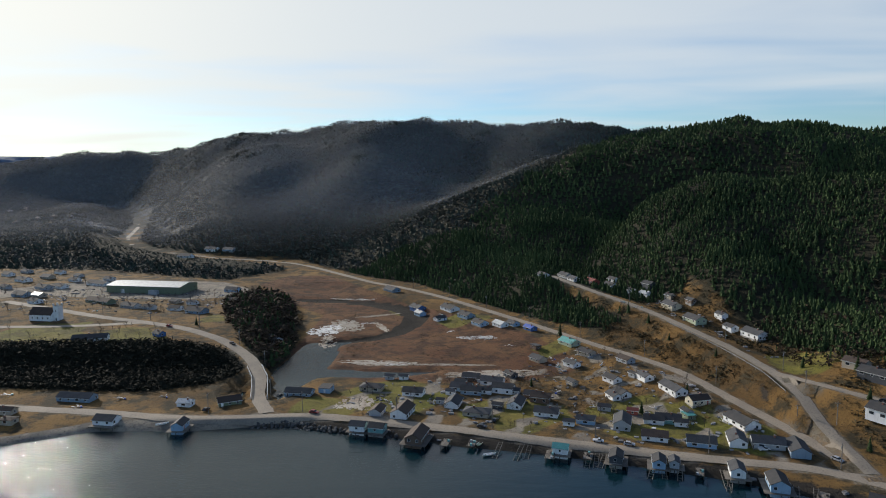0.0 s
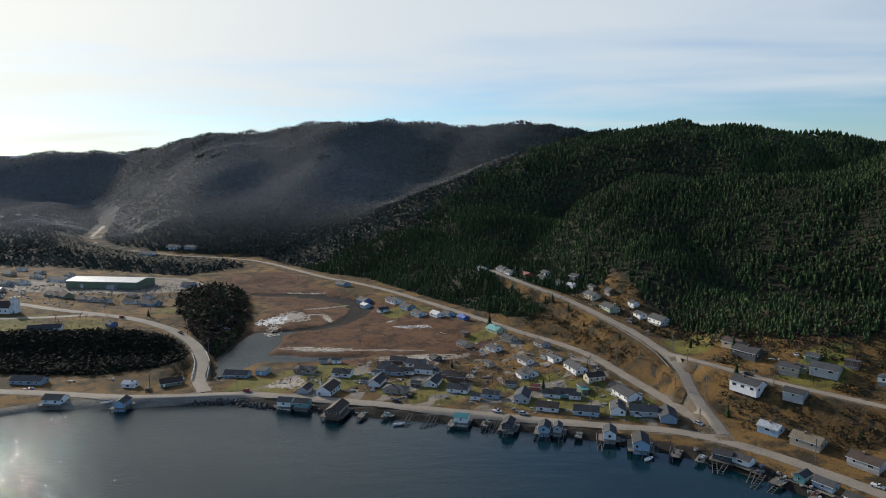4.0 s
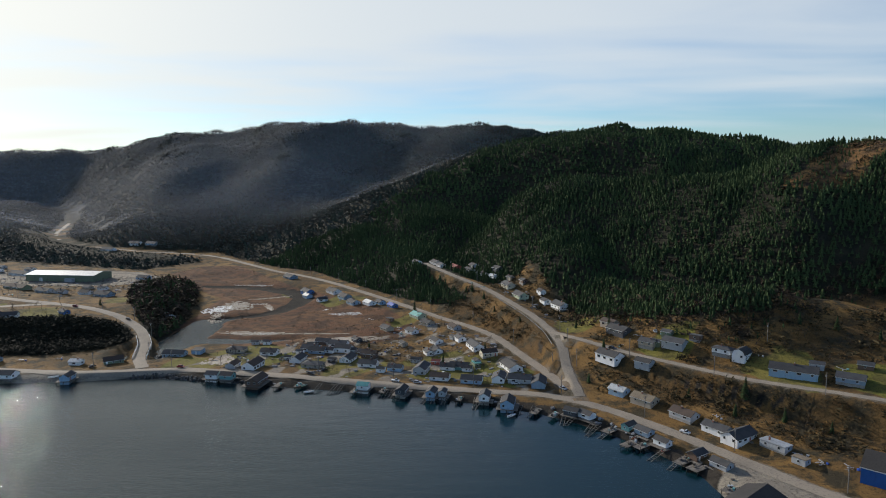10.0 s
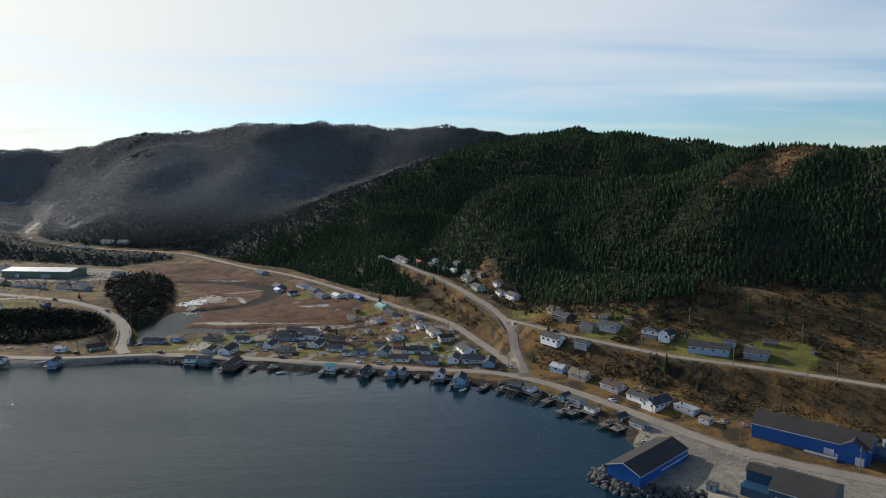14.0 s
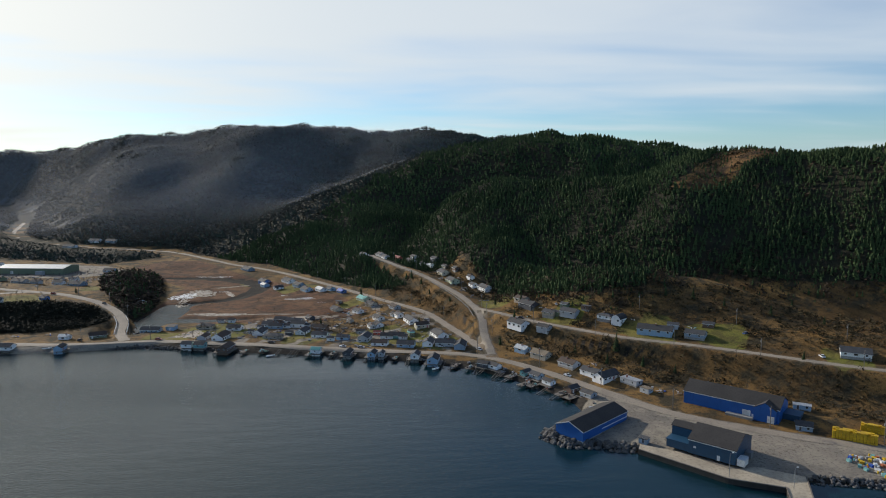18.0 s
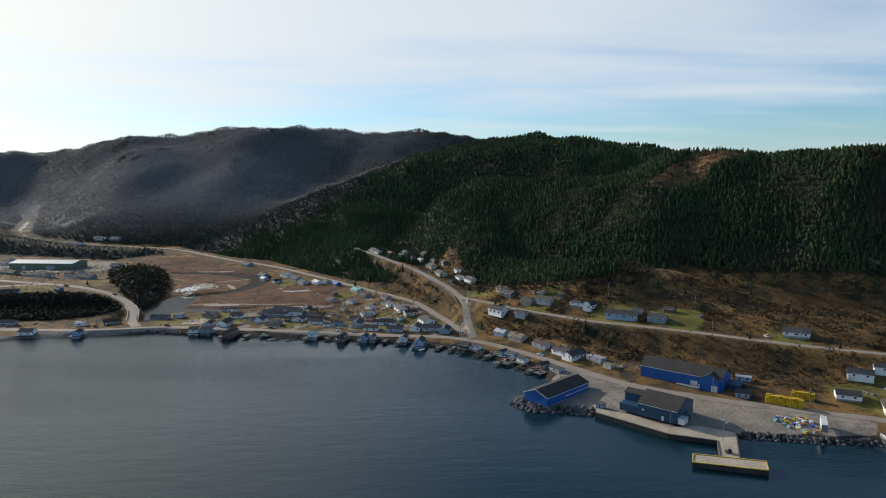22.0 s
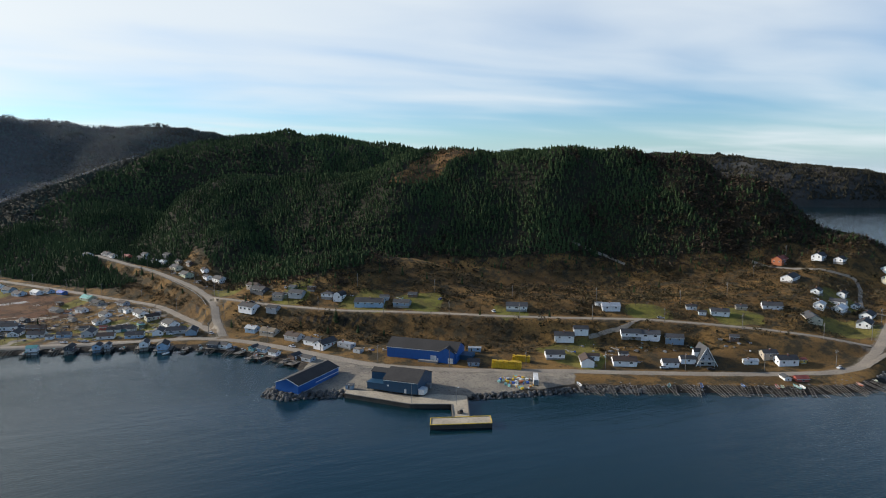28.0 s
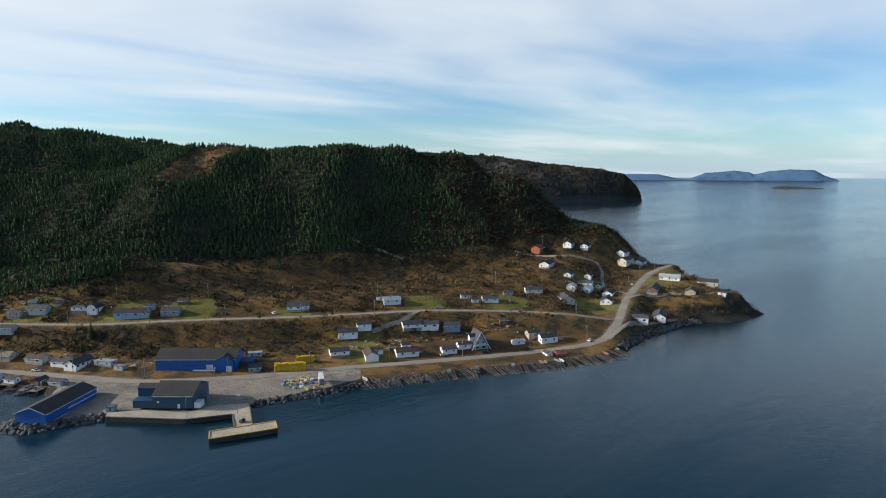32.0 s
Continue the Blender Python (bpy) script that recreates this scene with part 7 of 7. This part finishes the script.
def blot(name, x, y, rx, ry, turn, material, label, seed, pieces=26):
    """A broken pale patch lying on the marsh: many thin ragged flakes close together."""
    rng = random.Random(seed)
    v, f = [], []
    c, s = math.cos(radians(turn)), math.sin(radians(turn))
    for _ in range(pieces * 4):
        a, r = rng.uniform(0, 6.28), math.sqrt(rng.random())
        ox, oy = rx * r * math.cos(a), ry * r * math.sin(a)
        big = rng.uniform(0.04, 0.19) * (1.2 - 0.7 * r)
        n, b = 11, len(v)
        ph = [rng.uniform(0, 6.28) for _ in range(3)]
        for i in range(n):
            q = 6.28318 * i / n
            k = big * (1 + 0.3 * math.sin(2 * q + ph[0]) + 0.25 * math.sin(3 * q + ph[1]) + 0.15 * math.sin(5 * q + ph[2]))
            px, py = ox + rx * k * math.cos(q), oy + ry * k * math.sin(q)
            v.append((x + c * px - s * py, y + s * px + c * py))
        f.append(tuple(range(b, b + n)))
    z = height(np.array([p[0] for p in v]), np.array([p[1] for p in v]))
    verts = []
    for k, face in enumerate(f):
        level = max(float(np.max(z[list(face)])), 0.02) + 0.05 + 0.0004 * k
        keep = level < 2.6
        verts += [(v[i][0], v[i][1], level if keep else -3.0) for i in face]
    return tagged(new(name, geo_mesh(name, verts, f, material)), label, name.replace("_", " "), kind="structure")


blot("ice_pool", -47, 452, 17, 4.5, -12, ICE, "white frozen pool in the brown marsh", 1)
blot("ice_pool", -25, 430, 6, 2.2, -10, ICE, "small white frozen pool in the marsh", 2, 9)
blot("ice_pool", -68, 472, 5, 2, 40, ICE, "small white frozen pool in the marsh", 3, 8)
blot("sedge_flat", -108, 392, 24, 6, -6, SAND, "bleached sedge flat beside the creek", 4, 40)
blot("ice_pool", -104, 391, 16, 3.6, -6, ICE, "white frost on the sedge beside the creek", 15, 22)
blot("sedge_flat", -66, 389, 28, 2.2, 3, SAND, "bleached sedge strip along the marsh edge", 5, 34)
blot("sedge_flat", -146, 482, 13, 20, 20, SAND, "bleached sedge flat inside the creek bend", 6, 50)
blot("ice_pool", -150, 478, 8, 8, 50, ICE, "white ice at the edge of the lagoon", 7, 24)
blot("ice_pool", -158, 468, 13, 15, 20, ICE, "broad white ice beside the lagoon", 18, 30)
blot("ice_pool", -132, 494, 6, 3, 30, ICE, "small white frozen pool in the creek bend", 8, 9)
blot("sedge_flat", -120, 484, 3, 18, 25, SAND, "bleached bank of the creek bend", 9, 40)
blot("sedge_flat", -128, 522, 3, 20, -60, SAND, "bleached bank of the creek bend", 10, 40)
blot("sedge_flat", -150, 440, 6, 14, 10, SAND, "pale mud and sedge at the lagoon edge", 11, 30)
blot("sedge_flat", -40, 372, 30, 8, 8, SAND, "bleached sedge behind the houses", 12, 40)
blot("gravel_bar", -108, 316, 9, 14, -10, SAND, "pale puddled gravel lot", 13, 40)
blot("ice_pool", -385, 780, 16, 12, 10, ICE, "white frozen pond in the woods", 14)
blot("ice_pool", -190, 660, 14, 3, 20, ICE, "small white pools on the upper marsh", 16, 14)
blot("ice_pool", -160, 585, 22, 3, -10, ICE, "white frost along the upper creek", 17, 16)


def junk_pile(x, y, seed):
    """A heap of boards, tubs and oddments beside a house."""
    rng = random.Random(seed)
    z = float(height(np.array([x]), np.array([y]))[0])
    ob = thing("lumber_pile", "untidy pile of weathered lumber and oddments on the ground", "lumber pile", pose(x, y, z, 0, 0, rng.uniform(0, 180)), "yard piles")
    for k in range(rng.randint(4, 8)):
        a = (rng.uniform(-1.6, 1.6), rng.uniform(-1.2, 1.2), 0.08 + 0.12 * k)
        ang, ln = rng.uniform(-0.5, 0.5) + (1.57 if rng.random() < 0.3 else 0), rng.uniform(1.5, 3.6)
        part("board", bar(a, (a[0] + ln * math.cos(ang), a[1] + ln * math.sin(ang), a[2] + rng.uniform(-0.05, 0.3)), 0.3, 0.12), rng.choice((TIMBER, TIMBER, WALLS["grey"], TRIM)), ob)
    part("tub", box(-1.9, -0.9, -1.7, -0.9, 0, 0.7, 0.1), rng.choice((WALLS["teal"], ROOFS["blue"], WALLS["grey"])), ob)


for k, (jx, jy) in enumerate(((-92, 322), (-70, 322), (-48, 326), (-40, 345), (-25, 333), (-8, 340), (8, 318), (20, 312), (36, 318), (48, 300), (60, 296), (14, 410), (-4, 402), (8, 398), (22, 384), (-2, 388), (-60, 500), (-78, 520), (70, 286),
                              (128, 296), (140, 300), (150, 213), (160, 188), (168, 178), (172, 172), (180, 166), (156, 198), (-225, 318), (-205, 322), (-240, 306), (-285, 320), (-280, 520), (-262, 512), (-300, 535), (-325, 540), (-370, 545),
                              (290, 96), (305, 104), (320, 100), (346, 86), (366, 62), (276, 110), (300, 82), (150, 292), (186, 252), (216, 232), (480, 100), (500, 92), (60, 455), (52, 470), (78, 440), (96, 400), (-330, 470), (-395, 505))):
    junk_pile(jx, jy, 300 + k)


def crate_shape(rng):
    """A low stack of boards, traps or boxes about 1 m across, as triangles."""
    v, f = [], []
    for _ in range(2):
        a, b, c = rng.uniform(0.25, 0.6), rng.uniform(0.15, 0.4), rng.uniform(0.25, 0.7)
        x, y = rng.uniform(-0.4, 0.4), rng.uniform(-0.4, 0.4)
        gv, gf = box(x - a, x + a, y - b, y + b, 0, c)
        k = len(v)
        v += gv
        for q in gf:
            f += [(k + q[0], k + q[i], k + q[i + 1]) for i in range(1, len(q) - 1)]
    return np.array(v), np.array(f)


crng = np.random.RandomState(77)
HEAPS = [crate_shape(crng) for _ in range(8)]
CLUTTER = leaf_material("mixed weathered yard clutter", (0.030, 0.028, 0.026), (0.34, 0.34, 0.35))
STRIP = [(-100, 286), (-20, 268), (50, 250), (90, 226), (126, 176), (140, 180), (104, 230), (60, 262), (-20, 278), (-100, 295)]
UPPER = [(62, 478), (90, 400), (100, 345), (112, 345), (106, 400), (80, 480)]
ROWS = [(272, 118), (300, 98), (352, 72), (372, 60), (380, 72), (330, 104), (282, 132)]
heap = sown([VILLAGE, STRIP, UPPER, ROWS, [(-420, 470), (-250, 470), (-240, 560), (-420, 640)]], 3.1, crng, (-420, 50, 400, 640), [], lambda x, y, r: r.uniform(0, 1, x.shape) < 0.16 + 0.16 * bump(x, y, 24, 71))
h = crng.uniform(0.6, 1.7, len(heap))
LANDING = [(251, 66), (282, 50), (322, 31), (356, 12), (387, 3), (402, 5), (398, 12), (359, 21), (325, 39), (285, 58), (254, 74)]
litter = sown([LANDING], 1.7, crng, (245, -5, 405, 85), [], lambda x, y, r: r.uniform(0, 1, x.shape) < 0.30 + 0.25 * bump(x, y, 16, 73))
low = crng.uniform(0.2, 0.6, len(litter))
scatter("shore_clutter", HEAPS, litter, low, low * crng.uniform(1.0, 2.2, len(low)), CLUTTER, "driftwood, traps and stones strewn along the landing beach", "clutter")
scatter("yard_clutter", HEAPS, heap, h, h * crng.uniform(0.9, 1.8, len(h)), CLUTTER, "traps, boards and boxes lying about the yards and landings", "clutter")


def far_shore(name, line, depth, material, label, seed, woods=0):
    """A distant rise of land: crest heights along a line, falling to the water on both sides."""
    rows = []
    pts = []
    for a, b in zip(line, line[1:]):
        n = max(4, int(math.hypot(b[0] - a[0], b[1] - a[1]) / 25))
        pts += [tuple(a[k] + (b[k] - a[k]) * i / n for k in range(4)) for i in range(n)]
    pts.append(line[-1])
    xy = np.array([p[:2] for p in pts])
    d = np.gradient(xy, axis=0)
    d /= np.linalg.norm(d, axis=1)[:, None]
    side = np.stack([d[:, 1], -d[:, 0]], 1)
    zz, base = np.array([p[2] for p in pts]), np.array([p[3] for p in pts])
    run = np.concatenate([[0], np.cumsum(np.hypot(*np.diff(xy, axis=0).T))])
    wide = depth * np.clip(run / (1.1 * depth), 0.08, 1)
    steps = [(u, max(0.0, 1 - abs(u) ** 1.7) ** 0.8) for u in np.linspace(-1, 1, 25)]
    for u, k in steps:
        q = xy - side * (u * wide)[:, None]
        rough = 1 + (0.07 * bump(q[:, 0], q[:, 1], 190, seed) + 0.06 * bump(q[:, 0], q[:, 1], 70, seed + 1)) * (0 < k < 0.97)
        rows.append(np.column_stack([q, base - 2 + zz * k * rough]))
    v = np.stack(rows, 1).reshape(-1, 3)
    ob = mesh_object(name, v, grid_faces(len(steps), len(pts)), material, True)
    if woods:
        g = np.random.RandomState(seed)
        low = v.reshape(len(pts), len(steps), 3)
        i, j = g.randint(0, len(pts) - 1, woods), g.randint(1, len(steps) - 2, woods)
        a, b = g.uniform(0, 1, (woods, 1)), g.uniform(0, 1, (woods, 1))
        spots = (low[i, j] * (1 - a) + low[i + 1, j] * a) * (1 - b) + (low[i, j + 1] * (1 - a) + low[i + 1, j + 1] * a) * b
        spots = spots[spots[:, 2] > 14]
        h = g.uniform(5, 11, len(spots))
        scatter("forest", FAR, spots, h, h * g.uniform(1.6, 2.6, len(h)), FARWOOD, "brown-green woods on the distant headland", "forest")
    return tagged(ob, label, "distant land", kind="structure")


FARWOOD = leaf_material("distant brown-green wood", (0.022, 0.026, 0.020), (0.060, 0.050, 0.034))
FARLAND = surface("distant wooded cliff", (0.030, 0.036, 0.036), (0.060, 0.050, 0.042), 0.95, broad=0.008, fine=0.035, bump=0.8, depth=6.0)
# the haze of distance is put into this blue base colour
HAZE_LAND = surface("distant land in haze blue", (0.060, 0.130, 0.230), (0.050, 0.110, 0.200), 0.95, broad=0.004, fine=0.02, bump=0.2, depth=4.0)
far_shore("far_headland", [(2474, 1112, 4, 0), (2470, 1135, 60, 0), (2452, 1180, 105, 0), (2400, 1290, 128, 0), (2330, 1480, 150, 0), (2240, 1720, 186, 0), (2140, 1960, 198, 0), (1980, 2200, 190, 0), (1700, 2500, 130, 0)], 400, FARLAND,
          "dark wooded headland across the bay", 41, 14000)



def bearing(deg, r):
    return 44 + r * math.sin(radians(deg)), -196 + r * math.cos(radians(deg))


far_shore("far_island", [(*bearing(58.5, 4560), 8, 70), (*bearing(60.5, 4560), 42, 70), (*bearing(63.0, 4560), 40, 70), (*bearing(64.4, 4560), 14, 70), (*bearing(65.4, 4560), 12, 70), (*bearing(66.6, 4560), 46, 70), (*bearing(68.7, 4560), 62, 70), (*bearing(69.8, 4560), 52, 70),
                         (*bearing(70.2, 4560), 38, 70), (*bearing(71.2, 4560), 58, 70), (*bearing(72.6, 4560), 68, 70), (*bearing(74.3, 4560), 64, 70), (*bearing(75.0, 4560), 30, 70), (*bearing(75.9, 4560), 5, 70)], 70, HAZE_LAND, "hilly islands on the horizon, coloured blue as by haze", 51)
far_shore("far_islet", [(*bearing(71.4, 3900), 6, 33), (*bearing(72.0, 3900), 16, 33), (*bearing(73.2, 3900), 12, 33), (*bearing(75.0, 3900), 5, 33)], 50, FARLAND, "low rocky islet in the open sea", 53)
far_shore("far_hill", [(*bearing(-41, 4300), 100, 60), (*bearing(-36.5, 4300), 150, 60), (*bearing(-32, 4300), 148, 60), (*bearing(-26, 4300), 90, 60)], 300, HAZE_LAND, "hill far up the valley, coloured pale blue as by haze", 55)
